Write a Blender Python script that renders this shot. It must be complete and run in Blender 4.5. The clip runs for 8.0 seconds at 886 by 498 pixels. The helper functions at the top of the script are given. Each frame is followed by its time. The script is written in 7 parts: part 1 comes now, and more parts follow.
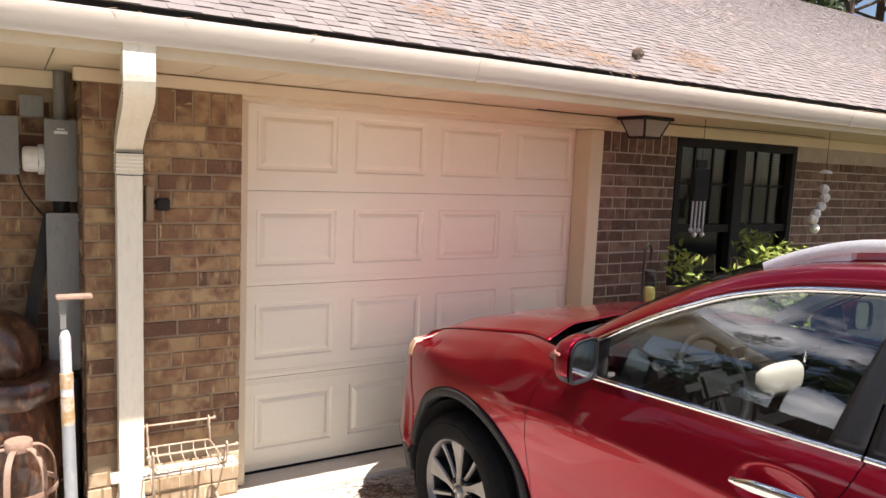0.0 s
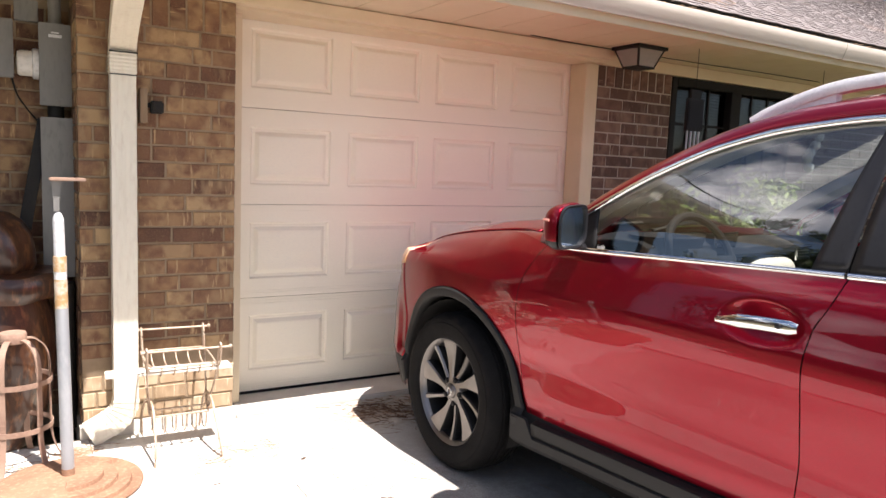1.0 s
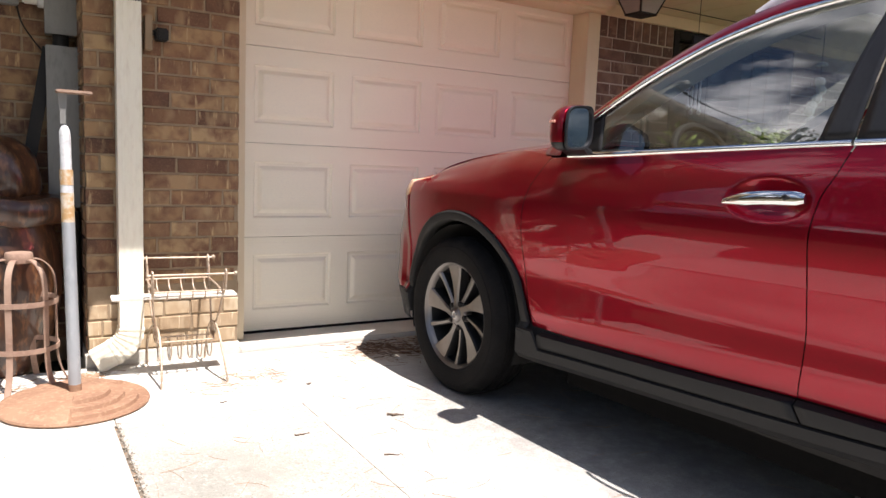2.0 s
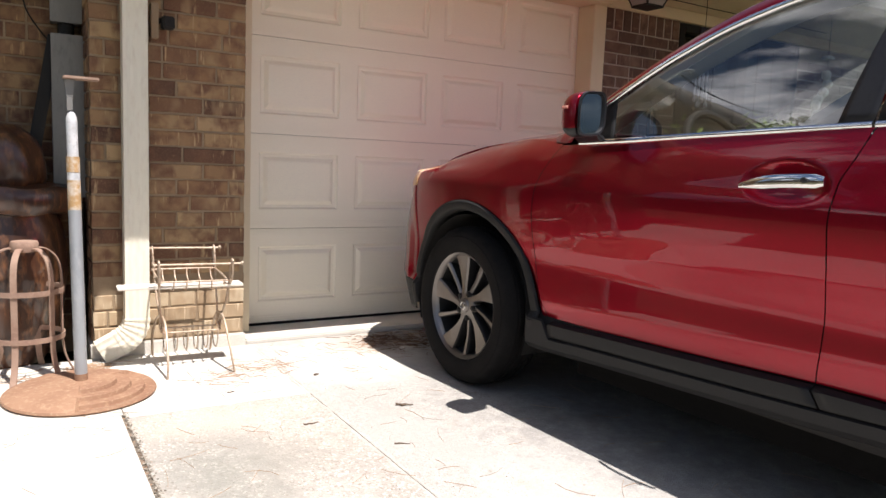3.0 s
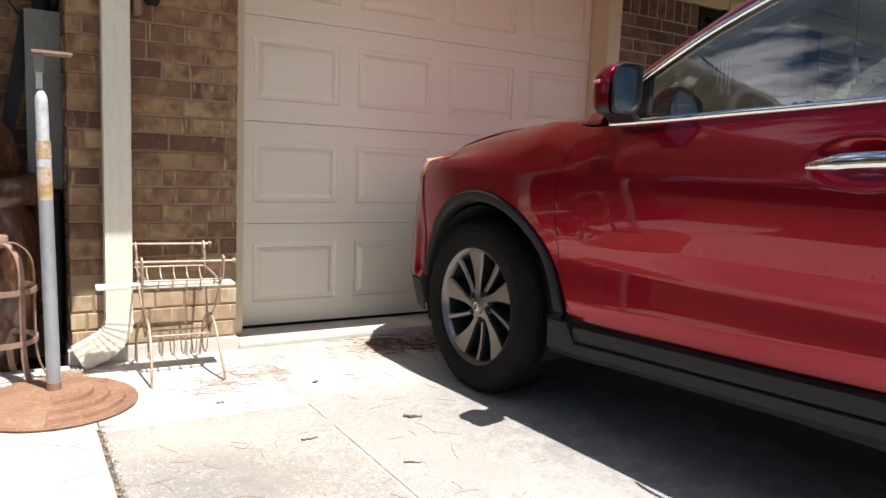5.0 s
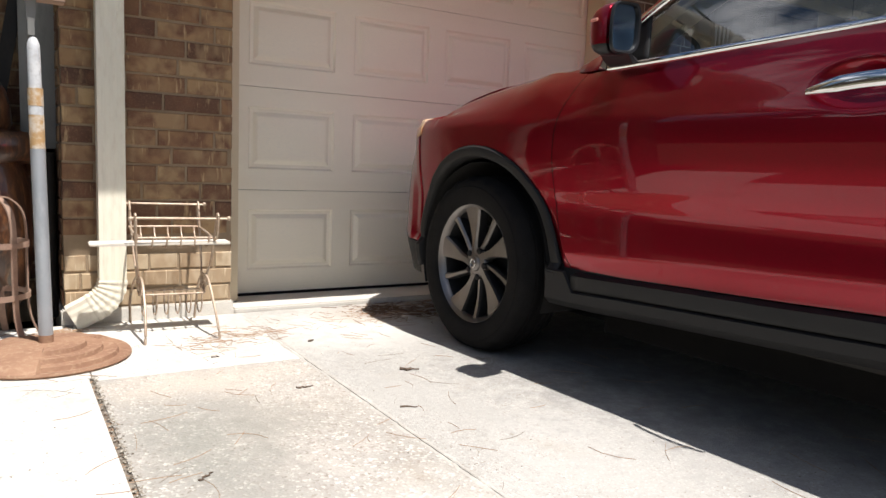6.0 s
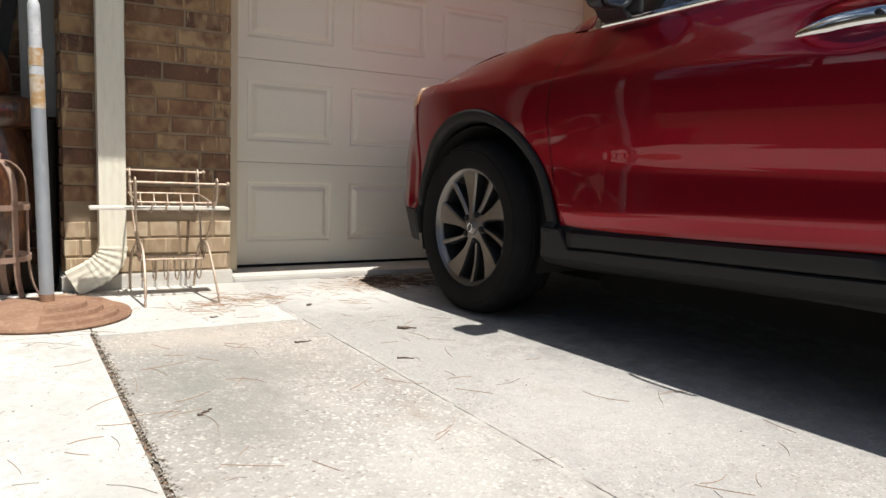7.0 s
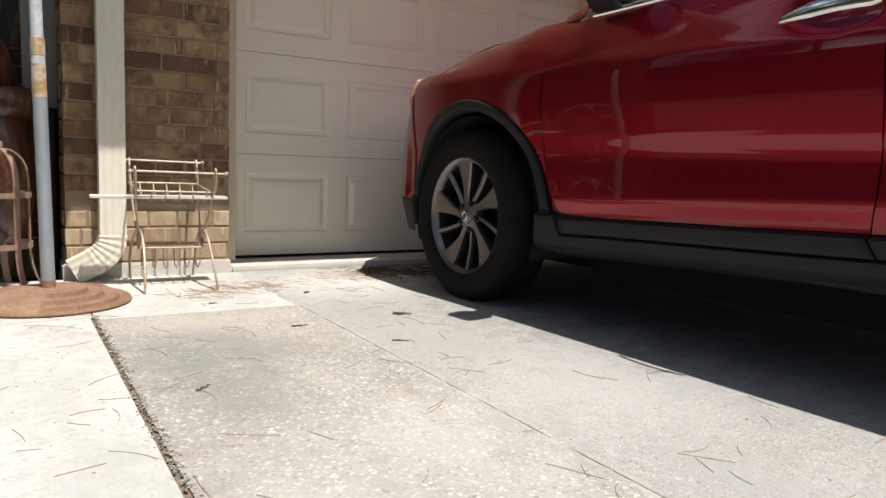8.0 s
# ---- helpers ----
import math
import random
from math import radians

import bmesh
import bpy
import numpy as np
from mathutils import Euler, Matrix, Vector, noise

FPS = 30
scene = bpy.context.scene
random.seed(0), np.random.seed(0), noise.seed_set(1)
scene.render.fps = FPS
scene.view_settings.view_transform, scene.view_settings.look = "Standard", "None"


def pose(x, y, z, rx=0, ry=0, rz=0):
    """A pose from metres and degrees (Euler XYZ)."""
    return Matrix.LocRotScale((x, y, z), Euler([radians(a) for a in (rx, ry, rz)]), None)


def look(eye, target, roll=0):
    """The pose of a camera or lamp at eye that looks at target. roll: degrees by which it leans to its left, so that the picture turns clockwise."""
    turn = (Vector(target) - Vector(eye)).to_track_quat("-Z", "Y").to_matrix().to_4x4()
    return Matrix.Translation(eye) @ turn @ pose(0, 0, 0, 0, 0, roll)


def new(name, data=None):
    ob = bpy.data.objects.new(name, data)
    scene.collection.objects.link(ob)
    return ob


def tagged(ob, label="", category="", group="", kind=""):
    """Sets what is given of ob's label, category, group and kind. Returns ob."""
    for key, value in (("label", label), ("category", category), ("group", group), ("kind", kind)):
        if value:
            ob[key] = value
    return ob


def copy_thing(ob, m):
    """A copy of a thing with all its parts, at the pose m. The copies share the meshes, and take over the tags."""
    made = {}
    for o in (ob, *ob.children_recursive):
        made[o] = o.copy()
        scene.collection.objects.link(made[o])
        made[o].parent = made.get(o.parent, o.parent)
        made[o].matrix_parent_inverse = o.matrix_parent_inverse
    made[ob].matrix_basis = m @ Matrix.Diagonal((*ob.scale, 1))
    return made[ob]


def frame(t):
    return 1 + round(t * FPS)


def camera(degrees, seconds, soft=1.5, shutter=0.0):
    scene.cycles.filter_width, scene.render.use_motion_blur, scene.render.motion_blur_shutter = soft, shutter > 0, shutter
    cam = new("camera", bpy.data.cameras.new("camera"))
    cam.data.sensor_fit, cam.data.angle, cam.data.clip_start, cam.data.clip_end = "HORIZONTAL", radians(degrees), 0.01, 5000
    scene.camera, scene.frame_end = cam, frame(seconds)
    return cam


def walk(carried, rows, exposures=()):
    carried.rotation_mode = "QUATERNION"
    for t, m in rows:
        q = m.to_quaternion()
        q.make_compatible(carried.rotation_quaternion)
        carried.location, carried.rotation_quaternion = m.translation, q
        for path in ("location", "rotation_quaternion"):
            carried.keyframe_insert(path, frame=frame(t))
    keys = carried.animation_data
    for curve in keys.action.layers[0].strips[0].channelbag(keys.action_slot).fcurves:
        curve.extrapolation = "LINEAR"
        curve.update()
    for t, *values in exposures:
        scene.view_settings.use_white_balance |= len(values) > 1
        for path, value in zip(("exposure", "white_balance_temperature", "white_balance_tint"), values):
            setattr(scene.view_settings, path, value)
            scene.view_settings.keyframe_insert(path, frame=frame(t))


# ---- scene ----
cam = camera(63.4, 8.0)
PATH = [
    (0, (-1.073, -3.787, 1.806), (-0.046, -2.087, 1.571), 2.5),
    (0.5, (-1.062, -3.831, 1.599), (-0.035, -2.13, 1.367), 2.5),
    (1, (-1.06, -3.875, 1.347), (-0.034, -2.174, 1.115), 2.4),
    (1.5, (-1.073, -3.905, 1.14), (-0.046, -2.205, 0.907), 2.4),
    (1.7, (-1.082, -3.913, 1.064), (-0.055, -2.214, 0.829), 2.3),
    (3, (-1.122, -3.874, 0.963), (-0.091, -2.176, 0.725), 2.4),
    (3.5, (-1.117, -3.835, 0.941), (-0.087, -2.137, 0.704), 2.4),
    (4, (-1.075, -3.728, 0.93), (-0.045, -2.029, 0.695), 2.4),
    (5.5, (-1.011, -3.592, 0.849), (0.026, -1.898, 0.612), 2.3),
    (6, (-1.011, -3.607, 0.716), (0.031, -1.916, 0.486), 2.3),
    (6.5, (-1.011, -3.626, 0.636), (0.031, -1.936, 0.399), 2.2),
    (7, (-1.018, -3.651, 0.577), (0.024, -1.96, 0.343), 2.2),
    (7.5, (-1.026, -3.69, 0.546), (0.016, -1.999, 0.312), 2.2),
    (8, (-1.028, -3.705, 0.534), (0.015, -2.015, 0.3), 2.2),
]
walk(cam, [(t, look(eye, target, roll)) for t, eye, target, roll in PATH], [(0.0, 1.18, 6900, 18), (0.5, 1.32, 6850, 18), (1.0, 1.29, 6750, 18), (1.5, 1.16, 6650, 17), (3.0, 0.70, 6600, 15), (5.5, 0.58, 6520, 13), (6.5, 0.36, 6500, 11), (8.0, 0.15, 6490, 10)])

# ---- light ----
SUN_TO = Vector((0.120, -0.468, 1.18)).normalized()
world = bpy.data.worlds.new("world")
scene.world = world
world.use_nodes = True
wn, wl = world.node_tree.nodes, world.node_tree.links
bg = wn["Background"]
sky = wn.new("ShaderNodeTexSky")
sky.sky_type, sky.sun_disc = "NISHITA", False
sky.sun_elevation = math.asin(SUN_TO.z)
sky.sun_rotation = math.atan2(SUN_TO.x, SUN_TO.y)
sky.dust_density, sky.ozone_density = 0.25, 2.0
cloud_at, cloud, cloud_ramp, cloud_mix = (wn.new("ShaderNodeTexCoord"), wn.new("ShaderNodeTexNoise"), wn.new("ShaderNodeValToRGB"), wn.new("ShaderNodeMix"))
cloud.inputs["Scale"].default_value, cloud.inputs["Detail"].default_value, cloud.inputs["Roughness"].default_value = 3.0, 8, 0.60
cloud_ramp.color_ramp.elements[0].position, cloud_ramp.color_ramp.elements[1].position = 0.54, 0.68
cloud_mix.data_type = "RGBA"
cloud_mix.inputs["B"].default_value = (23.0, 23.3, 24.0, 1)
cloud_shift = wn.new("ShaderNodeMapping")
cloud_shift.inputs["Location"].default_value = (5.4, 2.3, 2.4)
wl.new(cloud_at.outputs["Generated"], cloud_shift.inputs["Vector"])
wl.new(cloud_shift.outputs["Vector"], cloud.inputs["Vector"])
wl.new(cloud.outputs["Fac"], cloud_ramp.inputs["Fac"])
wl.new(cloud_ramp.outputs["Color"], cloud_mix.inputs["Factor"])
wl.new(sky.outputs["Color"], cloud_mix.inputs["A"])
wl.new(cloud_mix.outputs["Result"], bg.inputs["Color"])
bg.inputs["Strength"].default_value = 0.056
sun = new("sun", bpy.data.lights.new("sun", "SUN"))
sun.data.energy, sun.data.angle, sun.data.color = 5.0, radians(0.55), (1.0, 0.97, 0.93)
sun.matrix_world = look(SUN_TO * 30, (0, 0, 0))


# ---- materials ----
GZ = -0.035


def node_mat(name):
    m = bpy.data.materials.new(name)
    m.use_nodes = True
    return m, m.node_tree.nodes, m.node_tree.links, m.node_tree.nodes["Principled BSDF"]


def mixed(n, l, fac, a, b, kind="MIX"):
    x = n.new("ShaderNodeMix")
    x.data_type, x.blend_type = "RGBA", kind
    for sock, v in (("Factor", fac), ("A", a), ("B", b)):
        if isinstance(v, (int, float)):
            x.inputs[sock].default_value = v
        elif isinstance(v, tuple):
            x.inputs[sock].default_value = (*v, 1)
        else:
            l.new(v, x.inputs[sock])
    return x.outputs["Result"]


def spread(n, l, sock, lo, hi):
    r = n.new("ShaderNodeMapRange")
    r.inputs["From Min"].default_value, r.inputs["From Max"].default_value = lo, hi
    l.new(sock, r.inputs["Value"])
    return r.outputs["Result"]


def noise_tex(n, l, vec, scale, detail=4.0, rough=0.55, stretch=None):
    if stretch:
        mp = n.new("ShaderNodeMapping")
        mp.inputs["Scale"].default_value = stretch
        l.new(vec, mp.inputs["Vector"])
        vec = mp.outputs["Vector"]
    t = n.new("ShaderNodeTexNoise")
    t.inputs["Scale"].default_value, t.inputs["Detail"].default_value, t.inputs["Roughness"].default_value = scale, detail, rough
    l.new(vec, t.inputs["Vector"])
    return t.outputs["Fac"]


def place(n, l, per_object=False):
    """Object coordinates, shifted by chance for each object where asked."""
    tc = n.new("ShaderNodeTexCoord")
    if not per_object:
        return tc.outputs["Object"], None
    info, add = n.new("ShaderNodeObjectInfo"), n.new("ShaderNodeVectorMath")
    mul = n.new("ShaderNodeMath")
    mul.operation, mul.inputs[1].default_value = "MULTIPLY", 61.0
    l.new(info.outputs["Random"], mul.inputs[0])
    l.new(tc.outputs["Object"], add.inputs[0])
    l.new(mul.outputs[0], add.inputs[1])
    return add.outputs["Vector"], info.outputs["Random"]


def bumped(n, l, bsdf, height, strength, distance=0.004):
    b = n.new("ShaderNodeBump")
    b.inputs["Strength"].default_value, b.inputs["Distance"].default_value = strength, distance
    l.new(height, b.inputs["Height"])
    l.new(b.outputs["Normal"], bsdf.inputs["Normal"])


def surface(name, c1, c2, rough=0.6, fine=60.0, broad=4.0, bump=0.15, metal=0.0, coat=0.0, c3=None, stretch=None, lo=0.35, hi=0.65, per_object=False, spec=0.5):
    """A worn surface: a broad and a fine noise between two or three colours, with fine relief."""
    m, n, l, p = node_mat(name)
    vec, _ = place(n, l, per_object)
    wide, small = noise_tex(n, l, vec, broad, 5, 0.6, stretch), noise_tex(n, l, vec, fine, 4, 0.6, stretch)
    col = mixed(n, l, spread(n, l, wide, lo, hi), c1, c2)
    third = c3 or tuple(0.72 * v for v in c1)
    col = mixed(n, l, spread(n, l, small, 0.5, 0.85), col, third)
    l.new(col, p.inputs["Base Color"])
    r = n.new("ShaderNodeMapRange")
    r.inputs["To Min"].default_value, r.inputs["To Max"].default_value = max(0.02, rough - 0.1), min(1, rough + 0.1)
    l.new(wide, r.inputs["Value"])
    l.new(r.outputs["Result"], p.inputs["Roughness"])
    p.inputs["Metallic"].default_value, p.inputs["Coat Weight"].default_value = metal, coat
    p.inputs["Specular IOR Level"].default_value = spec
    if bump:
        bumped(n, l, p, small, bump)
    return m


def brick_mat(name, shades, worn, island=False):
    m, n, l, p = node_mat(name)
    vec, rnd = place(n, l, True)
    if island:
        rnd = n.new("ShaderNodeNewGeometry").outputs["Random Per Island"]
    ramp = n.new("ShaderNodeValToRGB")
    ramp.color_ramp.interpolation = "LINEAR"
    stops = list(zip((0.0, 0.20, 0.36, 0.56, 0.78, 1.0), shades))
    el = ramp.color_ramp.elements
    while len(el) < len(stops):
        el.new(0.5)
    for e, (pos, c) in zip(el, stops):
        e.position, e.color = pos, (*c, 1)
    l.new(rnd, ramp.inputs["Fac"])
    blot = noise_tex(n, l, vec, 13, 3, 0.5)
    col = mixed(n, l, spread(n, l, blot, 0.40, 0.66), ramp.outputs["Color"], tuple(1.12 * v for v in shades[1]))
    pale = noise_tex(n, l, vec, 11, 2, 0.5, (1, 1, 0.5))
    col = mixed(n, l, spread(n, l, pale, 0.55, 0.85), col, worn)
    grain = noise_tex(n, l, vec, 150, 4, 0.6)
    col = mixed(n, l, spread(n, l, grain, 0.50, 1.05), col, tuple(0.65 * v for v in worn))
    streak = noise_tex(n, l, vec, 26, 3, 0.6, (1.6, 1, 0.28))
    col = mixed(n, l, spread(n, l, streak, 0.60, 0.74), col, tuple(1.15 * v for v in worn))
    l.new(col, p.inputs["Base Color"])
    p.inputs["Roughness"].default_value = 0.85
    bumped(n, l, p, grain, 0.5, 0.003)
    return m


BROWN_MIX = ((0.060, 0.028, 0.020), (0.115, 0.052, 0.032), (0.20, 0.106, 0.053), (0.295, 0.174, 0.083), (0.385, 0.252, 0.130), (0.22, 0.116, 0.062))
TAN_MIX = ((0.085, 0.040, 0.026), (0.155, 0.075, 0.042), (0.29, 0.163, 0.080), (0.36, 0.225, 0.112), (0.46, 0.315, 0.165), (0.22, 0.116, 0.062))
# sunlight on the pier's foot, put into the brick colour
SUNLIT_MIX = ((0.30, 0.205, 0.12), (0.36, 0.255, 0.155), (0.44, 0.33, 0.205), (0.50, 0.385, 0.25), (0.54, 0.425, 0.285), (0.40, 0.29, 0.175))
# east walls: deeper brown brick, with their shade also put into the colour
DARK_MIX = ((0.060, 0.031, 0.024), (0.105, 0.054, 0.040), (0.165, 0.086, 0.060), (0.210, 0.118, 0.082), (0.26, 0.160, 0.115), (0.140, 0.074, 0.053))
BRICK = brick_mat("brown_brick", BROWN_MIX, (0.42, 0.27, 0.135))
BRICK_TAN = brick_mat("tan_brick", TAN_MIX, (0.46, 0.325, 0.175))
BRICK_SUNLIT = brick_mat("sunlit_brick", SUNLIT_MIX, (0.58, 0.48, 0.34))
BRICK_DARK = brick_mat("shaded_dark_brick", DARK_MIX, (0.26, 0.175, 0.13))
MORTAR = surface("mortar", (0.34, 0.255, 0.165), (0.26, 0.19, 0.12), 0.95, 220, 7, 0.6)
MORTAR_EAST = surface("pale_mortar", (0.46, 0.385, 0.325), (0.38, 0.315, 0.26), 0.95, 220, 7, 0.6)
FOOTING = surface("footing_concrete", (0.66, 0.63, 0.57), (0.57, 0.54, 0.48), 0.9, 120, 5, 0.4)
CREAM = surface("cream_paint", (0.72, 0.615, 0.44), (0.67, 0.565, 0.39), 0.5, 90, 3, 0.06, c3=(0.72, 0.60, 0.40))
SOFFIT = surface("soffit_paint", (0.68, 0.58, 0.41), (0.63, 0.53, 0.36), 0.6, 40, 2, 0.06, c3=(0.62, 0.53, 0.38))
GUTTER = surface("gutter_paint", (0.60, 0.545, 0.465), (0.54, 0.48, 0.40), 0.42, 60, 2.5, 0.03, stretch=(0.15, 1, 1), c3=(0.50, 0.44, 0.36))
SPOUT = surface("downspout_paint", (0.85, 0.81, 0.67), (0.80, 0.755, 0.61), 0.42, 50, 4, 0.05, stretch=(1, 1, 0.25), c3=(0.72, 0.655, 0.52))
DOOR = surface("garage_door_paint", (0.86, 0.805, 0.67), (0.82, 0.76, 0.63), 0.42, 240, 2, 0.05, stretch=(0.25, 1, 1), c3=(0.77, 0.73, 0.63))
UNDER = surface("underbody_black", (0.005, 0.005, 0.005), (0.008, 0.0075, 0.007), 0.9, 60, 5, 0, spec=0.1)
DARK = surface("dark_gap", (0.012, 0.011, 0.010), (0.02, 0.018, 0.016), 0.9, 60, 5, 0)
RUBBER = surface("rubber", (0.010, 0.0095, 0.0095), (0.016, 0.015, 0.0145), 0.85, 120, 8, 0.2, spec=0.1)
CLADDING = surface("black_plastic_cladding", (0.014, 0.014, 0.0145), (0.020, 0.0195, 0.019), 0.6, 300, 6, 0.12, spec=0.3)
GLOSS_BLACK = surface("satin_black", (0.014, 0.014, 0.016), (0.020, 0.020, 0.022), 0.35, 80, 4, 0, spec=0.35)
CHROME = surface("chrome", (0.80, 0.80, 0.80), (0.72, 0.72, 0.73), 0.11, 40, 4, 0, metal=1.0, c3=(0.70, 0.70, 0.70))
ALLOY = surface("alloy_wheel", (0.235, 0.22, 0.21), (0.18, 0.168, 0.16), 0.36, 150, 7, 0.05, metal=0.9, c3=(0.19, 0.175, 0.16))
ALLOY_DARK = surface("alloy_pocket", (0.035, 0.035, 0.037), (0.025, 0.025, 0.025), 0.5, 80, 6, 0.05, metal=0.5)
RAIL = surface("silver_rail", (0.82, 0.82, 0.83), (0.77, 0.77, 0.78), 0.4, 90, 5, 0.02, metal=0.1, c3=(0.62, 0.63, 0.65))
LEATHER = surface("pale_seat", (0.62, 0.58, 0.50), (0.55, 0.50, 0.43), 0.6, 200, 6, 0.15)
CABIN = surface("cabin_plastic", (0.014, 0.014, 0.015), (0.020, 0.020, 0.021), 0.75, 250, 6, 0.1, spec=0.15)
HEADLINER = surface("headliner", (0.62, 0.59, 0.53), (0.57, 0.54, 0.48), 0.9, 200, 6, 0.1)
BLACK_METAL = surface("black_metal", (0.012, 0.0115, 0.011), (0.022, 0.019, 0.016), 0.55, 90, 6, 0.1, spec=0.25)
STEEL_GREY = surface("grey_enamel", (0.23, 0.225, 0.21), (0.185, 0.182, 0.17), 0.45, 60, 3, 0.04, stretch=(1, 1, 0.3), c3=(0.15, 0.148, 0.138))
GALV = surface("galvanised_steel", (0.42, 0.44, 0.46), (0.30, 0.33, 0.36), 0.5, 30, 5, 0.08, metal=0.4, stretch=(1, 1, 0.4), c3=(0.5, 0.51, 0.52))
RUST = surface("rusty_iron", (0.325, 0.190, 0.116), (0.245, 0.130, 0.079), 0.85, 55, 6, 0.4, c3=(0.43, 0.295, 0.185))
RUST_TAN = surface("rusty_strap", (0.36, 0.245, 0.18), (0.26, 0.16, 0.115), 0.75, 70, 9, 0.25, c3=(0.38, 0.25, 0.18))
WHITE_PAINT = surface("white_paint", (0.70, 0.70, 0.69), (0.50, 0.52, 0.54), 0.55, 50, 14, 0.12, c3=(0.40, 0.39, 0.37))
OCHRE = surface("ochre_tape", (0.47, 0.29, 0.13), (0.60, 0.52, 0.42), 0.7, 50, 22, 0.15, c3=(0.40, 0.27, 0.15), lo=0.44, hi=0.58)
WIRE = surface("rack_wire", (0.50, 0.40, 0.30), (0.36, 0.25, 0.17), 0.55, 60, 14, 0.1, metal=0.3, c3=(0.62, 0.54, 0.44))
GLAZE = surface("brown_glaze", (0.085, 0.034, 0.017), (0.030, 0.014, 0.009), 0.34, 34, 8, 0.4, coat=0.5, stretch=(1, 1, 0.35), c3=(0.30, 0.13, 0.05))
PLANK = surface("white_plank", (0.78, 0.74, 0.66), (0.70, 0.64, 0.54), 0.7, 60, 6, 0.1, stretch=(0.2, 1, 1))
OLD_WOOD = surface("old_wood", (0.34, 0.25, 0.16), (0.26, 0.18, 0.11), 0.85, 60, 8, 0.2, stretch=(1, 1, 0.2))
FENCE_WOOD = surface("fence_wood", (0.085, 0.062, 0.045), (0.055, 0.040, 0.030), 0.9, 60, 5, 0.3, stretch=(1, 1, 0.15), per_object=True)
STRAW = surface("pine_straw", (0.40, 0.27, 0.17), (0.31, 0.18, 0.105), 0.9, 60, 7, 0)
TWIG = surface("twig_bark", (0.10, 0.07, 0.05), (0.17, 0.12, 0.085), 0.9, 90, 20, 0.4)
ROOF_STRAW = surface("weathered_straw", (0.36, 0.25, 0.175), (0.29, 0.19, 0.125), 0.9, 60, 7, 0)
LITTER = surface("leaf_litter", (0.20, 0.12, 0.075), (0.13, 0.075, 0.045), 0.9, 60, 7, 0)
DRY_STEM = surface("grey_stem", (0.30, 0.25, 0.19), (0.20, 0.16, 0.12), 0.9, 60, 7, 0)
SHELL = surface("white_shell", (0.78, 0.76, 0.72), (0.70, 0.67, 0.62), 0.4, 60, 8, 0.05)
BARK = surface("bark", (0.10, 0.07, 0.05), (0.16, 0.115, 0.08), 0.95, 22, 3, 0.6, stretch=(1, 1, 0.25))
SCREEN_DARK = surface("window_frame_dark", (0.014, 0.013, 0.013), (0.020, 0.018, 0.017), 0.6, 60, 5, 0.05, spec=0.15)
# pale slats with the room's shade put into their colour
BLIND = surface("dimmed_blind", (0.09, 0.09, 0.088), (0.07, 0.07, 0.068), 0.7, 60, 3, 0)
LABEL = surface("label_white", (0.7, 0.7, 0.7), (0.62, 0.62, 0.62), 0.6, 60, 5, 0)
AMBER = surface("amber_lens", (0.50, 0.24, 0.10), (0.52, 0.36, 0.24), 0.3, 60, 5, 0.05, coat=0.3, c3=(0.5, 0.4, 0.33))
RED_LENS = surface("clear_red_lens", (0.55, 0.10, 0.08), (0.62, 0.3, 0.25), 0.15, 40, 9, 0, coat=0.8)
FROST = surface("frosted_glass", (0.30, 0.28, 0.25), (0.24, 0.225, 0.20), 0.35, 60, 5, 0.1)
CANDLE = surface("yellow_jar_content", (0.55, 0.47, 0.16), (0.3, 0.3, 0.1), 0.6, 60, 16, 0.1)


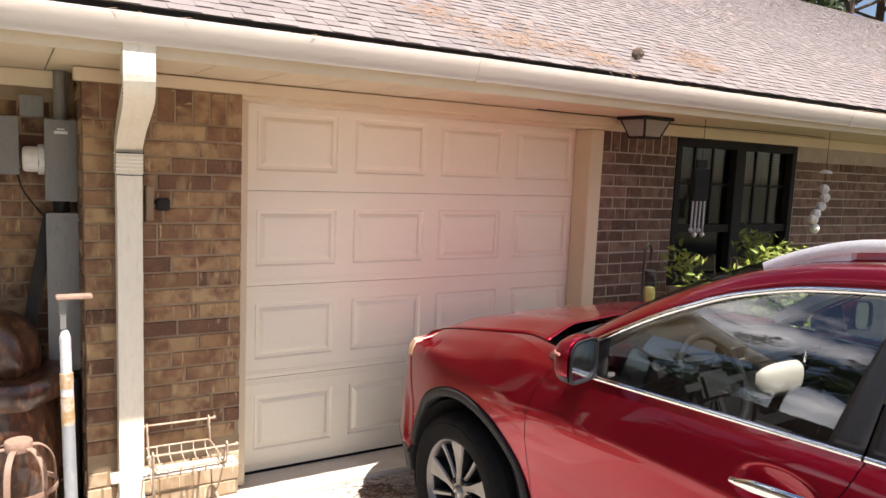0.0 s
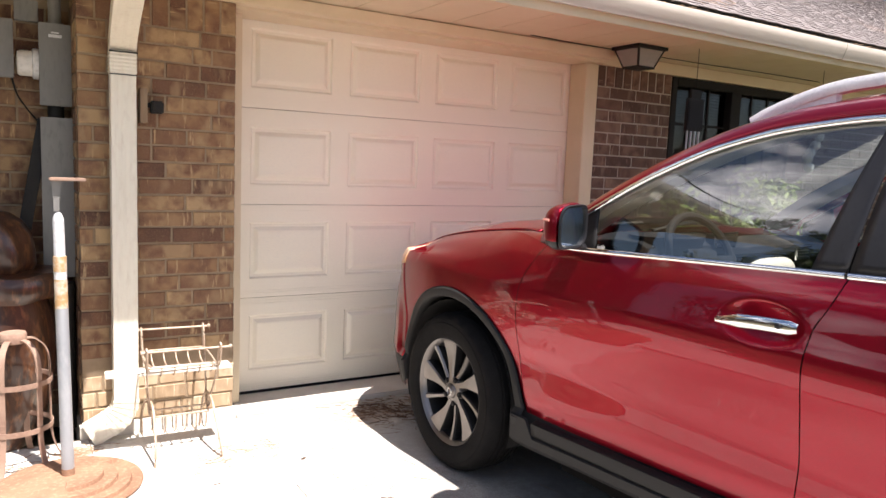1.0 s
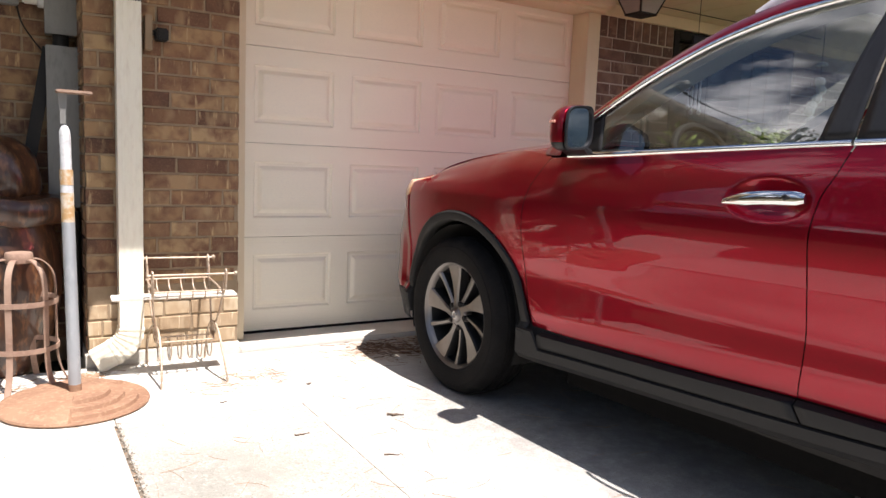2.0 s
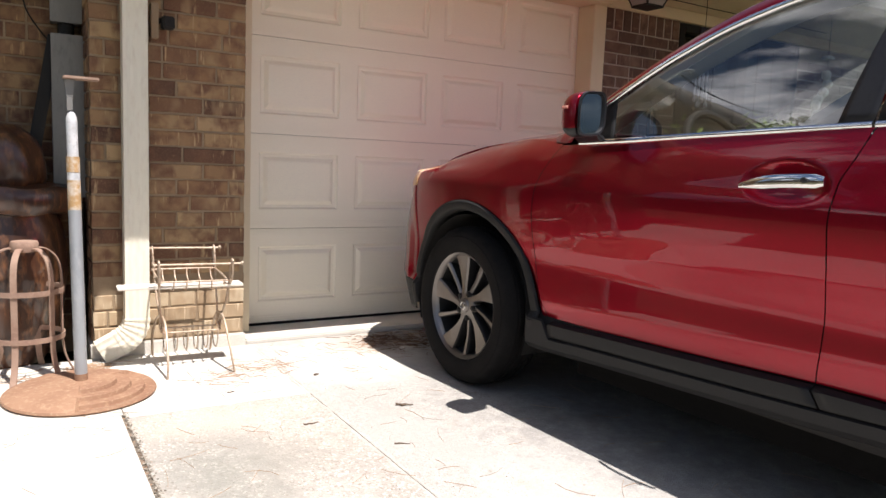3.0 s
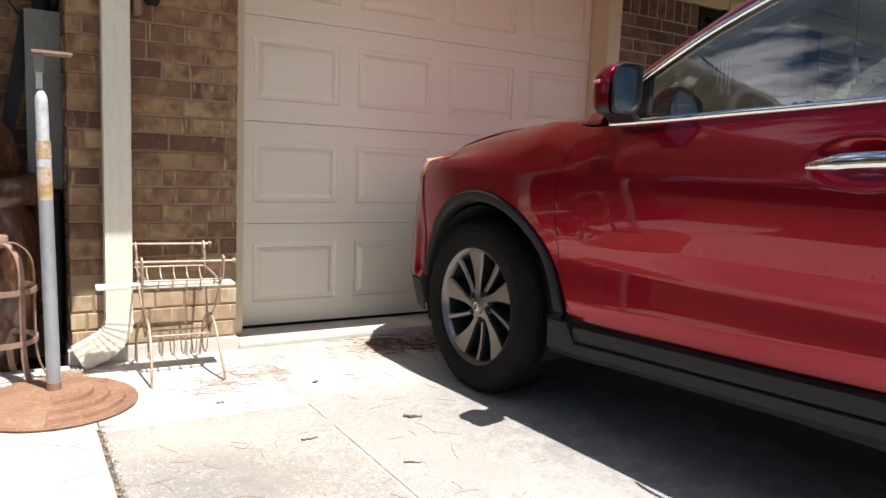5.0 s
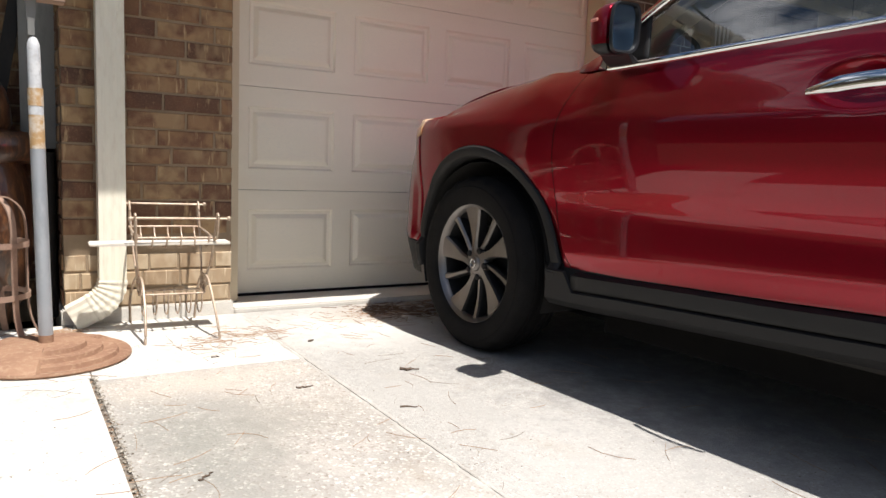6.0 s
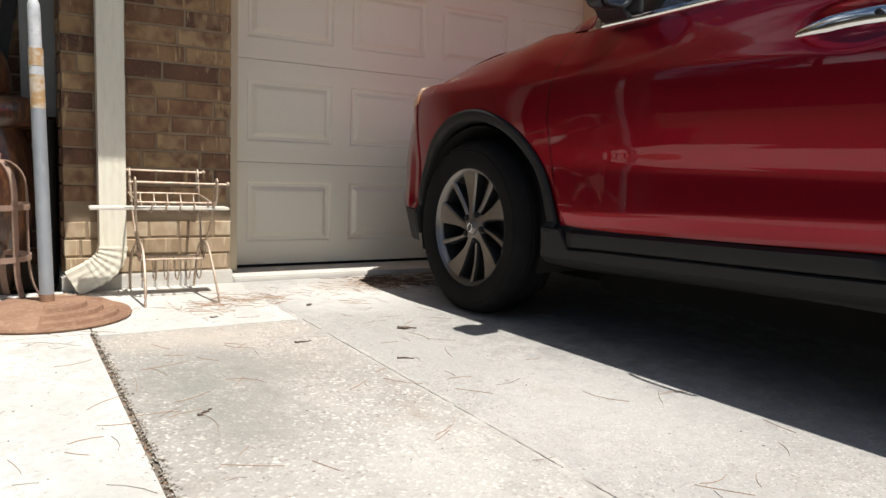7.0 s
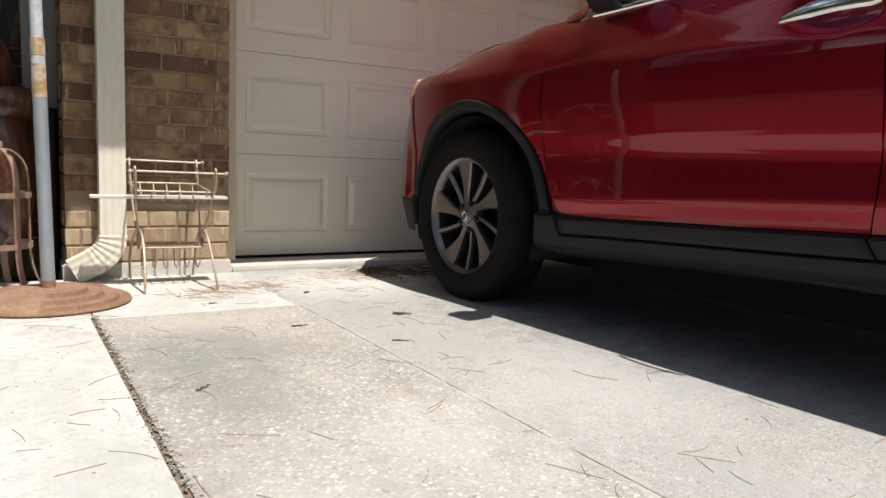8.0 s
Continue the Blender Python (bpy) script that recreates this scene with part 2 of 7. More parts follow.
def concrete_mat(name, c1, c2, speck, pebbles, bump, grime=(0.36, 0.345, 0.315), patches=()):
    m, n, l, p = node_mat(name)
    vec, _ = place(n, l)
    wide, mid = noise_tex(n, l, vec, 1.6, 6, 0.65), noise_tex(n, l, vec, 9, 6, 0.7)
    fine = noise_tex(n, l, vec, 190, 3, 0.6)
    col = mixed(n, l, spread(n, l, wide, 0.36, 0.64), c1, c2)
    col = mixed(n, l, spread(n, l, mid, 0.55, 0.8), col, tuple(0.8 * v for v in c2))
    col = mixed(n, l, spread(n, l, fine, 0.5, 0.75), col, tuple(0.74 * v for v in c1))
    height = fine
    if pebbles:
        vor = n.new("ShaderNodeTexVoronoi")
        vor.inputs["Scale"].default_value = pebbles
        l.new(vec, vor.inputs["Vector"])
        sep = n.new("ShaderNodeSeparateColor")
        l.new(vor.outputs["Color"], sep.inputs[0])
        col = mixed(n, l, spread(n, l, sep.outputs[0], 0.80, 0.97), col, speck)
        col = mixed(n, l, spread(n, l, sep.outputs[1], 0.86, 1.0), col, (0.27, 0.225, 0.185))
        height = vor.outputs["Distance"]
    mott = noise_tex(n, l, vec, 34, 5, 0.7)
    col = mixed(n, l, spread(n, l, mott, 0.50, 0.70), col, tuple(0.68 * v for v in c1))
    pit = noise_tex(n, l, vec, 75, 2, 0.5)
    col = mixed(n, l, spread(n, l, pit, 0.67, 0.76), col, (0.25, 0.215, 0.175))
    stain = noise_tex(n, l, vec, 2.7, 7, 0.75)
    col = mixed(n, l, spread(n, l, stain, 0.56, 0.80), col, (0.33, 0.28, 0.22))
    film = noise_tex(n, l, vec, 1.1, 8, 0.72, (1.3, 0.6, 1))
    col = mixed(n, l, spread(n, l, film, 0.44, 0.66), col, grime)
    # ragged blotches of grime, of worn, paler skin, and of painted light and shade
    for x, y, rx, ry, tone, much in patches:
        at, far, rag, cut = n.new("ShaderNodeMapping"), n.new("ShaderNodeVectorMath"), n.new("ShaderNodeMath"), n.new("ShaderNodeMapRange")
        at.vector_type = "TEXTURE"
        at.inputs["Location"].default_value, at.inputs["Scale"].default_value = (x, y, GZ), (rx, ry, 9)
        l.new(vec, at.inputs["Vector"])
        far.operation = "LENGTH"
        l.new(at.outputs["Vector"], far.inputs[0])
        rag.operation = "MULTIPLY_ADD"
        rag.inputs[1].default_value = 2.4
        l.new(noise_tex(n, l, vec, 11, 7, 0.72), rag.inputs[0])
        l.new(far.outputs["Value"], rag.inputs[2])
        cut.inputs["From Min"].default_value, cut.inputs["From Max"].default_value = 1.35, 2.5
        cut.inputs["To Min"].default_value, cut.inputs["To Max"].default_value = much, 0.0
        l.new(rag.outputs[0], cut.inputs["Value"])
        col = mixed(n, l, cut.outputs["Result"], col, tone)
    l.new(col, p.inputs["Base Color"])
    p.inputs["Roughness"].default_value = 0.9
    bumped(n, l, p, height, bump, 0.004)
    return m


CONC_SMOOTH = concrete_mat("pale_concrete", (0.68, 0.66, 0.60), (0.60, 0.58, 0.525), (0.6, 0.5, 0.4), 0, 0.25, (0.47, 0.455, 0.415))
CONC_ROUGH = concrete_mat("exposed_aggregate", (0.50, 0.455, 0.40), (0.36, 0.345, 0.31), (0.70, 0.66, 0.58), 135, 0.5, (0.33, 0.31, 0.275), [(-0.58, -1.75, 0.20, 0.42, (0.20, 0.205, 0.175), 0.6), (-0.30, -1.62, 0.22, 0.22, (0.27, 0.255, 0.215), 0.5), (-0.24, -2.50, 0.24, 0.38, (0.60, 0.58, 0.53), 0.45), (-0.55, -2.62, 0.20, 0.30, (0.56, 0.535, 0.48), 0.4), (-0.45, -1.20, 0.35, 0.16, (0.58, 0.50, 0.41), 0.5)])
# pale patch by door bounces light; under-car ones mix leaf mould with painted shade
CONC_DRIVE = concrete_mat("driveway_concrete", (0.48, 0.46, 0.42), (0.385, 0.37, 0.335), (0.58, 0.56, 0.52), 210, 0.4, (0.40, 0.385, 0.355), [(0.30, -2.35, 0.35, 0.40, (0.58, 0.56, 0.52), 0.5), (0.12, -1.75, 0.20, 0.30, (0.40, 0.385, 0.35), 0.5), (0.40, -0.62, 0.55, 0.42, (0.66, 0.635, 0.58), 0.85), (0.62, -0.42, 0.30, 0.22, (0.30, 0.22, 0.155), 0.7), (0.75, -2.2, 0.45, 0.6, (0.33, 0.32, 0.30), 0.55), (1.10, -1.35, 0.62, 0.95, (0.17, 0.16, 0.15), 0.75), (1.35, -2.4, 0.7, 0.8, (0.20, 0.19, 0.18), 0.6)])
JOINT_DIRT = surface("joint_dirt", (0.27, 0.235, 0.19), (0.15, 0.12, 0.09), 0.95, 90, 18, 0.6, c3=(0.08, 0.06, 0.04))
EARTH = surface("earth", (0.085, 0.068, 0.045), (0.055, 0.065, 0.026), 0.95, 30, 0.8, 0.5, c3=(0.16, 0.12, 0.07))


def shingle_mat(name, island):
    m, n, l, p = node_mat(name)
    vec, rnd = place(n, l, True)
    if island:
        rnd = n.new("ShaderNodeNewGeometry").outputs["Random Per Island"]
    col = mixed(n, l, rnd, (0.26, 0.228, 0.215), (0.195, 0.172, 0.163))
    grit = noise_tex(n, l, vec, 170, 3, 0.7)
    col = mixed(n, l, spread(n, l, grit, 0.45, 0.75), col, (0.14, 0.122, 0.118))
    moss = noise_tex(n, l, vec, 1.3, 6, 0.7)
    col = mixed(n, l, spread(n, l, moss, 0.58, 0.9), col, (0.38, 0.27, 0.21))
    l.new(col, p.inputs["Base Color"])
    p.inputs["Roughness"].default_value = 0.95
    bumped(n, l, p, grit, 0.5, 0.003)
    return m


SHINGLE, SHINGLE_FAR = shingle_mat("shingle", False), shingle_mat("shingle_far", True)


def leaf_mat(name, c1, c2):
    m, n, l, p = node_mat(name)
    rnd = n.new("ShaderNodeNewGeometry").outputs["Random Per Island"]
    l.new(mixed(n, l, rnd, c1, c2), p.inputs["Base Color"])
    p.inputs["Roughness"].default_value = 0.5
    p.inputs["Transmission Weight"].default_value = 0.0
    p.inputs["Subsurface Weight"].default_value = 0.0
    return m


LEAF_TREE = leaf_mat("tree_leaf", (0.035, 0.06, 0.018), (0.075, 0.10, 0.03))
LEAF_BUSH = leaf_mat("bush_leaf", (0.13, 0.20, 0.03), (0.26, 0.30, 0.05))


def car_paint(name, coat_rough):
    """Red car paint with flake and clear coat; dust dulls the coat."""
    m, n, l, p = node_mat(name)
    vec, _ = place(n, l)
    flake, dust = noise_tex(n, l, vec, 900, 2, 0.5), noise_tex(n, l, vec, 3.0, 6, 0.7)
    col = mixed(n, l, spread(n, l, flake, 0.35, 0.7), (0.215, 0.0030, 0.013), (0.325, 0.0050, 0.020))
    l.new(mixed(n, l, spread(n, l, dust, 0.55, 1.5), col, (0.17, 0.020, 0.017)), p.inputs["Base Color"])
    p.inputs["Metallic"].default_value, p.inputs["Roughness"].default_value = 0.80, 0.30
    p.inputs["Specular IOR Level"].default_value = 0.2
    p.inputs["Coat Weight"].default_value, p.inputs["Coat Roughness"].default_value, p.inputs["Coat IOR"].default_value = 1.0, coat_rough, 1.40
    return m


CAR_RED, CAR_RED_DUSTY = car_paint("red_car_paint", 0.012), car_paint("dusty_red_car_paint", 0.09)


def pane_mat(name, tint, gloss_least=0.058, sheen=1.0, rough=0.01):
    """A thin pane: clear, and glossy by a reflectance that rises towards grazing sight."""
    m, n, l, p = node_mat(name)
    n.remove(p)
    clear, gloss, mix = n.new("ShaderNodeBsdfTransparent"), n.new("ShaderNodeBsdfGlossy"), n.new("ShaderNodeMixShader")
    clear.inputs["Color"].default_value = (*tint, 1)
    gloss.inputs["Color"].default_value = (sheen, sheen, sheen, 1)
    gloss.inputs["Roughness"].default_value = rough
    lay_w, power, rise = n.new("ShaderNodeLayerWeight"), n.new("ShaderNodeMath"), n.new("ShaderNodeMapRange")
    power.operation, power.inputs[1].default_value = "POWER", 4.0
    rise.inputs["To Min"].default_value, rise.inputs["To Max"].default_value = gloss_least, 1.0
    l.new(lay_w.outputs["Facing"], power.inputs[0])
    l.new(power.outputs[0], rise.inputs["Value"])
    l.new(rise.outputs["Result"], mix.inputs[0])
    l.new(clear.outputs[0], mix.inputs[1])
    l.new(gloss.outputs[0], mix.inputs[2])
    l.new(mix.outputs[0], n["Material Output"].inputs["Surface"])
    return m


GRIT = leaf_mat("grit", (0.10, 0.075, 0.05), (0.42, 0.38, 0.31))
FILLER = surface("joint_mortar", (0.52, 0.49, 0.44), (0.40, 0.375, 0.335), 0.95, 60, 9, 0.6, c3=(0.30, 0.27, 0.23))
GLASS_SCREEN = pane_mat("windscreen_glass", (0.84, 0.90, 0.88), 0.30, 0.50, 0.09)
GLASS_CAR, GLASS_DARK, GLASS_HOUSE = pane_mat("car_glass", (0.80, 0.885, 0.875), 0.30, 0.48), pane_mat("privacy_glass", (0.10, 0.11, 0.12)), pane_mat("house_glass", (0.55, 0.57, 0.57), 0.015)
MIRROR_GLASS = surface("mirror_glass", (0.60, 0.64, 0.65), (0.54, 0.58, 0.60), 0.07, 10, 2, 0, metal=1.0, c3=(0.42, 0.45, 0.46))


# ---- mesh tools ----
def box(bm, x0, x1, y0, y1, z0, z1, bevel=0.0):
    v = [bm.verts.new(c) for c in ((x0, y0, z0), (x1, y0, z0), (x1, y1, z0), (x0, y1, z0), (x0, y0, z1), (x1, y0, z1), (x1, y1, z1), (x0, y1, z1))]
    f = [bm.faces.new([v[i] for i in q]) for q in ((3, 2, 1, 0), (4, 5, 6, 7), (0, 1, 5, 4), (1, 2, 6, 5), (2, 3, 7, 6), (3, 0, 4, 7))]
    if bevel:
        bmesh.ops.bevel(bm, geom=list({e for q in f for e in q.edges}), offset=bevel, segments=2, affect="EDGES")
    return bm


def boxes(*args, bevel=0.0):
    bm = bmesh.new()
    for a in args:
        box(bm, *a, bevel=bevel)
    return bm


def grid(bm, rows, flip=False, close=False):
    """A sheet through rows of points."""
    vs = [[bm.verts.new(p) for p in r] for r in rows]
    for a, b in zip(vs, vs[1:]):
        k = len(a)
        for i in range(k if close else k - 1):
            q = [a[i], a[(i + 1) % k], b[(i + 1) % k], b[i]]
            bm.faces.new(q[::-1] if flip else q)
    return vs


def sweep(bm, pts, section, closed=False, cap=True):
    """A section (list of (a, b)) carried along the points; b stays as near to z as it can."""
    pts = [Vector(p) for p in pts]
    rows = []
    k = len(pts)
    for i, p in enumerate(pts):
        d = (pts[(i + 1) % k] - pts[i - 1]) if closed else (pts[min(i + 1, k - 1)] - pts[max(i - 1, 0)])
        d.normalize()
        up = Vector((0, 0, 1)) if abs(d.z) < 0.95 else Vector((0, 1, 0))
        a = d.cross(up).normalized()
        b = a.cross(d).normalized()
        rows.append([p + a * s + b * t for s, t in section])
    if closed:
        rows.append(rows[0])
    vs = grid(bm, rows, close=True)
    if cap and not closed:
        bm.faces.new(vs[0][::-1])
        bm.faces.new(vs[-1])
    if closed:
        bmesh.ops.remove_doubles(bm, verts=bm.verts, dist=1e-6)
    return bm


def disc_section(r, n=8):
    return [(r * math.cos(-2 * math.pi * i / n), r * math.sin(-2 * math.pi * i / n)) for i in range(n)]


def tube(bm, pts, r, n=8, closed=False):
    return sweep(bm, pts, disc_section(r, n), closed)


def lathe(bm, profile, n=32, at=(0, 0, 0), axis="z", cap=True):
    """A profile of (radius, height) turned about an axis through at."""
    rows = []
    for r, h in profile:
        row = []
        for i in range(n):
            c, s = r * math.cos(2 * math.pi * i / n), r * math.sin(2 * math.pi * i / n)
            row.append((at[0] + c, at[1] + s, at[2] + h) if axis == "z" else (at[0] - h, at[1] + c, at[2] + s))
        rows.append(row)
    vs = grid(bm, rows, close=True)
    for end, r in ((vs[0], profile[0][0]), (vs[-1], profile[-1][0])):
        if cap and r > 1e-5:
            bm.faces.new(end)
    bmesh.ops.remove_doubles(bm, verts=bm.verts, dist=1e-6)
    bmesh.ops.recalc_face_normals(bm, faces=bm.faces)
    return bm


def smooth_line(pts, n=8):
    """Points of a Catmull-Rom curve through pts."""
    pts = [Vector(p) for p in pts]
    out = []
    for i in range(len(pts) - 1):
        p0, p1, p2, p3 = pts[max(i - 1, 0)], pts[i], pts[i + 1], pts[min(i + 2, len(pts) - 1)]
        for j in range(n):
            t = j / n
            out.append(0.5 * ((2 * p1) + (p2 - p0) * t + (2 * p0 - 5 * p1 + 4 * p2 - p3) * t * t + (3 * p1 - p0 - 3 * p2 + p3) * t ** 3))
    return out + [pts[-1]]


def finish(name, bm, material, parent=None, label="", smooth=False):
    me = bpy.data.meshes.new(name)
    bm.to_mesh(me)
    bm.free()
    me.materials.append(material)
    if smooth:
        me.shade_smooth()
        me.set_sharp_from_angle(angle=radians(38))
    ob = new(name, me)
    if parent is not None:
        ob.parent = parent
    return tagged(ob, label)


def part(name, bm, material, parent, label="", smooth=False):
    return finish(name, bm, material, parent, label, smooth)


def thing(name, label, category, at=(0, 0, 0), turn=0.0, group="", kind=""):
    ob = new(name)
    ob.empty_display_size = 0.1
    ob.matrix_basis = pose(*at, 0, 0, turn)
    return tagged(ob, label, category, group, kind)


def structure(name, bm, material, label, category, smooth=False):
    return tagged(finish(name, bm, material, None, "", smooth), label, category, "", "structure")


def solid(ob, t, offset=-1.0):
    md = ob.modifiers.new("thickness", "SOLIDIFY")
    md.thickness, md.offset = t, offset
    return ob


def piece(name, mesh, at, parent, turn=(0, 0, 0), scale=(1, 1, 1)):
    ob = new(name, mesh)
    ob.parent = parent
    ob.matrix_basis = Matrix.LocRotScale(at, Euler(turn), scale)
    return ob


def raw_mesh(name, bm, material):
    me = bpy.data.meshes.new(name)
    bm.to_mesh(me)
    bm.free()
    me.materials.append(material)
    return me


# ---- ground and paving ----
WALL_L, WALL_R, DOOR_Y, BACK_Y = -0.165, -0.03, 0.125, 0.20
bm = bmesh.new()
rings = [0.01, 3, 8, 16, 30, 60, 120, 300, 900]
rows = []
for r in rings:
    row = []
    for i in range(48):
        a = 2 * math.pi * i / 48
        x, y = r * math.cos(a), -3 + r * math.sin(a)
        row.append((x, y, GZ - 0.09 + (0.05 * noise.noise(Vector((x * 0.2, y * 0.2, 0))) if r > 9 else 0)))
    rows.append(row)
grid(bm, rows, close=True)
structure("ground", bm, EARTH, "bare earth and thin grass round the driveway", "ground", True)

# the paving slabs lie in a bed with open joints between them
bed = structure("driveway_bed", boxes((-1.56, 2.50, -12.2, -1.03, GZ - 0.10, GZ - 0.0055), (-2.0, 2.50, -1.03, -0.15, GZ - 0.10, GZ - 0.0055)), JOINT_DIRT, "dirt in the joints of the driveway", "ground")
drive = tagged(new("driveway"), "sunlit concrete driveway slabs with open joints and straw", "driveway", "", "structure")


def slab(x0, x1, y0, y1, z, material, seed, chip=0.005):
    """A concrete slab with worn, slightly wavering edges."""
    rnd = random.Random(seed)
    bm = bmesh.new()
    per = []
    step = 0.022

    def side(a, b):
        n = max(2, min(200, int((Vector(b) - Vector(a)).length / step)))
        return [(Vector(a).lerp(Vector(b), i / n)) for i in range(n)]
    for a, b in (((x0, y0), (x1, y0)), ((x1, y0), (x1, y1)), ((x1, y1), (x0, y1)), ((x0, y1), (x0, y0))):
        per += side(a, b)
    cx, cy = (x0 + x1) / 2, (y0 + y1) / 2
    top, edge, low = [], [], []
    for p in per:
        w = rnd.gauss(0, chip) + chip * 1.5 * noise.noise(Vector((p.x * 7, p.y * 7, seed)))
        d = Vector((cx - p.x, cy - p.y)).normalized()
        d = Vector((math.copysign(1, d.x) if p.x in (x0, x1) else 0, math.copysign(1, d.y) if p.y in (y0, y1) else 0))
        q = p + d * (0.006 + abs(w))
        e = p + d * abs(w) * 0.6
        top.append(bm.verts.new((q.x, q.y, z)))
        edge.append(bm.verts.new((e.x, e.y, z - 0.006)))
        low.append(bm.verts.new((e.x, e.y, z - 0.07)))
    k = len(per)
    for i in range(k):
        j = (i + 1) % k
        bm.faces.new((edge[i], edge[j], top[j], top[i]))
        bm.faces.new((low[i], low[j], edge[j], edge[i]))
    bm.faces.new(top)
    return part("slab", bm, material, drive)


slab(-1.95, -0.775, -1.02, -0.178, GZ, CONC_SMOOTH, 1)
slab(-1.52, -0.784, -3.0, -1.025, GZ, CONC_SMOOTH, 2, 0.006)
slab(-1.52, -0.784, -6.0, -3.006, GZ, CONC_SMOOTH, 3)
slab(-0.770, -0.045, -1.06, -0.178, GZ, CONC_SMOOTH, 4)
slab(-0.768, -0.050, -4.2, -1.063, GZ, CONC_ROUGH, 5, 0.010)
slab(-0.765, -0.045, -8.0, -4.21, GZ, CONC_ROUGH, 6)
slab(-0.0455, 2.46, -4.2, -0.176, GZ, CONC_DRIVE, 7, 0.007)
slab(-0.041, 2.46, -8.0, -4.21, GZ, CONC_DRIVE, 8)
slab(-1.52, 2.46, -12.0, -8.01, GZ, CONC_DRIVE, 10)
slab(-1.52, -0.77, -8.0, -6.006, GZ, CONC_SMOOTH, 11)

bm = bmesh.new()
rows = []
for i in range(430):
    y = -0.30 - 3.9 * i / 429
    wob = lambda f, o: noise.noise(Vector((f * y, o, 0.0)))
    c = -0.047 + 0.005 * wob(4, 1) + 0.004 * wob(31, 2)
    deep = 0.010 * min(1, max(0, 0.55 + 1.6 * wob(9, 3)))
    wide = 0.0025 + 0.002 * max(0, wob(15, 4))
    west, east = -0.061 + 0.011 * wob(12, 5) + 0.006 * wob(47, 9), -0.034 + 0.010 * wob(14, 6) + 0.006 * wob(51, 10)
    lift = [0.0012 + 0.0014 * wob(40, 7 + k) for k in range(2)]
    rows.append([(west - 0.006, y, GZ - 0.004), (west, y, GZ + 0.0004), ((west + c) / 2, y, GZ + lift[0]), (c - wide, y, GZ + 0.0004), (c, y, GZ - deep), (c + wide, y, GZ + 0.0004), ((east + c) / 2, y, GZ + lift[1]), (east, y, GZ + 0.0004), (east + 0.006, y, GZ - 0.004)])
grid(bm, rows)
bmesh.ops.recalc_face_normals(bm, faces=bm.faces)
structure("joint_filler", bm, FILLER, "pale cracked mortar smeared along the middle joint of the driveway", "ground")

# garage sill and footing
structure("garage_sill", boxes((-0.072, 2.46, -0.168, 0.7, GZ - 0.08, -0.010), bevel=0.008), FOOTING, "worn concrete sill under the garage door", "sill")
structure("footing_west", boxes((-0.810, -0.075, WALL_L - 0.012, 0.3, GZ - 0.08, 0.030), bevel=0.006), FOOTING, "concrete footing under the brick pier", "footing")
structure("footing_east", boxes((2.462, 14.0, WALL_R - 0.03, 0.3, GZ - 0.08, 0.030), bevel=0.006), FOOTING, "concrete footing under the brick wall", "footing")

# ---- walls: mortar bodies; bricks follow at the end of the file ----
TOP = 2.105
pier = structure("wall_west", boxes((-0.795, -0.085, WALL_L + 0.005, 0.35, 0.030, TOP + 0.05)), MORTAR, "brown and tan brick pier beside the garage door", "brick wall")
recess = structure("wall_recess", boxes((-2.2, -0.80, BACK_Y + 0.005, 0.42, GZ - 0.05, TOP + 0.3)), MORTAR, "shaded brick wall behind the meter boxes", "brick wall")
column = structure("wall_column", boxes((2.455, 3.205, WALL_R + 0.005, 0.30, 0.030, TOP + 0.05)), MORTAR_EAST, "brown brick wall between garage door and window", "brick wall")
far_wall = structure("wall_east", boxes((4.70, 14.0, WALL_R + 0.005, 0.30, 0.030, TOP + 0.05), (3.205, 4.70, WALL_R + 0.005, 0.30, 0.030, 0.95)), MORTAR_EAST, "shaded brown brick wall beyond the window", "brick wall")
structure("wall_behind", boxes((-2.2, 14.0, 7.0, 7.2, -0.1, 2.3), (-2.4, -2.2, 0.2, 7.2, -0.1, 2.3), (14.0, 14.2, -0.2, 7.2, -0.1, 2.3)), MORTAR, "plain outer walls that close the house", "wall")
structure("garage_floor", boxes((-0.6, 14.0, 0.7, 7.0, -0.12, 0.0)), FOOTING, "plain concrete floor inside the garage", "floor")

# ---- eaves ----
SZ = 2.168
bm = bmesh.new()
for k in range(56):
    box(bm, -2.4 + 0.295 * k, -2.4 + 0.295 * k + 0.289, -0.86, 0.45, SZ, SZ + 0.012)
box(bm, -2.4, 14.1, -0.86, 0.45, SZ + 0.020, SZ + 0.035)
structure("ceiling_soffit", bm, SOFFIT, "cream boarded soffit under the eaves", "soffit")
structure("fascia", boxes((-2.4, 14.0, -0.885, -0.862, 2.150, 2.30), bevel=0.003), SOFFIT, "cream fascia board behind the gutter", "fascia")
structure("frieze_west", boxes((-0.83, 2.447, WALL_L - 0.028, WALL_L + 0.05, TOP, SZ - 0.005), bevel=0.004), CREAM, "cream frieze board above brick pier and garage door", "frieze")
structure("frieze_recess", boxes((-2.2, -0.835, BACK_Y - 0.028, BACK_Y + 0.05, TOP - 0.02, SZ - 0.003), bevel=0.004), CREAM, "cream frieze board above the shaded wall", "frieze")
structure("frieze_east", boxes((2.448, 14.0, WALL_R - 0.028, WALL_R + 0.05, TOP - 0.02, SZ - 0.003), bevel=0.004), CREAM, "cream frieze board above the brick wall", "frieze")

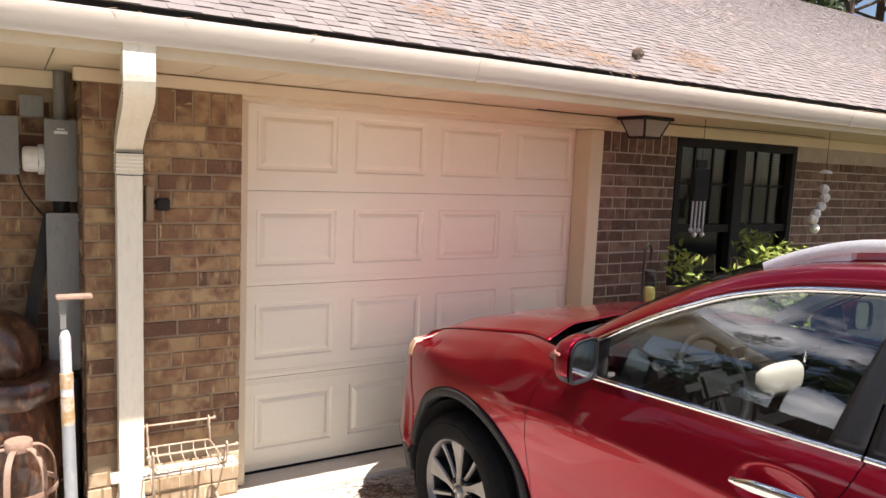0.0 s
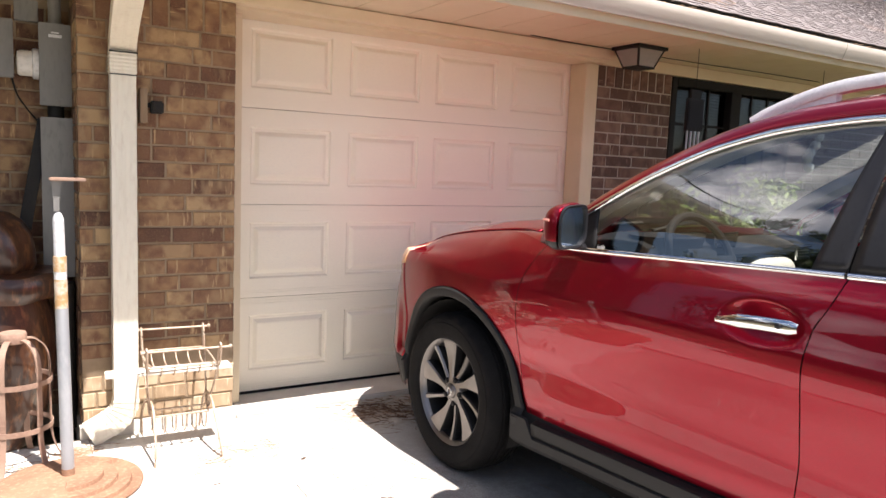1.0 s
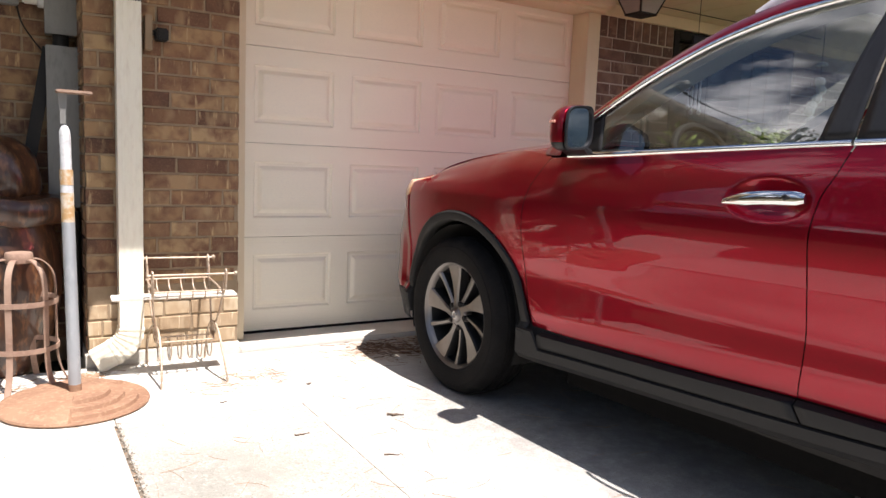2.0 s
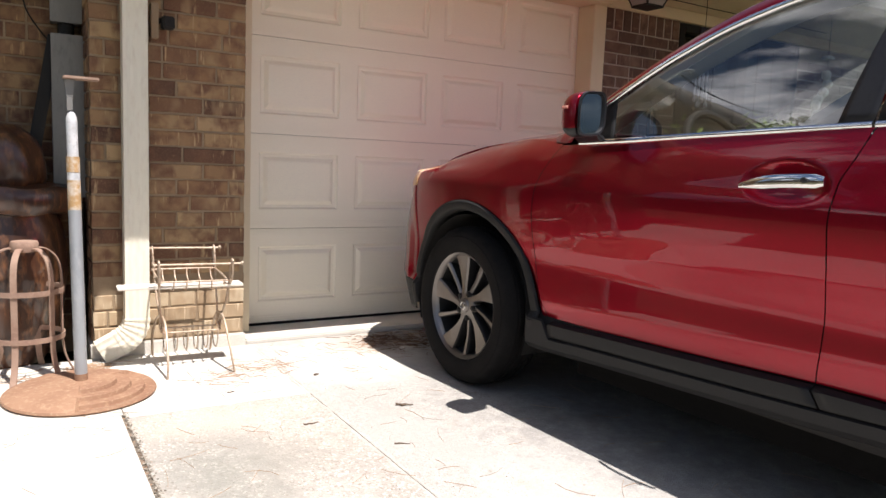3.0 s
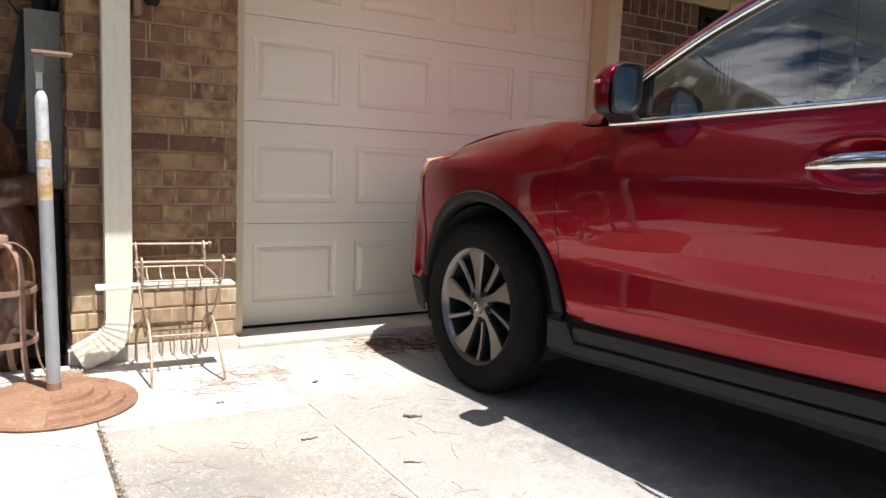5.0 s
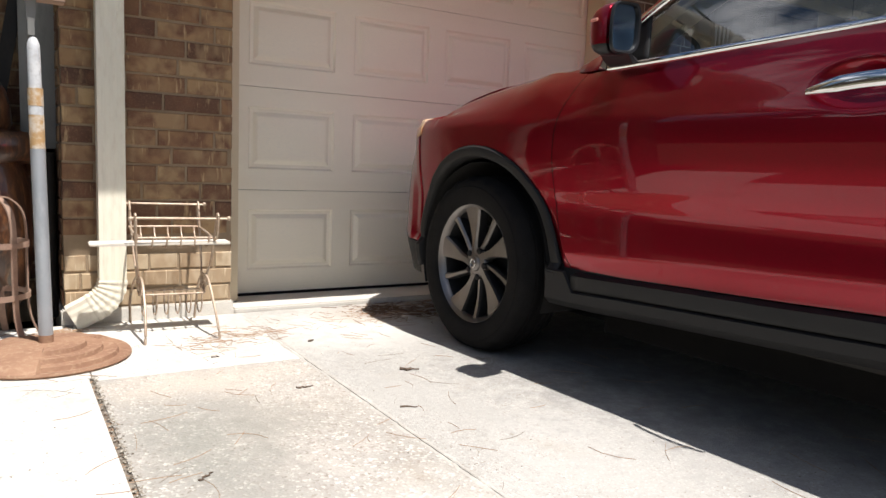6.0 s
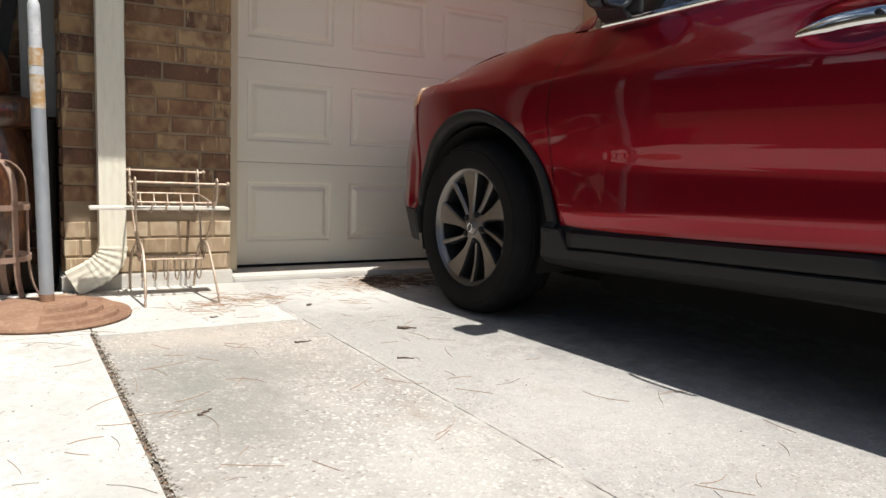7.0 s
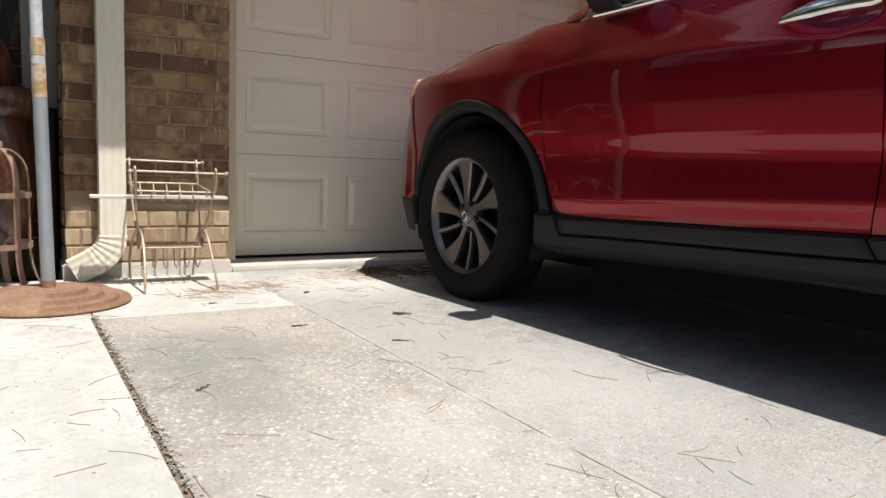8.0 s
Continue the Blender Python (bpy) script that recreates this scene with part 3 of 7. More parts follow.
# gutter: an open trough with a rolled lip
GTOP = 2.292
bm = bmesh.new()
prof = [(-0.884, GTOP), (-0.884, GTOP - 0.095), (-0.918, GTOP - 0.100), (-0.926, GTOP - 0.075), (-0.941, GTOP - 0.040), (-0.946, GTOP - 0.006), (-0.943, GTOP + 0.005), (-0.935, GTOP + 0.003), (-0.937, GTOP - 0.006)]
joints = [-2.45, -1.9, 0.83, 3.9, 6.9, 9.9, 12.9, 14.0]
stations = [(-2.45, 1.0)]
for j in joints[1:-1]:
    stations += [(j - 0.03, 1.0), (j - 0.029, 1.03), (j + 0.03, 1.03), (j + 0.031, 1.0)]
stations.append((14.0, 1.0))
rows = []
for x, s in stations:
    sag = 0.006 * math.sin(x * 1.1)
    rows.append([(x, -0.884 + (y + 0.884) * s, GTOP + (z - GTOP) * s + sag) for y, z in prof])
grid(bm, rows)
gutter = structure("gutter", bm, GUTTER, "pale aluminium gutter full of pine straw", "gutter", True)
solid(gutter, 0.002, 0)

# ---- garage door ----
gdoor = tagged(new("door_garage"), "closed cream sectional garage door with raised panels", "garage door", "", "structure")
DX0, DX1, SEC = -0.02, 2.345, 0.533
for k in range(4):
    z0 = (0.020 + SEC * k) if k else 0.006
    z1 = 0.020 + SEC * (k + 1) - 0.003
    bm = bmesh.new()
    xs, zs = [DX0], [z0]
    cells = []
    pw, ph, pitch, first = 0.475, 0.322, 0.586, 0.078
    for c in range(4):
        a = first + c * pitch
        cells.append((a, a + pw))
        xs += [a, a + pw]
    xs.append(DX1)
    pz0 = 0.020 + SEC * k + 0.108
    pz1 = pz0 + ph
    zs += [pz0, pz1, z1]
    panels = []
    for i in range(len(xs) - 1):
        for j in range(3):
            is_panel = j == 1 and i % 2 == 1
            if not is_panel:
                v = [bm.verts.new((x, DOOR_Y, z)) for x, z in ((xs[i], zs[j]), (xs[i + 1], zs[j]), (xs[i + 1], zs[j + 1]), (xs[i], zs[j + 1]))]
                bm.faces.new(v)
            else:
                rings_ = []
                for inset, dy in ((0, 0), (0.010, 0.011), (0.026, 0.012), (0.048, -0.002), (0.056, -0.003)):
                    rings_.append([(xs[i] + inset, DOOR_Y + dy, zs[j] + inset), (xs[i + 1] - inset, DOOR_Y + dy, zs[j] + inset), (xs[i + 1] - inset, DOOR_Y + dy, zs[j + 1] - inset), (xs[i] + inset, DOOR_Y + dy, zs[j + 1] - inset)])
                bp = bmesh.new()
                vs = grid(bp, rings_, close=True)
                bp.faces.new(vs[-1])
                panels.append(bp)
    bmesh.ops.remove_doubles(bm, verts=bm.verts, dist=1e-5)
    # folded meeting edges, and low ribs along the joint
    for zz, h in ((z0, -0.004), (z1, 0.004)):
        v = [bm.verts.new(c) for c in ((DX0, DOOR_Y, zz), (DX1, DOOR_Y, zz), (DX1, DOOR_Y + 0.02, zz + h * 0.3), (DX0, DOOR_Y + 0.02, zz + h * 0.3))]
        bm.faces.new(v if h < 0 else v[::-1])
    bmesh.ops.remove_doubles(bm, verts=bm.verts, dist=1e-5)
    section = part("door_section", bm, DOOR, gdoor)
    for bp in panels:
        part("raised_panel", bp, DOOR, section)
    for rz in (z0 + 0.020, z0 + 0.034, z1 - 0.038, z1 - 0.022):
        part("rib", boxes((DX0, DX1, DOOR_Y - 0.0025, DOOR_Y - 0.0003, rz, rz + 0.006)), DOOR, section)
part("door_backing", boxes((DX0 - 0.05, DX1 + 0.05, DOOR_Y + 0.018, DOOR_Y + 0.045, -0.009, 2.2)), DARK, gdoor, "dark joint behind the door sections")
part("bottom_seal", boxes((DX0, DX1, DOOR_Y - 0.006, DOOR_Y + 0.016, -0.009, 0.0055), bevel=0.002), RUBBER, gdoor, "black rubber bottom seal")
structure("trim_jamb_west", boxes((-0.083, -0.006, -0.005, 0.122, -0.009, 2.10), bevel=0.004), CREAM, "cream painted wooden door jamb", "door trim")
structure("trim_jamb_east", boxes((2.338, 2.452, -0.045, 0.122, -0.009, 2.085), bevel=0.004), CREAM, "cream painted wooden door jamb", "door trim")
structure("trim_head", boxes((-0.083, 2.452, WALL_L + 0.051, 0.122, 2.087, SZ - 0.003), bevel=0.004), CREAM, "cream painted board above the garage door", "door trim")

# ---- house window ----
win = tagged(new("window_house"), "dark framed window with muntins and pale blinds", "window", "", "structure")
WX0, WX1, WZ0, WZ1 = 3.21, 4.695, 0.955, 2.08
part("window_frame", boxes((WX0, WX0 + 0.06, -0.03, 0.06, WZ0, WZ1), (WX1 - 0.06, WX1, -0.03, 0.06, WZ0, WZ1), (WX0 + 0.06, WX1 - 0.06, -0.03, 0.06, WZ1 - 0.06, WZ1), (WX0 + 0.06, WX1 - 0.06, -0.03, 0.06, WZ0, WZ0 + 0.07), (3.90, 4.02, -0.03, 0.06, WZ0 + 0.07, WZ1 - 0.06), bevel=0.004), SCREEN_DARK, win)
for a, b in ((WX0 + 0.06, 3.90), (4.02, WX1 - 0.06)):
    part("sash_rail", boxes((a, b, -0.01, 0.04, 1.36, 1.42), bevel=0.003), SCREEN_DARK, win)
    for k in (1, 2):
        x = a + (b - a) * k / 3
        part("muntin", boxes((x - 0.009, x + 0.009, 0.022, 0.031, 1.42, WZ1 - 0.06)), SCREEN_DARK, win)
    part("muntin", boxes((a, b, 0.024, 0.029, 1.73, 1.748)), SCREEN_DARK, win)
    pane = part("pane", boxes((a, b, 0.032, 0.036, WZ0 + 0.07, WZ1 - 0.06)), GLASS_HOUSE, win)
    pane.visible_shadow = False
    bm = bmesh.new()
    for k in range(26):
        z = 1.42 + k * 0.024
        v = [bm.verts.new(c) for c in ((a, 0.075, z), (b, 0.075, z), (b, 0.09, z + 0.021), (a, 0.09, z + 0.021))]
        bm.faces.new(v)
    part("blind", bm, BLIND, win, "drawn slat blind, its grey dimmed for the unlit room")
# near-black sheet stands in for the shade of the room
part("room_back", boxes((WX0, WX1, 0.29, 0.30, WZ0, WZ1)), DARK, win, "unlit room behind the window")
part("window_sill", boxes((WX0 - 0.02, WX1 + 0.02, -0.075, -0.032, WZ0 - 0.05, WZ0), bevel=0.006), MORTAR, win)

# ---- roof ----
PITCH = math.atan(0.5)
RY0, RZ0, RIDGE_Y = -0.892, 2.348, 4.45
roof = structure("roof", boxes((0, 0.001, 0, 0.001, 0, 0.001)), SHINGLE_FAR, "weathered grey-brown shingle roof with pine straw", "roof")
bm = bmesh.new()
zr = RZ0 + (RIDGE_Y - RY0) * 0.5
v = [bm.verts.new(c) for c in ((-2.5, RY0, RZ0 - 0.02), (14.2, RY0, RZ0 - 0.02), (14.2, RIDGE_Y, zr - 0.02), (-2.5, RIDGE_Y, zr - 0.02), (14.2, 9.8, RZ0 - 0.02), (-2.5, 9.8, RZ0 - 0.02))]
bm.faces.new((v[0], v[1], v[2], v[3]))
bm.faces.new((v[3], v[2], v[4], v[5]))
bm.faces.new((v[5], v[4], v[1], v[0]))
bm.faces.new((v[0], v[3], v[5]))
bm.faces.new((v[1], v[4], v[2]))
bm.to_mesh(roof.data)
bm.free()
# near-black strip paints the shade in the gap behind the gutter lip
structure("drip_edge", boxes((-2.5, 14.2, -0.890, -0.870, 2.302, 2.338)), DARK, "near-black strip for the shade between gutter and shingles", "roof edge")

# ---- downspout ----
spout = thing("downspout", "cream ribbed metal downspout strapped to the brick pier", "downspout", (-0.615, -0.228, GZ))


def ribbed(w, d):
    """Half outline of a corrugated box pipe, as a closed section."""
    out = []
    for sx, n in ((1, 7),):
        for i in range(n + 1):
            out.append((-w / 2 + w * i / n, -d / 2 + (0.0018 if i % 2 else 0)))
        for i in range(1, 6):
            out.append((w / 2 - (0.0018 if i % 2 else 0), -d / 2 + d * i / 5))
        for i in range(1, n + 1):
            out.append((w / 2 - w * i / n, d / 2 - (0.0018 if i % 2 else 0)))
        for i in range(1, 5):
            out.append((-w / 2 + (0.0018 if i % 2 else 0), d / 2 - d * i / 5))
    return out


def pipe(pts, sec):
    """Box pipe along a line in the y-z plane and x; sections stay across the line."""
    bm = bmesh.new()
    rows = []
    pts = [Vector(p) for p in pts]
    for i, p in enumerate(pts):
        d = (pts[min(i + 1, len(pts) - 1)] - pts[max(i - 1, 0)]).normalized()
        a = Vector((1, 0, 0))
        a = (a - d * a.dot(d)).normalized()
        b = d.cross(a).normalized()
        rows.append([p + a * s + b * t for s, t in sec])
    grid(bm, rows, close=True)
    return bm


sec = ribbed(0.108, 0.076)
solid(part("lower_pipe", pipe([(0, 0, 0.18), (0, 0, 0.6), (0, 0, 1.2), (0, 0, 1.75)], sec), SPOUT, spout), 0.0015)
bm = bmesh.new()
rows = []
for i in range(13):
    s = 1.012 + (0.075 if i % 2 else 0.0)
    rows.append([(x * s, y * s, 1.735 + 0.0085 * i) for x, y in sec])
grid(bm, rows, close=True)
part("crimped_sleeve", bm, SPOUT, spout)
line = smooth_line([(0, 0, 1.83), (0, -0.005, 1.87), (-0.012, -0.20, 1.955), (-0.034, -0.545, 2.05), (-0.046, -0.636, 2.10), (-0.047, -0.640, 2.15), (-0.047, -0.640, 2.235)], 5)
solid(part("offset_pipe", pipe(line, ribbed(0.112, 0.080)), SPOUT, spout), 0.0015)
bm = bmesh.new()
sweep(bm, [(-0.06, -0.048, 1.83), (0.06, -0.048, 1.83)], [(-0.004, -0.003), (0.004, -0.003), (0.004, 0.003), (-0.004, 0.003)])
part("seam", bm, DARK, spout, "dark lap joint")
part("seam", pipe([(-0.0440, -0.616, 2.086), (-0.0448, -0.622, 2.090)], ribbed(0.1145, 0.0825)), DARK, spout, "dark lap joint")
part("seam", boxes((-0.0565, 0.0565, -0.0412, -0.0385, 1.728, 1.732)), DARK, spout, "dark lap joint")
# elbow at the foot: turns sideways along the wall, with pleats
bm = bmesh.new()
rows = []
N = 34
for i in range(N + 1):
    t = i / N
    a = radians(62) * min(1, t / 0.62)
    R = 0.135
    cx, cz = -R * (1 - math.cos(a)), 0.205 - R * math.sin(a)
    ext = max(0, t - 0.62) / 0.38 * 0.100
    cx, cz = cx - ext * math.sin(a), cz - ext * math.cos(a)
    pleat = 1.0 + (0.055 if (i % 4) in (1, 2) and t < 0.66 else 0)
    cy = -0.004 + 0.012 * t
    ax, az = math.cos(a), -math.sin(a)
    rows.append([(cx + ax * x * pleat, cy + y * pleat, cz + az * x * pleat) for x, y in sec])
grid(bm, rows, close=True)
solid(part("elbow", bm, SPOUT, spout, "pleated elbow, open at the foot"), 0.0015)

# ---- spot lamp and batten on the pier ----
lamp = thing("spot_lamp", "small black spot lamp on a wooden batten", "lamp", (-0.50, WALL_L - 0.02, 1.56))
part("batten", boxes((-0.040, -0.008, -0.05, 0.012, -0.075, 0.085), bevel=0.003), OLD_WOOD, lamp, "weathered wooden batten")
bm = boxes((0.006, 0.062, -0.062, -0.004, -0.028, 0.030), (0.012, 0.056, -0.070, -0.0625, -0.020, 0.024), bevel=0.006)
part("lamp_head", bm, BLACK_METAL, lamp, "", True)
part("lamp_bracket", boxes((-0.008, 0.012, -0.02, 0.010, 0.0, 0.022), bevel=0.002), BLACK_METAL, lamp)

# ---- plank across rack and downspout ----
pl = thing("plank", "short white-painted plank lying across the wire rack", "plank", (-0.440, -0.455, GZ + 0.3785), -3)
part("board", boxes((-0.285, 0.262, -0.048, 0.055, 0, 0.012), bevel=0.003), PLANK, pl)

# ---- wire rack ----
rack = thing("wire_rack", "small rusty cream wire magazine rack on the paving", "rack", (-0.402, -0.42, GZ))


def rod(name, pts, r=0.0050, label=""):
    bm = bmesh.new()
    tube(bm, pts, r, 6)
    return part(name, bm, WIRE, rack, label, True)


for sx, x in ((-1, -0.142), (1, 0.142)):
    # each side: an arched pair of legs, and two arms that rise in a V to loops
    rod("side_leg", smooth_line([(x - sx * 0.004, 0.215, 0.0), (x, 0.19, 0.10), (x - sx * 0.004, 0.12, 0.195), (x - sx * 0.008, 0.02, 0.238), (x - sx * 0.010, -0.08, 0.225), (x - sx * 0.006, -0.165, 0.13), (x, -0.21, 0.045), (x + sx * 0.004, -0.222, 0.0)], 6), 0.0055)
    rod("side_arm", smooth_line([(x - sx * 0.020, 0.045, 0.165), (x - sx * 0.012, -0.005, 0.21), (x + sx * 0.004, -0.045, 0.29), (x + sx * 0.014, -0.075, 0.39), (x + sx * 0.018, -0.088, 0.47), (x + sx * 0.020, -0.108, 0.512), (x + sx * 0.020, -0.128, 0.49), (x + sx * 0.018, -0.116, 0.42), (x + sx * 0.014, -0.085, 0.395)], 6), 0.0048)
    rod("side_arm", smooth_line([(x - sx * 0.020, -0.045, 0.165), (x - sx * 0.012, 0.03, 0.21), (x - sx * 0.004, 0.085, 0.30), (x, 0.125, 0.40), (x + sx * 0.002, 0.150, 0.50), (x + sx * 0.002, 0.172, 0.545), (x + sx * 0.002, 0.188, 0.52), (x + sx * 0.002, 0.172, 0.46), (x, 0.140, 0.42)], 6), 0.0048)
    for yy, zz in ((0.035, 0.205), (-0.020, 0.212), (0.008, 0.185)):
        bm = bmesh.new()
        tube(bm, [(x - sx * 0.010, yy + 0.026 * math.cos(a * math.pi / 8), zz + 0.026 * math.sin(a * math.pi / 8)) for a in range(16)], 0.0038, 5, True)
        part("scroll", bm, WIRE, rack)
for y_, z_, w0, w1 in ((-0.108, 0.492, 0.180, 0.210), (0.170, 0.534, 0.158, 0.172)):
    rod("top_bar", [(-w0, y_, z_ + 0.003), (w1, y_, z_ - 0.002)], 0.0055)
    for xe in (-w0, w1):
        bm = bmesh.new()
        bmesh.ops.create_uvsphere(bm, u_segments=10, v_segments=6, radius=0.0095)
        bmesh.ops.translate(bm, verts=bm.verts, vec=(xe, y_, z_))
        part("bar_knob", bm, WIRE, rack, "", True)
rod("basket_rim", smooth_line([(-0.135, -0.080, 0.412), (-0.150, 0.02, 0.425), (-0.146, 0.125, 0.436), (-0.13, 0.140, 0.438), (0.12, 0.140, 0.436), (0.142, 0.125, 0.432), (0.152, 0.02, 0.418), (0.150, -0.080, 0.408)], 6), 0.0045)
rod("basket_rim", [(-0.150, -0.084, 0.412), (0.168, -0.084, 0.408)], 0.0050)
for i in range(5):
    x = -0.105 + 0.056 * i
    rod("basket_wire", smooth_line([(x, 0.140, 0.438), (x, 0.120, 0.398), (x + 0.004, 0.07, 0.374), (x + 0.006, 0.0, 0.372), (x + 0.008, -0.050, 0.370), (x + 0.010, -0.084, 0.376), (x + 0.012, -0.090, 0.412)], 5), 0.0034)
rod("lower_bar", [(-0.132, -0.040, 0.168), (0.128, -0.040, 0.164)], 0.0045)
rod("lower_bar", [(-0.132, 0.060, 0.168), (0.128, 0.060, 0.164)], 0.0045)
for i in range(6):
    x = -0.115 + 0.046 * i
    rod("lower_wire", smooth_line([(x, -0.040, 0.168), (x, -0.034, 0.11), (x, 0.0, 0.072), (x, 0.05, 0.085), (x, 0.060, 0.168)], 4), 0.0032)

# ---- umbrella base with pole ----
base = thing("umbrella_stand", "rusty cast-iron umbrella base with a patched steel pole", "umbrella stand", (-0.892, -0.693, GZ))
base.scale = (1.018, 1.018, 1.018)
bm = bmesh.new()
lathe(bm, [(0.001, 0.0), (0.272, 0.0), (0.281, 0.009), (0.277, 0.017), (0.238, 0.019), (0.233, 0.034), (0.186, 0.036), (0.181, 0.051), (0.132, 0.053), (0.127, 0.067), (0.075, 0.070), (0.036, 0.078), (0.001, 0.080)], 160)
for vtx in bm.verts:
    a = math.atan2(vtx.co.y, vtx.co.x)
    r = math.hypot(vtx.co.x, vtx.co.y)
    if 0.04 < r < 0.27:
        if -1.69 < a < 0.62:
            vtx.co.z = 0.011 if r > 0.235 else 0.025 if r > 0.184 else 0.040 if r > 0.130 else 0.055
        else:
            vtx.co.z = 0.062 - 0.12 * r + 0.005 * max(0, noise.noise(Vector((vtx.co.x * 30, vtx.co.y * 30, 0))))
    elif r <= 0.04:
        vtx.co.z = min(vtx.co.z, 0.058)
part("iron_base", bm, RUST, base, "stepped rusty iron base", True)
def pole_piece(name, z0, z1, r, material, label="", lean=0.0, tip=None):
    bm = bmesh.new()
    prof = [(0.001, z0), (r, z0)] + [(r, z0 + (z1 - z0) * k / 6) for k in range(1, 7)]
    if tip:
        prof += [(r * 0.92, z1 + tip * 0.4), (r * 0.6, z1 + tip * 0.8), (0.001, z1 + tip)]
    else:
        prof.append((0.001, z1))
    lathe(bm, prof, 20)
    for vv in bm.verts:
        vv.co.x -= 0.017 * (vv.co.z - 0.1)
    return part(name, bm, material, base, label, True)
pole_piece("pole", 0.045, 0.74, 0.0235, GALV)
pole_piece("pole_foot", 0.046, 0.085, 0.0245, RUST, "rusted foot of the pole")
pole_piece("pole_band", 0.7405, 0.855, 0.0238, OCHRE, "ochre and white taped band")
pole_piece("pole_patch", 0.8555, 0.885, 0.0232, WHITE_PAINT, "white paint patch")
pole_piece("pole_band", 0.8855, 0.945, 0.0242, OCHRE, "ochre taped band")
pole_piece("pole_top", 0.9455, 1.075, 0.0205, WHITE_PAINT, "white pole end with a rounded top", tip=0.045)
bm = bmesh.new()
for z0, z1, w0, w1 in ((1.12, 1.172, 0.020, 0.020), (1.173, 1.236, 0.024, 0.034)):
    x = -0.022
    v = [bm.verts.new(c) for c in ((x - w0 / 2, -0.01, z0), (x + w0 / 2, -0.01, z0), (x + w0 / 2, 0.01, z0), (x - w0 / 2, 0.01, z0), (x - w1 / 2, -0.012, z1), (x + w1 / 2, -0.012, z1), (x + w1 / 2, 0.012, z1), (x - w1 / 2, 0.012, z1))]
    for q in ((3, 2, 1, 0), (4, 5, 6, 7), (0, 1, 5, 4), (1, 2, 6, 5), (2, 3, 7, 6), (3, 0, 4, 7)):
        bm.faces.new([v[i] for i in q])
part("stem", bm, STEEL_GREY, base)
part("top_plate", boxes((-0.045, 0.080, -0.035, 0.035, 1.237, 1.249), bevel=0.003), RUST_TAN, base, "small flat rusty top plate")

# ---- strap-iron plant stand ----
stand = thing("plant_stand", "rusty strap-iron plant stand with bowed legs and hoops", "plant stand", (-1.075, -0.36, GZ))
bm = bmesh.new()
lathe(bm, [(0.001, 0.55), (0.052, 0.55), (0.054, 0.556), (0.054, 0.588), (0.050, 0.594), (0.001, 0.594)], 24)
part("cap", bm, RUST_TAN, stand, "", True)
flat = [(-0.010, -0.0025), (0.010, -0.0025), (0.010, 0.0025), (-0.010, 0.0025)]
for k in range(6):
    a = 2 * math.pi * k / 6 + 0.2
    c, s = math.cos(a), math.sin(a)
    bm = bmesh.new()
    line = smooth_line([(0.045 * c, 0.045 * s, 0.565), (0.085 * c, 0.085 * s, 0.558), (0.125 * c, 0.125 * s, 0.515), (0.140 * c, 0.140 * s, 0.44), (0.140 * c, 0.140 * s, 0.30), (0.142 * c, 0.142 * s, 0.15), (0.155 * c, 0.155 * s, 0.07), (0.185 * c, 0.185 * s, 0.0)], 5)
    rows = []
    for i, p in enumerate(line):
        d = (line[min(i + 1, len(line) - 1)] - line[max(i - 1, 0)]).normalized()
        t = Vector((-s, c, 0))
        nrm = d.cross(t).normalized()
        rows.append([p + t * 0.0125 - nrm * 0.0025, p + t * 0.0125 + nrm * 0.0025, p - t * 0.0125 + nrm * 0.0025, p - t * 0.0125 - nrm * 0.0025])
    vs = grid(bm, rows, close=True)
    bm.faces.new(vs[0])
    bm.faces.new(vs[-1])
    bmesh.ops.recalc_face_normals(bm, faces=bm.faces)
    part("leg", bm, RUST_TAN, stand)
for z, r in ((0.385, 0.1445), (0.185, 0.1445)):
    bm = bmesh.new()
    lathe(bm, [(r, z - 0.011), (r + 0.004, z - 0.011), (r + 0.004, z + 0.011), (r, z + 0.011), (r, z - 0.011)], 40, cap=False)
    part("hoop", bm, RUST_TAN, stand)

# ---- glazed urn in the recess ----
urn = thing("glazed_urn", "large dark brown glazed urn with a thick rolled rim", "urn", (-1.165, -0.03, GZ))
bm = bmesh.new()
lathe(bm, [(0.001, 0.0), (0.17, 0.0), (0.19, 0.03), (0.25, 0.20), (0.275, 0.42), (0.26, 0.60), (0.235, 0.68), (0.235, 0.695)], 48)
for vv in bm.verts:
    vv.co.x += 0.008 * noise.noise(vv.co * 7)
part("body", bm, GLAZE, urn, "", True)
bm = bmesh.new()
lathe(bm, [(0.22, 0.690), (0.285, 0.700), (0.305, 0.730), (0.305, 0.785), (0.285, 0.815), (0.20, 0.825), (0.15, 0.80)], 48, cap=False)
for vv in bm.verts:
    a = math.atan2(vv.co.y, vv.co.x)
    vv.co.z += 0.006 * math.sin(a * 7)
part("rim", bm, GLAZE, urn, "thick rolled rim", True)
bm = bmesh.new()
lathe(bm, [(0.175, 0.812), (0.192, 0.85), (0.192, 0.92), (0.175, 0.99), (0.14, 1.045), (0.085, 1.085), (0.001, 1.10)], 56)
for vv in bm.verts:
    a = math.atan2(vv.co.y, vv.co.x)
    w = 1 + 0.04 * math.sin(a * 9 + vv.co.z * 12)
    vv.co.x, vv.co.y = vv.co.x * w, vv.co.y * w
part("lid", bm, GLAZE, urn, "fluted domed lid", True)

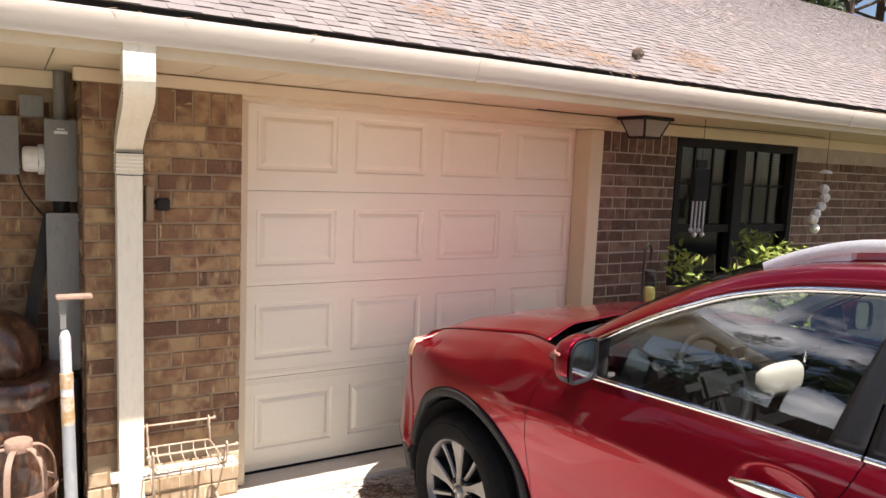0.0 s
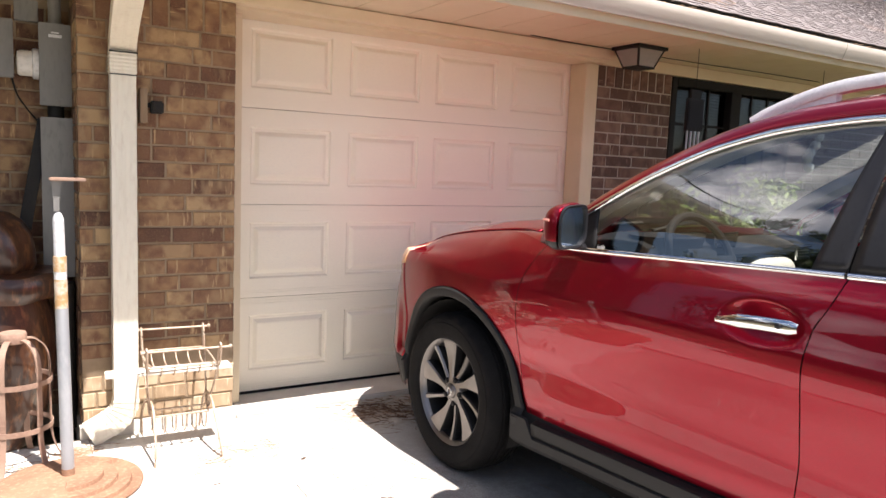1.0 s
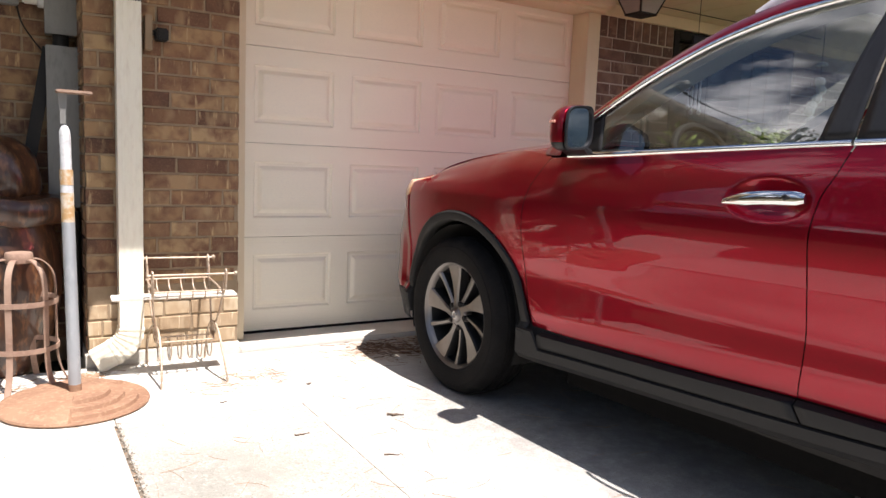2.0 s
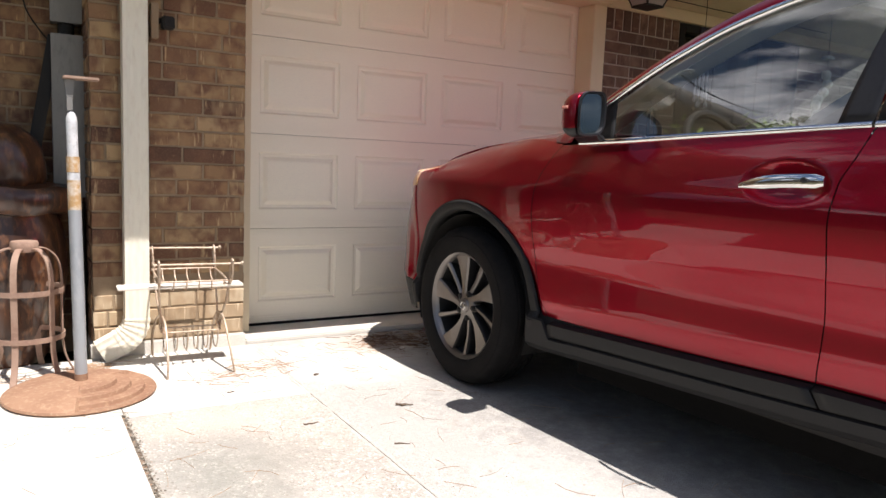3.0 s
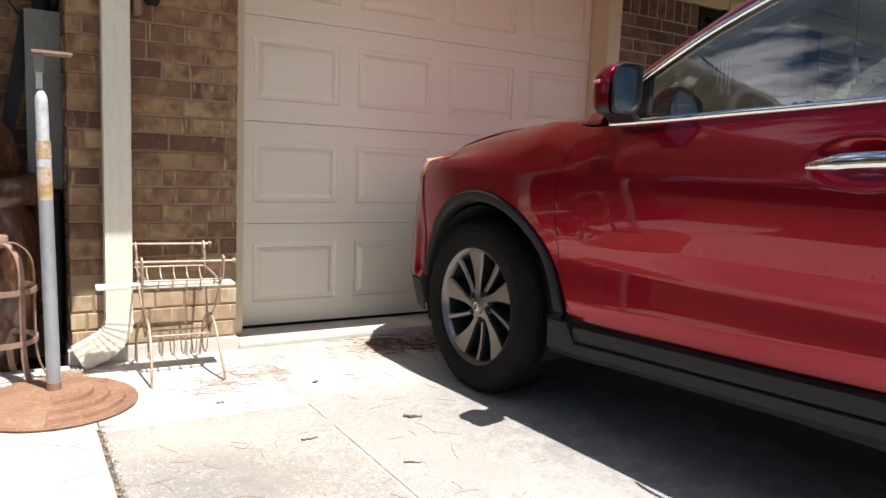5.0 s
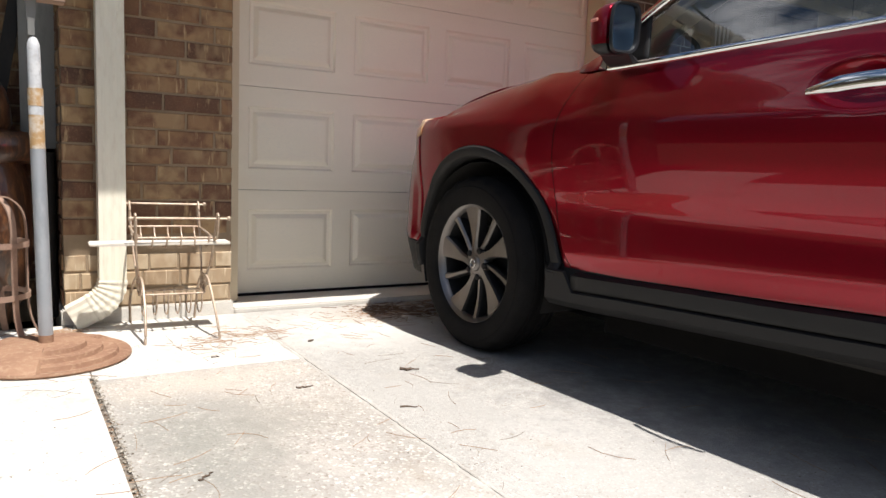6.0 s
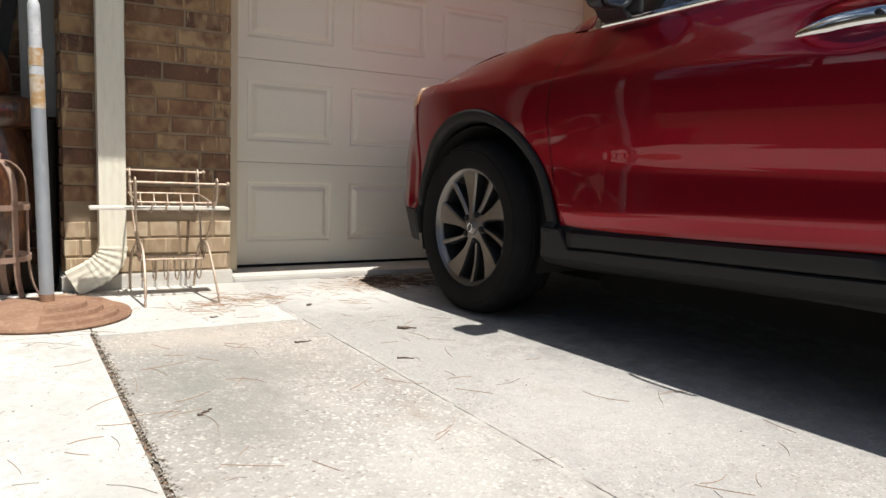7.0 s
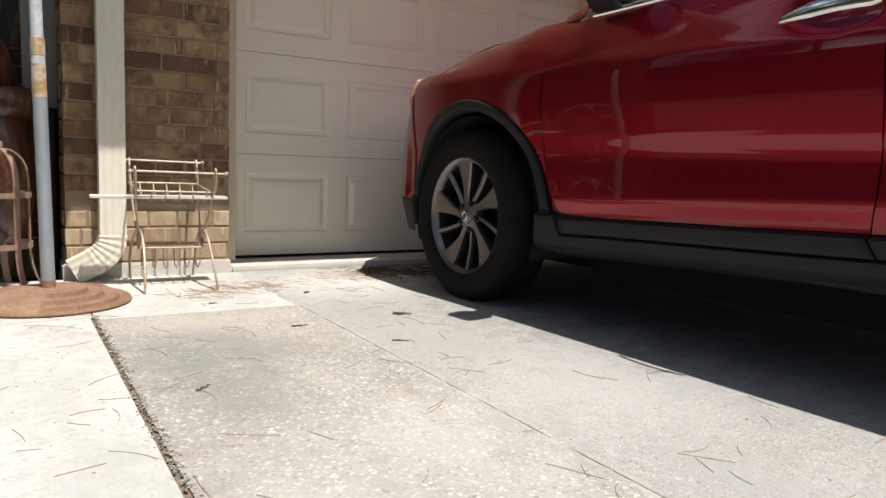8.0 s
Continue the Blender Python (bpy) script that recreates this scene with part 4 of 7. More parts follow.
# ---- meter boxes and conduits ----
def cabinet(name, label, x0, x1, y0, y1, z0, z1, mat_=None):
    t = thing(name, label, "electrical box", ((x0 + x1) / 2, y1, z0))
    w, d, h = x1 - x0, y1 - y0, z1 - z0
    part("casing", boxes((-w / 2, w / 2, -d + 0.012, 0, 0, h), bevel=0.004), mat_ or STEEL_GREY, t)
    part("cover", boxes((-w / 2 - 0.004, w / 2 + 0.004, -d, -d + 0.0115, -0.004, h + 0.004), bevel=0.003), mat_ or STEEL_GREY, t)
    part("cover_panel", boxes((-w / 2 + 0.02, w / 2 - 0.012, -d - 0.004, -d - 0.0003, 0.025, h - 0.03), bevel=0.002), mat_ or STEEL_GREY, t)
    return t, w, d, h


b1, w, d, h = cabinet("breaker_box", "grey metal breaker box with a small label", -0.935, -0.805, 0.07, BACK_Y - 0.002, 1.555, 1.93)
part("label_plate", boxes((-0.028, 0.028, -d - 0.0065, -d - 0.0045, h - 0.062, h - 0.048)), LABEL, b1, "small white label with unreadable writing")
part("label_plate", boxes((-0.016, 0.016, -d - 0.0065, -d - 0.0045, h - 0.043, h - 0.036)), LABEL, b1)
b2, w, d, h = cabinet("disconnect_box", "tall grey metal electrical cabinet", -0.935, -0.785, 0.06, BACK_Y - 0.002, 0.725, 1.492)
for k in range(3):
    part("latch", boxes((w / 2 + 0.0045, w / 2 + 0.010, -d + 0.02, -d + 0.035, 0.10 + 0.26 * k, 0.125 + 0.26 * k), bevel=0.001), BLACK_METAL, b2)
_, w, d, h = cabinet("utility_box", "grey wall-mounted utility box", -1.30, -1.045, 0.11, BACK_Y - 0.002, 1.675, 1.935)
part("junction_lid", boxes((-0.05, 0.05, -0.03, -0.001, 0, 0.10), bevel=0.004), STEEL_GREY, thing("junction_box", "small square grey junction box on brick", "junction box", (-0.985, BACK_Y - 0.002, 1.945)))
cond = thing("conduit", "grey steel conduit running up into the soffit", "conduit", (-0.868, 0.135, 1.934))
for nm, prof in (("pipe", [(0.001, 0.012), (0.028, 0.012), (0.028, 0.231), (0.001, 0.231)]), ("collar", [(0.001, 0), (0.038, 0), (0.038, 0.0115), (0.001, 0.0115)])):
    bm = bmesh.new()
    lathe(bm, prof, 20)
    part(nm, bm, STEEL_GREY, cond, "", True)
nip = thing("conduit", "short black conduit between two electrical boxes", "conduit", (-0.87, 0.13, 1.4965))
bm = bmesh.new()
lathe(bm, [(0.001, 0), (0.036, 0), (0.036, 0.0545), (0.001, 0.0545)], 20)
part("pipe", bm, BLACK_METAL, nip, "", True)
meter = thing("electric_meter", "round glass electric meter with a white ring", "electric meter", (-0.9395, 0.14, 1.745))
bm = bmesh.new()
lathe(bm, [(0.001, 0.0), (0.072, 0.0), (0.072, 0.022), (0.066, 0.026), (0.001, 0.026)], 28, axis="x")
part("ring", bm, WHITE_PAINT, meter, "", True)
bm = bmesh.new()
lathe(bm, [(0.060, 0.0265), (0.060, 0.075), (0.052, 0.088), (0.001, 0.092)], 28, axis="x")
part("glass_dome", bm, SHELL, meter, "pale glass dome", True)
brd = thing("leaning_board", "thin black board leaning against the brick wall", "board", (-1.06, 0.10, 0.70))
bm = boxes((-0.028, 0.028, -0.010, 0.010, 0, 0.80), bevel=0.002)
bmesh.ops.rotate(bm, verts=bm.verts, cent=(0, 0, 0), matrix=Matrix.Rotation(radians(10), 3, "Y"))
part("board", bm, BLACK_METAL, brd)
# near-black tube that fills the dark gap between pier and boxes
post = thing("black_pipe", "near-black tube filling the dark gap beside the brick pier", "pipe", (-0.835, 0.02, GZ))
bm = bmesh.new()
lathe(bm, [(0.001, 0.005), (0.026, 0.005), (0.026, 0.74), (0.001, 0.74)], 16)
part("pipe", bm, BLACK_METAL, post, "", True)
cab = thing("cable", "thin black cable sagging down the brick wall", "cable", (-1.05, BACK_Y - 0.004, 1.68))
bm = bmesh.new()
tube(bm, smooth_line([(0, -0.004, 0), (0.02, -0.006, -0.08), (0.07, -0.006, -0.16), (0.12, -0.006, -0.22)], 6), 0.004, 6)
part("wire", bm, BLACK_METAL, cab)

# ---- porch lamp under the soffit ----
pl2 = thing("porch_lamp", "black lantern ceiling lamp with frosted glass sides", "ceiling lamp", (2.495, -0.372, SZ - 0.001))
part("top_plate", boxes((-0.135, 0.135, -0.125, 0.125, -0.022, -0.0005), bevel=0.004), BLACK_METAL, pl2)


def ring_pts(w, z):
    return [(-w, -w * 0.93, z), (w, -w * 0.93, z), (w, w * 0.93, z), (-w, w * 0.93, z)]


tw, bw, zt, zb = 0.112, 0.072, -0.023, -0.125
for k in range(4):
    a, b = ring_pts(tw, zt)[k], ring_pts(tw, zt)[(k + 1) % 4]
    c, e = ring_pts(bw, zb)[(k + 1) % 4], ring_pts(bw, zb)[k]
    bm = bmesh.new()
    bm.faces.new([bm.verts.new(p) for p in (a, b, c, e)])
    solid(part("glass_side", bm, FROST, pl2), 0.003)
    bm = bmesh.new()
    tube(bm, [a, e], 0.008, 6)
    part("corner_bar", bm, BLACK_METAL, pl2)
part("base_frame", boxes((-0.078, 0.078, -0.073, 0.073, zb - 0.014, zb - 0.001), bevel=0.003), BLACK_METAL, pl2)

scab = thing("cable", "thin dark cable tacked along the soffit", "cable", (1.70, -0.24, SZ - 0.004))
bm = bmesh.new()
tube(bm, smooth_line([(0, 0, 0), (0.35, 0.02, -0.002), (0.75, 0.03, 0), (1.25, -0.02, -0.012), (1.75, 0.015, -0.003), (2.3, 0.01, 0), (3.0, -0.01, -0.006)], 6), 0.003, 5)
part("wire", bm, BLACK_METAL, scab)
# ---- chimes, hook lantern, bush ----
ch = thing("wind_chime", "grey metal wind chime with small spoon pendants", "wind chime", (2.80, -0.60, SZ - 0.001))
bm = bmesh.new()
tube(bm, [(0, 0, 0), (0, 0, -0.26)], 0.002, 5)
part("cord", bm, BLACK_METAL, ch)
part("plate", boxes((-0.080, 0.080, -0.012, 0.012, -0.53, -0.32), bevel=0.006), SCREEN_DARK, ch, "dark framed rectangular plate")
part("plate_inset", boxes((-0.066, 0.066, -0.0155, -0.0125, -0.515, -0.335), bevel=0.001), CABIN, ch)
part("cap_bar", boxes((-0.050, 0.050, -0.008, 0.008, -0.318, -0.262), bevel=0.003), SCREEN_DARK, ch)
for k, dx in enumerate((-0.055, -0.018, 0.02, 0.058)):
    bm = bmesh.new()
    L = 0.17 + 0.03 * (k % 2)
    tube(bm, [(dx, 0, -0.53), (dx, 0, -0.53 - L)], 0.006, 8)
    lathe(bm, [(0.001, -0.020), (0.012, -0.012), (0.016, 0.0), (0.010, 0.014), (0.001, 0.020)], 12, (dx, 0, -0.55 - L))
    part("pendant", bm, GALV, ch, "", True)
sc = thing("shell_chime", "hanging string of white shell balls", "wind chime", (4.19, -0.60, SZ - 0.001))
bm = bmesh.new()
tube(bm, smooth_line([(0, 0, 0), (0, 0, -0.30), (0.0, 0, -0.50), (-0.05, 0, -0.74)], 5), 0.0022, 5)
part("cord", bm, BLACK_METAL, sc)
bm = bmesh.new()
lathe(bm, [(0.046, -0.012), (0.04, 0.004), (0.02, 0.014), (0.001, 0.018)], 20, (0, 0, -0.295))
part("cap", bm, SHELL, sc, "", True)
for dx, dz in ((0.0, -0.425), (0.022, -0.488), (-0.018, -0.555), (-0.075, -0.612), (-0.10, -0.655), (-0.072, -0.722)):
    bm = bmesh.new()
    bmesh.ops.create_uvsphere(bm, u_segments=16, v_segments=10, radius=0.036)
    for vv in bm.verts:
        vv.co *= 1 + 0.05 * math.sin(6 * math.atan2(vv.co.y, vv.co.x))
    bmesh.ops.translate(bm, verts=bm.verts, vec=(dx, 0.0, dz))
    part("shell", bm, SHELL, sc, "", True)
hk = thing("hook_lantern", "black shepherd hook with a glass jar lantern", "garden lantern", (2.34, -0.60, GZ))
bm = bmesh.new()
tube(bm, smooth_line([(0, 0, 0), (0, 0, 0.7), (0, 0, 1.28), (0.004, 0, 1.36), (0.03, 0, 1.395), (0.055, 0, 1.365), (0.055, 0, 1.30)], 6), 0.009, 8)
part("hook", bm, BLACK_METAL, hk, "", True)
bm = bmesh.new()
lathe(bm, [(0.001, 1.00), (0.046, 1.00), (0.050, 1.01), (0.050, 1.16), (0.040, 1.185), (0.040, 1.20)], 24, (0.055, 0, 0), cap=False)
jar = part("jar", bm, GLASS_HOUSE, hk, "clear glass jar", True)
bm = bmesh.new()
lathe(bm, [(0.001, 1.005), (0.043, 1.005), (0.044, 1.09), (0.036, 1.12), (0.001, 1.13)], 20, (0.055, 0, 0))
part("filling", bm, CANDLE, hk, "yellow-green filling", True)
bm = bmesh.new()
lathe(bm, [(0.043, 1.20), (0.045, 1.202), (0.045, 1.225), (0.001, 1.235)], 20, (0.055, 0, 0))
part("lid", bm, BLACK_METAL, hk, "", True)
bm = bmesh.new()
tube(bm, [(0.055, 0, 1.235), (0.055, 0, 1.31)], 0.003, 5)
part("hanger", bm, BLACK_METAL, hk)


def leaves(bm, rnd, centre, radius, count, size, squash=1.0):
    """Small folded leaves strewn through a ball, thinning at its edge."""
    for _ in range(count):
        d = Vector((rnd.gauss(0, 1), rnd.gauss(0, 1), rnd.gauss(0, 1))).normalized() * radius * rnd.random() ** 0.45
        c = Vector(centre) + Vector((d.x, d.y, d.z * squash))
        a = Vector((rnd.gauss(0, 1), rnd.gauss(0, 1), rnd.gauss(0, 0.7))).normalized()
        b = a.cross(Vector((rnd.gauss(0, 1), rnd.gauss(0, 1), rnd.gauss(0, 1)))).normalized()
        s = size * rnd.uniform(0.6, 1.3)
        up = a.cross(b) * s * 0.18
        v = [bm.verts.new(c + a * s), bm.verts.new(c + b * s * 0.42 + up), bm.verts.new(c - a * s), bm.verts.new(c - b * s * 0.42 + up)]
        bm.faces.new((v[0], v[1], v[2]))
        bm.faces.new((v[0], v[2], v[3]))


bush = thing("bush", "bright yellow-green leafy bush under the window", "bush", (3.30, -0.62, GZ - 0.05))
rnd = random.Random(5)
bm = bmesh.new()
for k in range(16):
    a = rnd.uniform(0, 6.28)
    r = rnd.uniform(0.1, 0.42)
    tube(bm, smooth_line([(0.1 * math.cos(a), 0.08 * math.sin(a), 0), (r * 0.6 * math.cos(a), r * 0.4 * math.sin(a), 0.7), (r * math.cos(a), 0.5 * r * math.sin(a), rnd.uniform(1.1, 1.4))], 4), 0.006, 5)
part("stems", bm, BARK, bush)
bm = bmesh.new()
for k in range(46):
    cx, cz = rnd.uniform(-0.42, 0.62), rnd.uniform(0.45, 1.40)
    leaves(bm, rnd, (cx, rnd.uniform(-0.16, 0.20), cz + 0.07 * math.sin(cx * 6)), 0.15, 70, 0.034)
part("foliage", bm, LEAF_BUSH, bush)

# ---- trees round the yard ----
rnd = random.Random(11)


def tree(seed, at, h, spread_):
    rr = random.Random(seed)
    t = thing("tree", "tall dark green yard tree", "tree", at, 0, "yard trees")
    bm = bmesh.new()
    tube_pts = smooth_line([(0, 0, 0), (0.1, 0.05, h * 0.25), (-0.05, 0.1, h * 0.5), (0.1, 0, h * 0.8)], 5)
    rows = []
    for i, p in enumerate(tube_pts):
        r = 0.26 * (1 - 0.8 * i / len(tube_pts))
        rows.append([p + Vector((r * math.cos(a * math.pi / 5), r * math.sin(a * math.pi / 5), 0)) for a in range(10)])
    grid(bm, rows, close=True)
    ends = []
    for k in range(14):
        z0 = h * rr.uniform(0.3, 0.75)
        a = rr.uniform(0, 6.28)
        L = spread_ * rr.uniform(0.5, 1.0)
        e = (L * math.cos(a), L * math.sin(a), z0 + L * rr.uniform(0.2, 0.7))
        tube(bm, smooth_line([(0, 0, z0), (e[0] * 0.5, e[1] * 0.5, z0 + (e[2] - z0) * 0.35), e], 3), 0.05, 5)
        ends.append(e)
    part("trunk", bm, BARK, t)
    bm = bmesh.new()
    for e in ends:
        for _ in range(4):
            c = Vector(e) * rr.uniform(0.6, 1.05)
            c.z = e[2] + rr.uniform(-0.6, 1.0)
            leaves(bm, rr, c, 0.95, 75, 0.17, 0.7)
    part("crown", bm, LEAF_TREE, t)
    return t


t0 = tree(1, (-25.5, 3.5, GZ - 0.09), 8.0, 3.0)
t1 = tree(2, (-24.5, 9.5, GZ - 0.09), 14.0, 3.2)
for k, (x, y, m) in enumerate(((-27.0, 14.5, 0), (-29.5, -4.5, 1), (-26.0, -11.5, 0), (-24.5, -18.5, 1), (-31.0, 8.0, 1), (-25.0, 21.0, 1), (-17.0, 26.0, 0), (-4.0, -21.0, 0), (3.0, -23.0, 1), (10.0, -21.0, 0), (15.0, -14.0, 1), (15.5, 10.5, 0), (19.0, 12.5, 1), (12.0, 13.5, 0), (23.0, 9.5, 1), (5.0, 15.5, 1), (13.0, 10.6, 1), (9.5, 12.6, 1), (16.6, 12.2, 1), (20.5, 9.2, 1))):
    copy_thing((t0, t1)[m], pose(x, y, GZ - 0.09, 0, 0, 47 * k))

# ---- unseen board fence, added to darken reflections and close the yard on the west ----
fence = tagged(new("wall_fence"), "added dark wooden board fence along the unseen yard edge", "fence", "", "structure")
part("rail", boxes((-5.66, -5.62, -14.0, 12.0, 0.30, 0.38), (-5.66, -5.62, -14.0, 12.0, 1.35, 1.43)), FENCE_WOOD, fence)
board_mesh = raw_mesh("fence_board", boxes((-0.012, 0.012, -0.068, 0.068, 0, 1.78), bevel=0.004), FENCE_WOOD)
rnd = random.Random(9)
for k in range(180):
    piece("fence_board", board_mesh, (-5.605, -13.9 + 0.1435 * k, GZ - 0.09 + rnd.uniform(-0.01, 0.01)), fence, (0, 0, rnd.gauss(0, 0.02)))

# ---- service mast and power line over the house ----
mast = thing("service_mast", "grey steel service mast with a bent weatherhead on the roof", "service mast", (-1.62, 0.22, 2.88))
bm = bmesh.new()
tube(bm, smooth_line([(0, 0, 0), (0, 0, 0.62), (0.0, -0.02, 0.74), (-0.04, -0.05, 0.78), (-0.08, -0.06, 0.72)], 5), 0.028, 10)
part("pipe", bm, GALV, mast, "", True)
bm = bmesh.new()
tube(bm, smooth_line([(-0.08, -0.06, 0.72), (-0.14, -0.10, 0.60), (-0.22, -0.10, 0.62), (-0.20, -0.05, 0.74), (-0.12, 0.02, 0.70)], 6), 0.009, 6)
part("drip_loop", bm, BLACK_METAL, mast, "black looped cable", True)
power = thing("power_line", "black twisted power line running from the roof mast to the trees", "power line", (-1.70, 0.24, 3.56))
bm = bmesh.new()
tube(bm, [(-17.6 * u, 9.0 * u, 8.2 * u - 2.2 * u * (1 - u)) for u in [i / 40 for i in range(41)]], 0.014, 6)
part("wire", bm, BLACK_METAL, power, "", True)

# ---- the car: local x to its right, y ahead, z up, front axle over the origin ----
CAR_TURN = 3.0
CAR_AT = (0.60 + 0.92 * math.cos(radians(CAR_TURN)), -1.18 + 0.92 * math.sin(radians(CAR_TURN)), GZ)
car = thing("car", "glossy dark red crossover car parked nose-in at the garage door", "car", CAR_AT, CAR_TURN)


def curve(xs, ys):
    """A smooth curve through points with rising xs."""
    xs, ys = np.array(xs, float), np.array(ys, float)
    h = np.diff(xs)
    d = np.diff(ys) / h
    m = np.zeros(len(xs))
    m[1:-1] = np.where(d[1:] * d[:-1] > 0, 2 * d[1:] * d[:-1] / (d[1:] + d[:-1] + 1e-12), 0)
    m[0], m[-1] = d[0], d[-1]

    def f(x):
        x = min(max(x, xs[0]), xs[-1])
        i = min(int(np.searchsorted(xs, x, side="right")) - 1, len(h) - 1)
        t = (x - xs[i]) / h[i]
        return float((2 * t ** 3 - 3 * t * t + 1) * ys[i] + (t ** 3 - 2 * t * t + t) * h[i] * m[i] + (-2 * t ** 3 + 3 * t * t) * ys[i + 1] + (t ** 3 - t * t) * h[i] * m[i + 1])
    return f


TOPZ = curve([-3.75, -3.4, -3.0, -2.4, -1.69, -1.18, -0.78, -0.52, -0.40, -0.28, 0.03, 0.30, 0.45, 0.60, 0.75, 0.99], [1.28, 1.26, 1.22, 1.165, 1.139, 1.116, 1.097, 1.090, 1.105, 1.115, 1.085, 1.038, 1.002, 0.945, 0.875, 0.78])
ROUND = curve([-0.60, -0.15], [0.0, 1.0])


def half_width(y, z):
    """Half the car's width at a length and a height below the windows."""
    nose = 0.99 - 0.22 * max(0, (z - 0.56) / 0.45) ** 2 - 0.10 * max(0, (0.45 - z) / 0.25)
    u = min(max((y - 0.10) / (nose - 0.10), 0), 1)
    plan = (1 - u ** 3.4) ** (1 / 2.6)
    u = min(max((-2.75 - y) / 1.02, 0), 1)
    plan *= (1 - u ** 3.2) ** (1 / 2.8)
    zt, k = TOPZ(y), ROUND(y)
    rl = RED_LOW(y)
    zl = min(max(0.476 + 0.05 * (-0.83 - y), 0.455), 0.53)
    if zt > 0.97:
        s = curve([0.15, 0.30, rl - 0.007, rl - 0.0025, zl - 0.006, zl + 0.006, 0.60, 0.70, 0.80, 0.893, 0.909, 0.96, zt - 0.075, zt - 0.035, zt],
                  [-0.050, -0.030, -0.018, -0.050, -0.0425, -0.0415, -0.044, -0.0295, -0.0145, -0.0065, -0.0065, -0.016 - 0.008 * k, -0.034 - 0.030 * k, -0.047 - 0.060 * k, -0.062 - 0.115 * k])
    else:
        s = curve([0.15, 0.30, 0.41, 0.50, 0.62, zt - 0.10, zt - 0.05, zt], [-0.050, -0.030, -0.016, -0.028, -0.03, -0.03, -0.06, -0.13])
    bulge = 0.018 * math.exp(-((y + 0.03) / 0.42) ** 2) * math.exp(-((z - 0.72) / 0.26) ** 2)
    dish = 0.0
    e = ((y + 1.475) / 0.128) ** 2 + ((z - 0.982) / 0.064) ** 2
    if e < 1:
        dish = 0.024 * (1 - e) ** 1.1
    return max(0.0, (0.897 + s(z)) * plan + bulge * plan - dish)


def skin(y_front, y_rear, z_low, z_high, nu, nv, off=0.0, side=-1):
    """A sheet of body skin between two edges and two heights."""
    bm = bmesh.new()
    rows = []
    for j in range(nv + 1):
        row = []
        for i in range(nu + 1):
            u, v, z = i / nu, j / nv, 0.7
            for _ in range(7):
                y = y_front(z) + (y_rear(z) - y_front(z)) * u
                z = z_low(y) + (z_high(y) - z_low(y)) * v
            row.append((side * (half_width(y, z) + off), y, z))
        rows.append(row)
    grid(bm, rows, flip=side > 0)
    return bm


def fixed(v):
    return lambda _: v


ARCH_Y, ARCH_Z, ARCH_R, ARCH_IN = 0.002, 0.36, 0.474, 0.434
REAR_Y = -2.706


def arch_low(base):
    def f(y):
        d = abs(y - ARCH_Y)
        e = abs(y - REAR_Y)
        if d < ARCH_R:
            return max(base(y), ARCH_Z + math.sqrt(ARCH_R ** 2 - d * d))
        if e < ARCH_R:
            return max(base(y), ARCH_Z + math.sqrt(ARCH_R ** 2 - e * e))
        return base(y)
    return f


RED_LOW = curve([-3.7, -1.64, -1.28, -0.93, -0.55, 0.9], [0.46, 0.442, 0.428, 0.416, 0.404, 0.42])
CUT_F = curve([0.30, 0.403, 0.494, 0.627, 0.787, 0.95, 1.085, 1.14], [-0.56, -0.526, -0.476, -0.446, -0.437, -0.462, -0.519, -0.55])
CUT_R = curve([0.30, 0.458, 0.537, 0.755, 0.876, 0.983, 1.062, 1.143], [-1.60, -1.602, -1.610, -1.613, -1.610, -1.621, -1.656, -1.684])
CUT_Q = curve([0.30, 0.50, 0.70, 0.85, 1.0, 1.16], [-2.20, -2.22, -2.36, -2.55, -2.66, -2.70])
HALF = 0.0018


def both(name, make, material, parent, label="", thick=0.0025):
    """A part on each flank."""
    made = []
    for side in (-1, 1):
        ob = part(name, make(side), material, parent, label, True)
        if thick:
            solid(ob, thick)
        made.append(ob)
    return made


both("front_fender", lambda s: skin(fixed(0.462), lambda z: CUT_F(z) + HALF, arch_low(RED_LOW), TOPZ, 60, 34, 0, s), CAR_RED, car, "", 0)
front_doors = both("front_door", lambda s: skin(lambda z: CUT_F(z) - HALF, lambda z: CUT_R(z) + HALF, RED_LOW, lambda y: TOPZ(y) - 0.004, 130, 84, 0, s), CAR_RED, car, "", 0)
rear_doors = both("rear_door", lambda s: skin(lambda z: CUT_R(z) - HALF, lambda z: CUT_Q(z) + HALF, arch_low(RED_LOW), lambda y: TOPZ(y) - 0.004, 50, 34, 0, s), CAR_RED, car, "", 0)
both("rear_fender", lambda s: skin(lambda z: CUT_Q(z) - HALF, fixed(-3.765), arch_low(RED_LOW), lambda y: TOPZ(y) - 0.004, 60, 30, 0, s), CAR_RED, car, "", 0)
both("inner_shell", lambda s: skin(fixed(-0.40), fixed(-3.2), fixed(0.86), lambda y: TOPZ(y) - 0.02, 40, 6, -0.022, s), DARK, car, "dark inner shell behind the door gaps", 0)
both("inner_shell", lambda s: skin(fixed(-0.40), fixed(-2.25), fixed(0.30), fixed(0.86), 30, 12, -0.022, s), DARK, car, "dark inner shell behind the door gaps", 0)


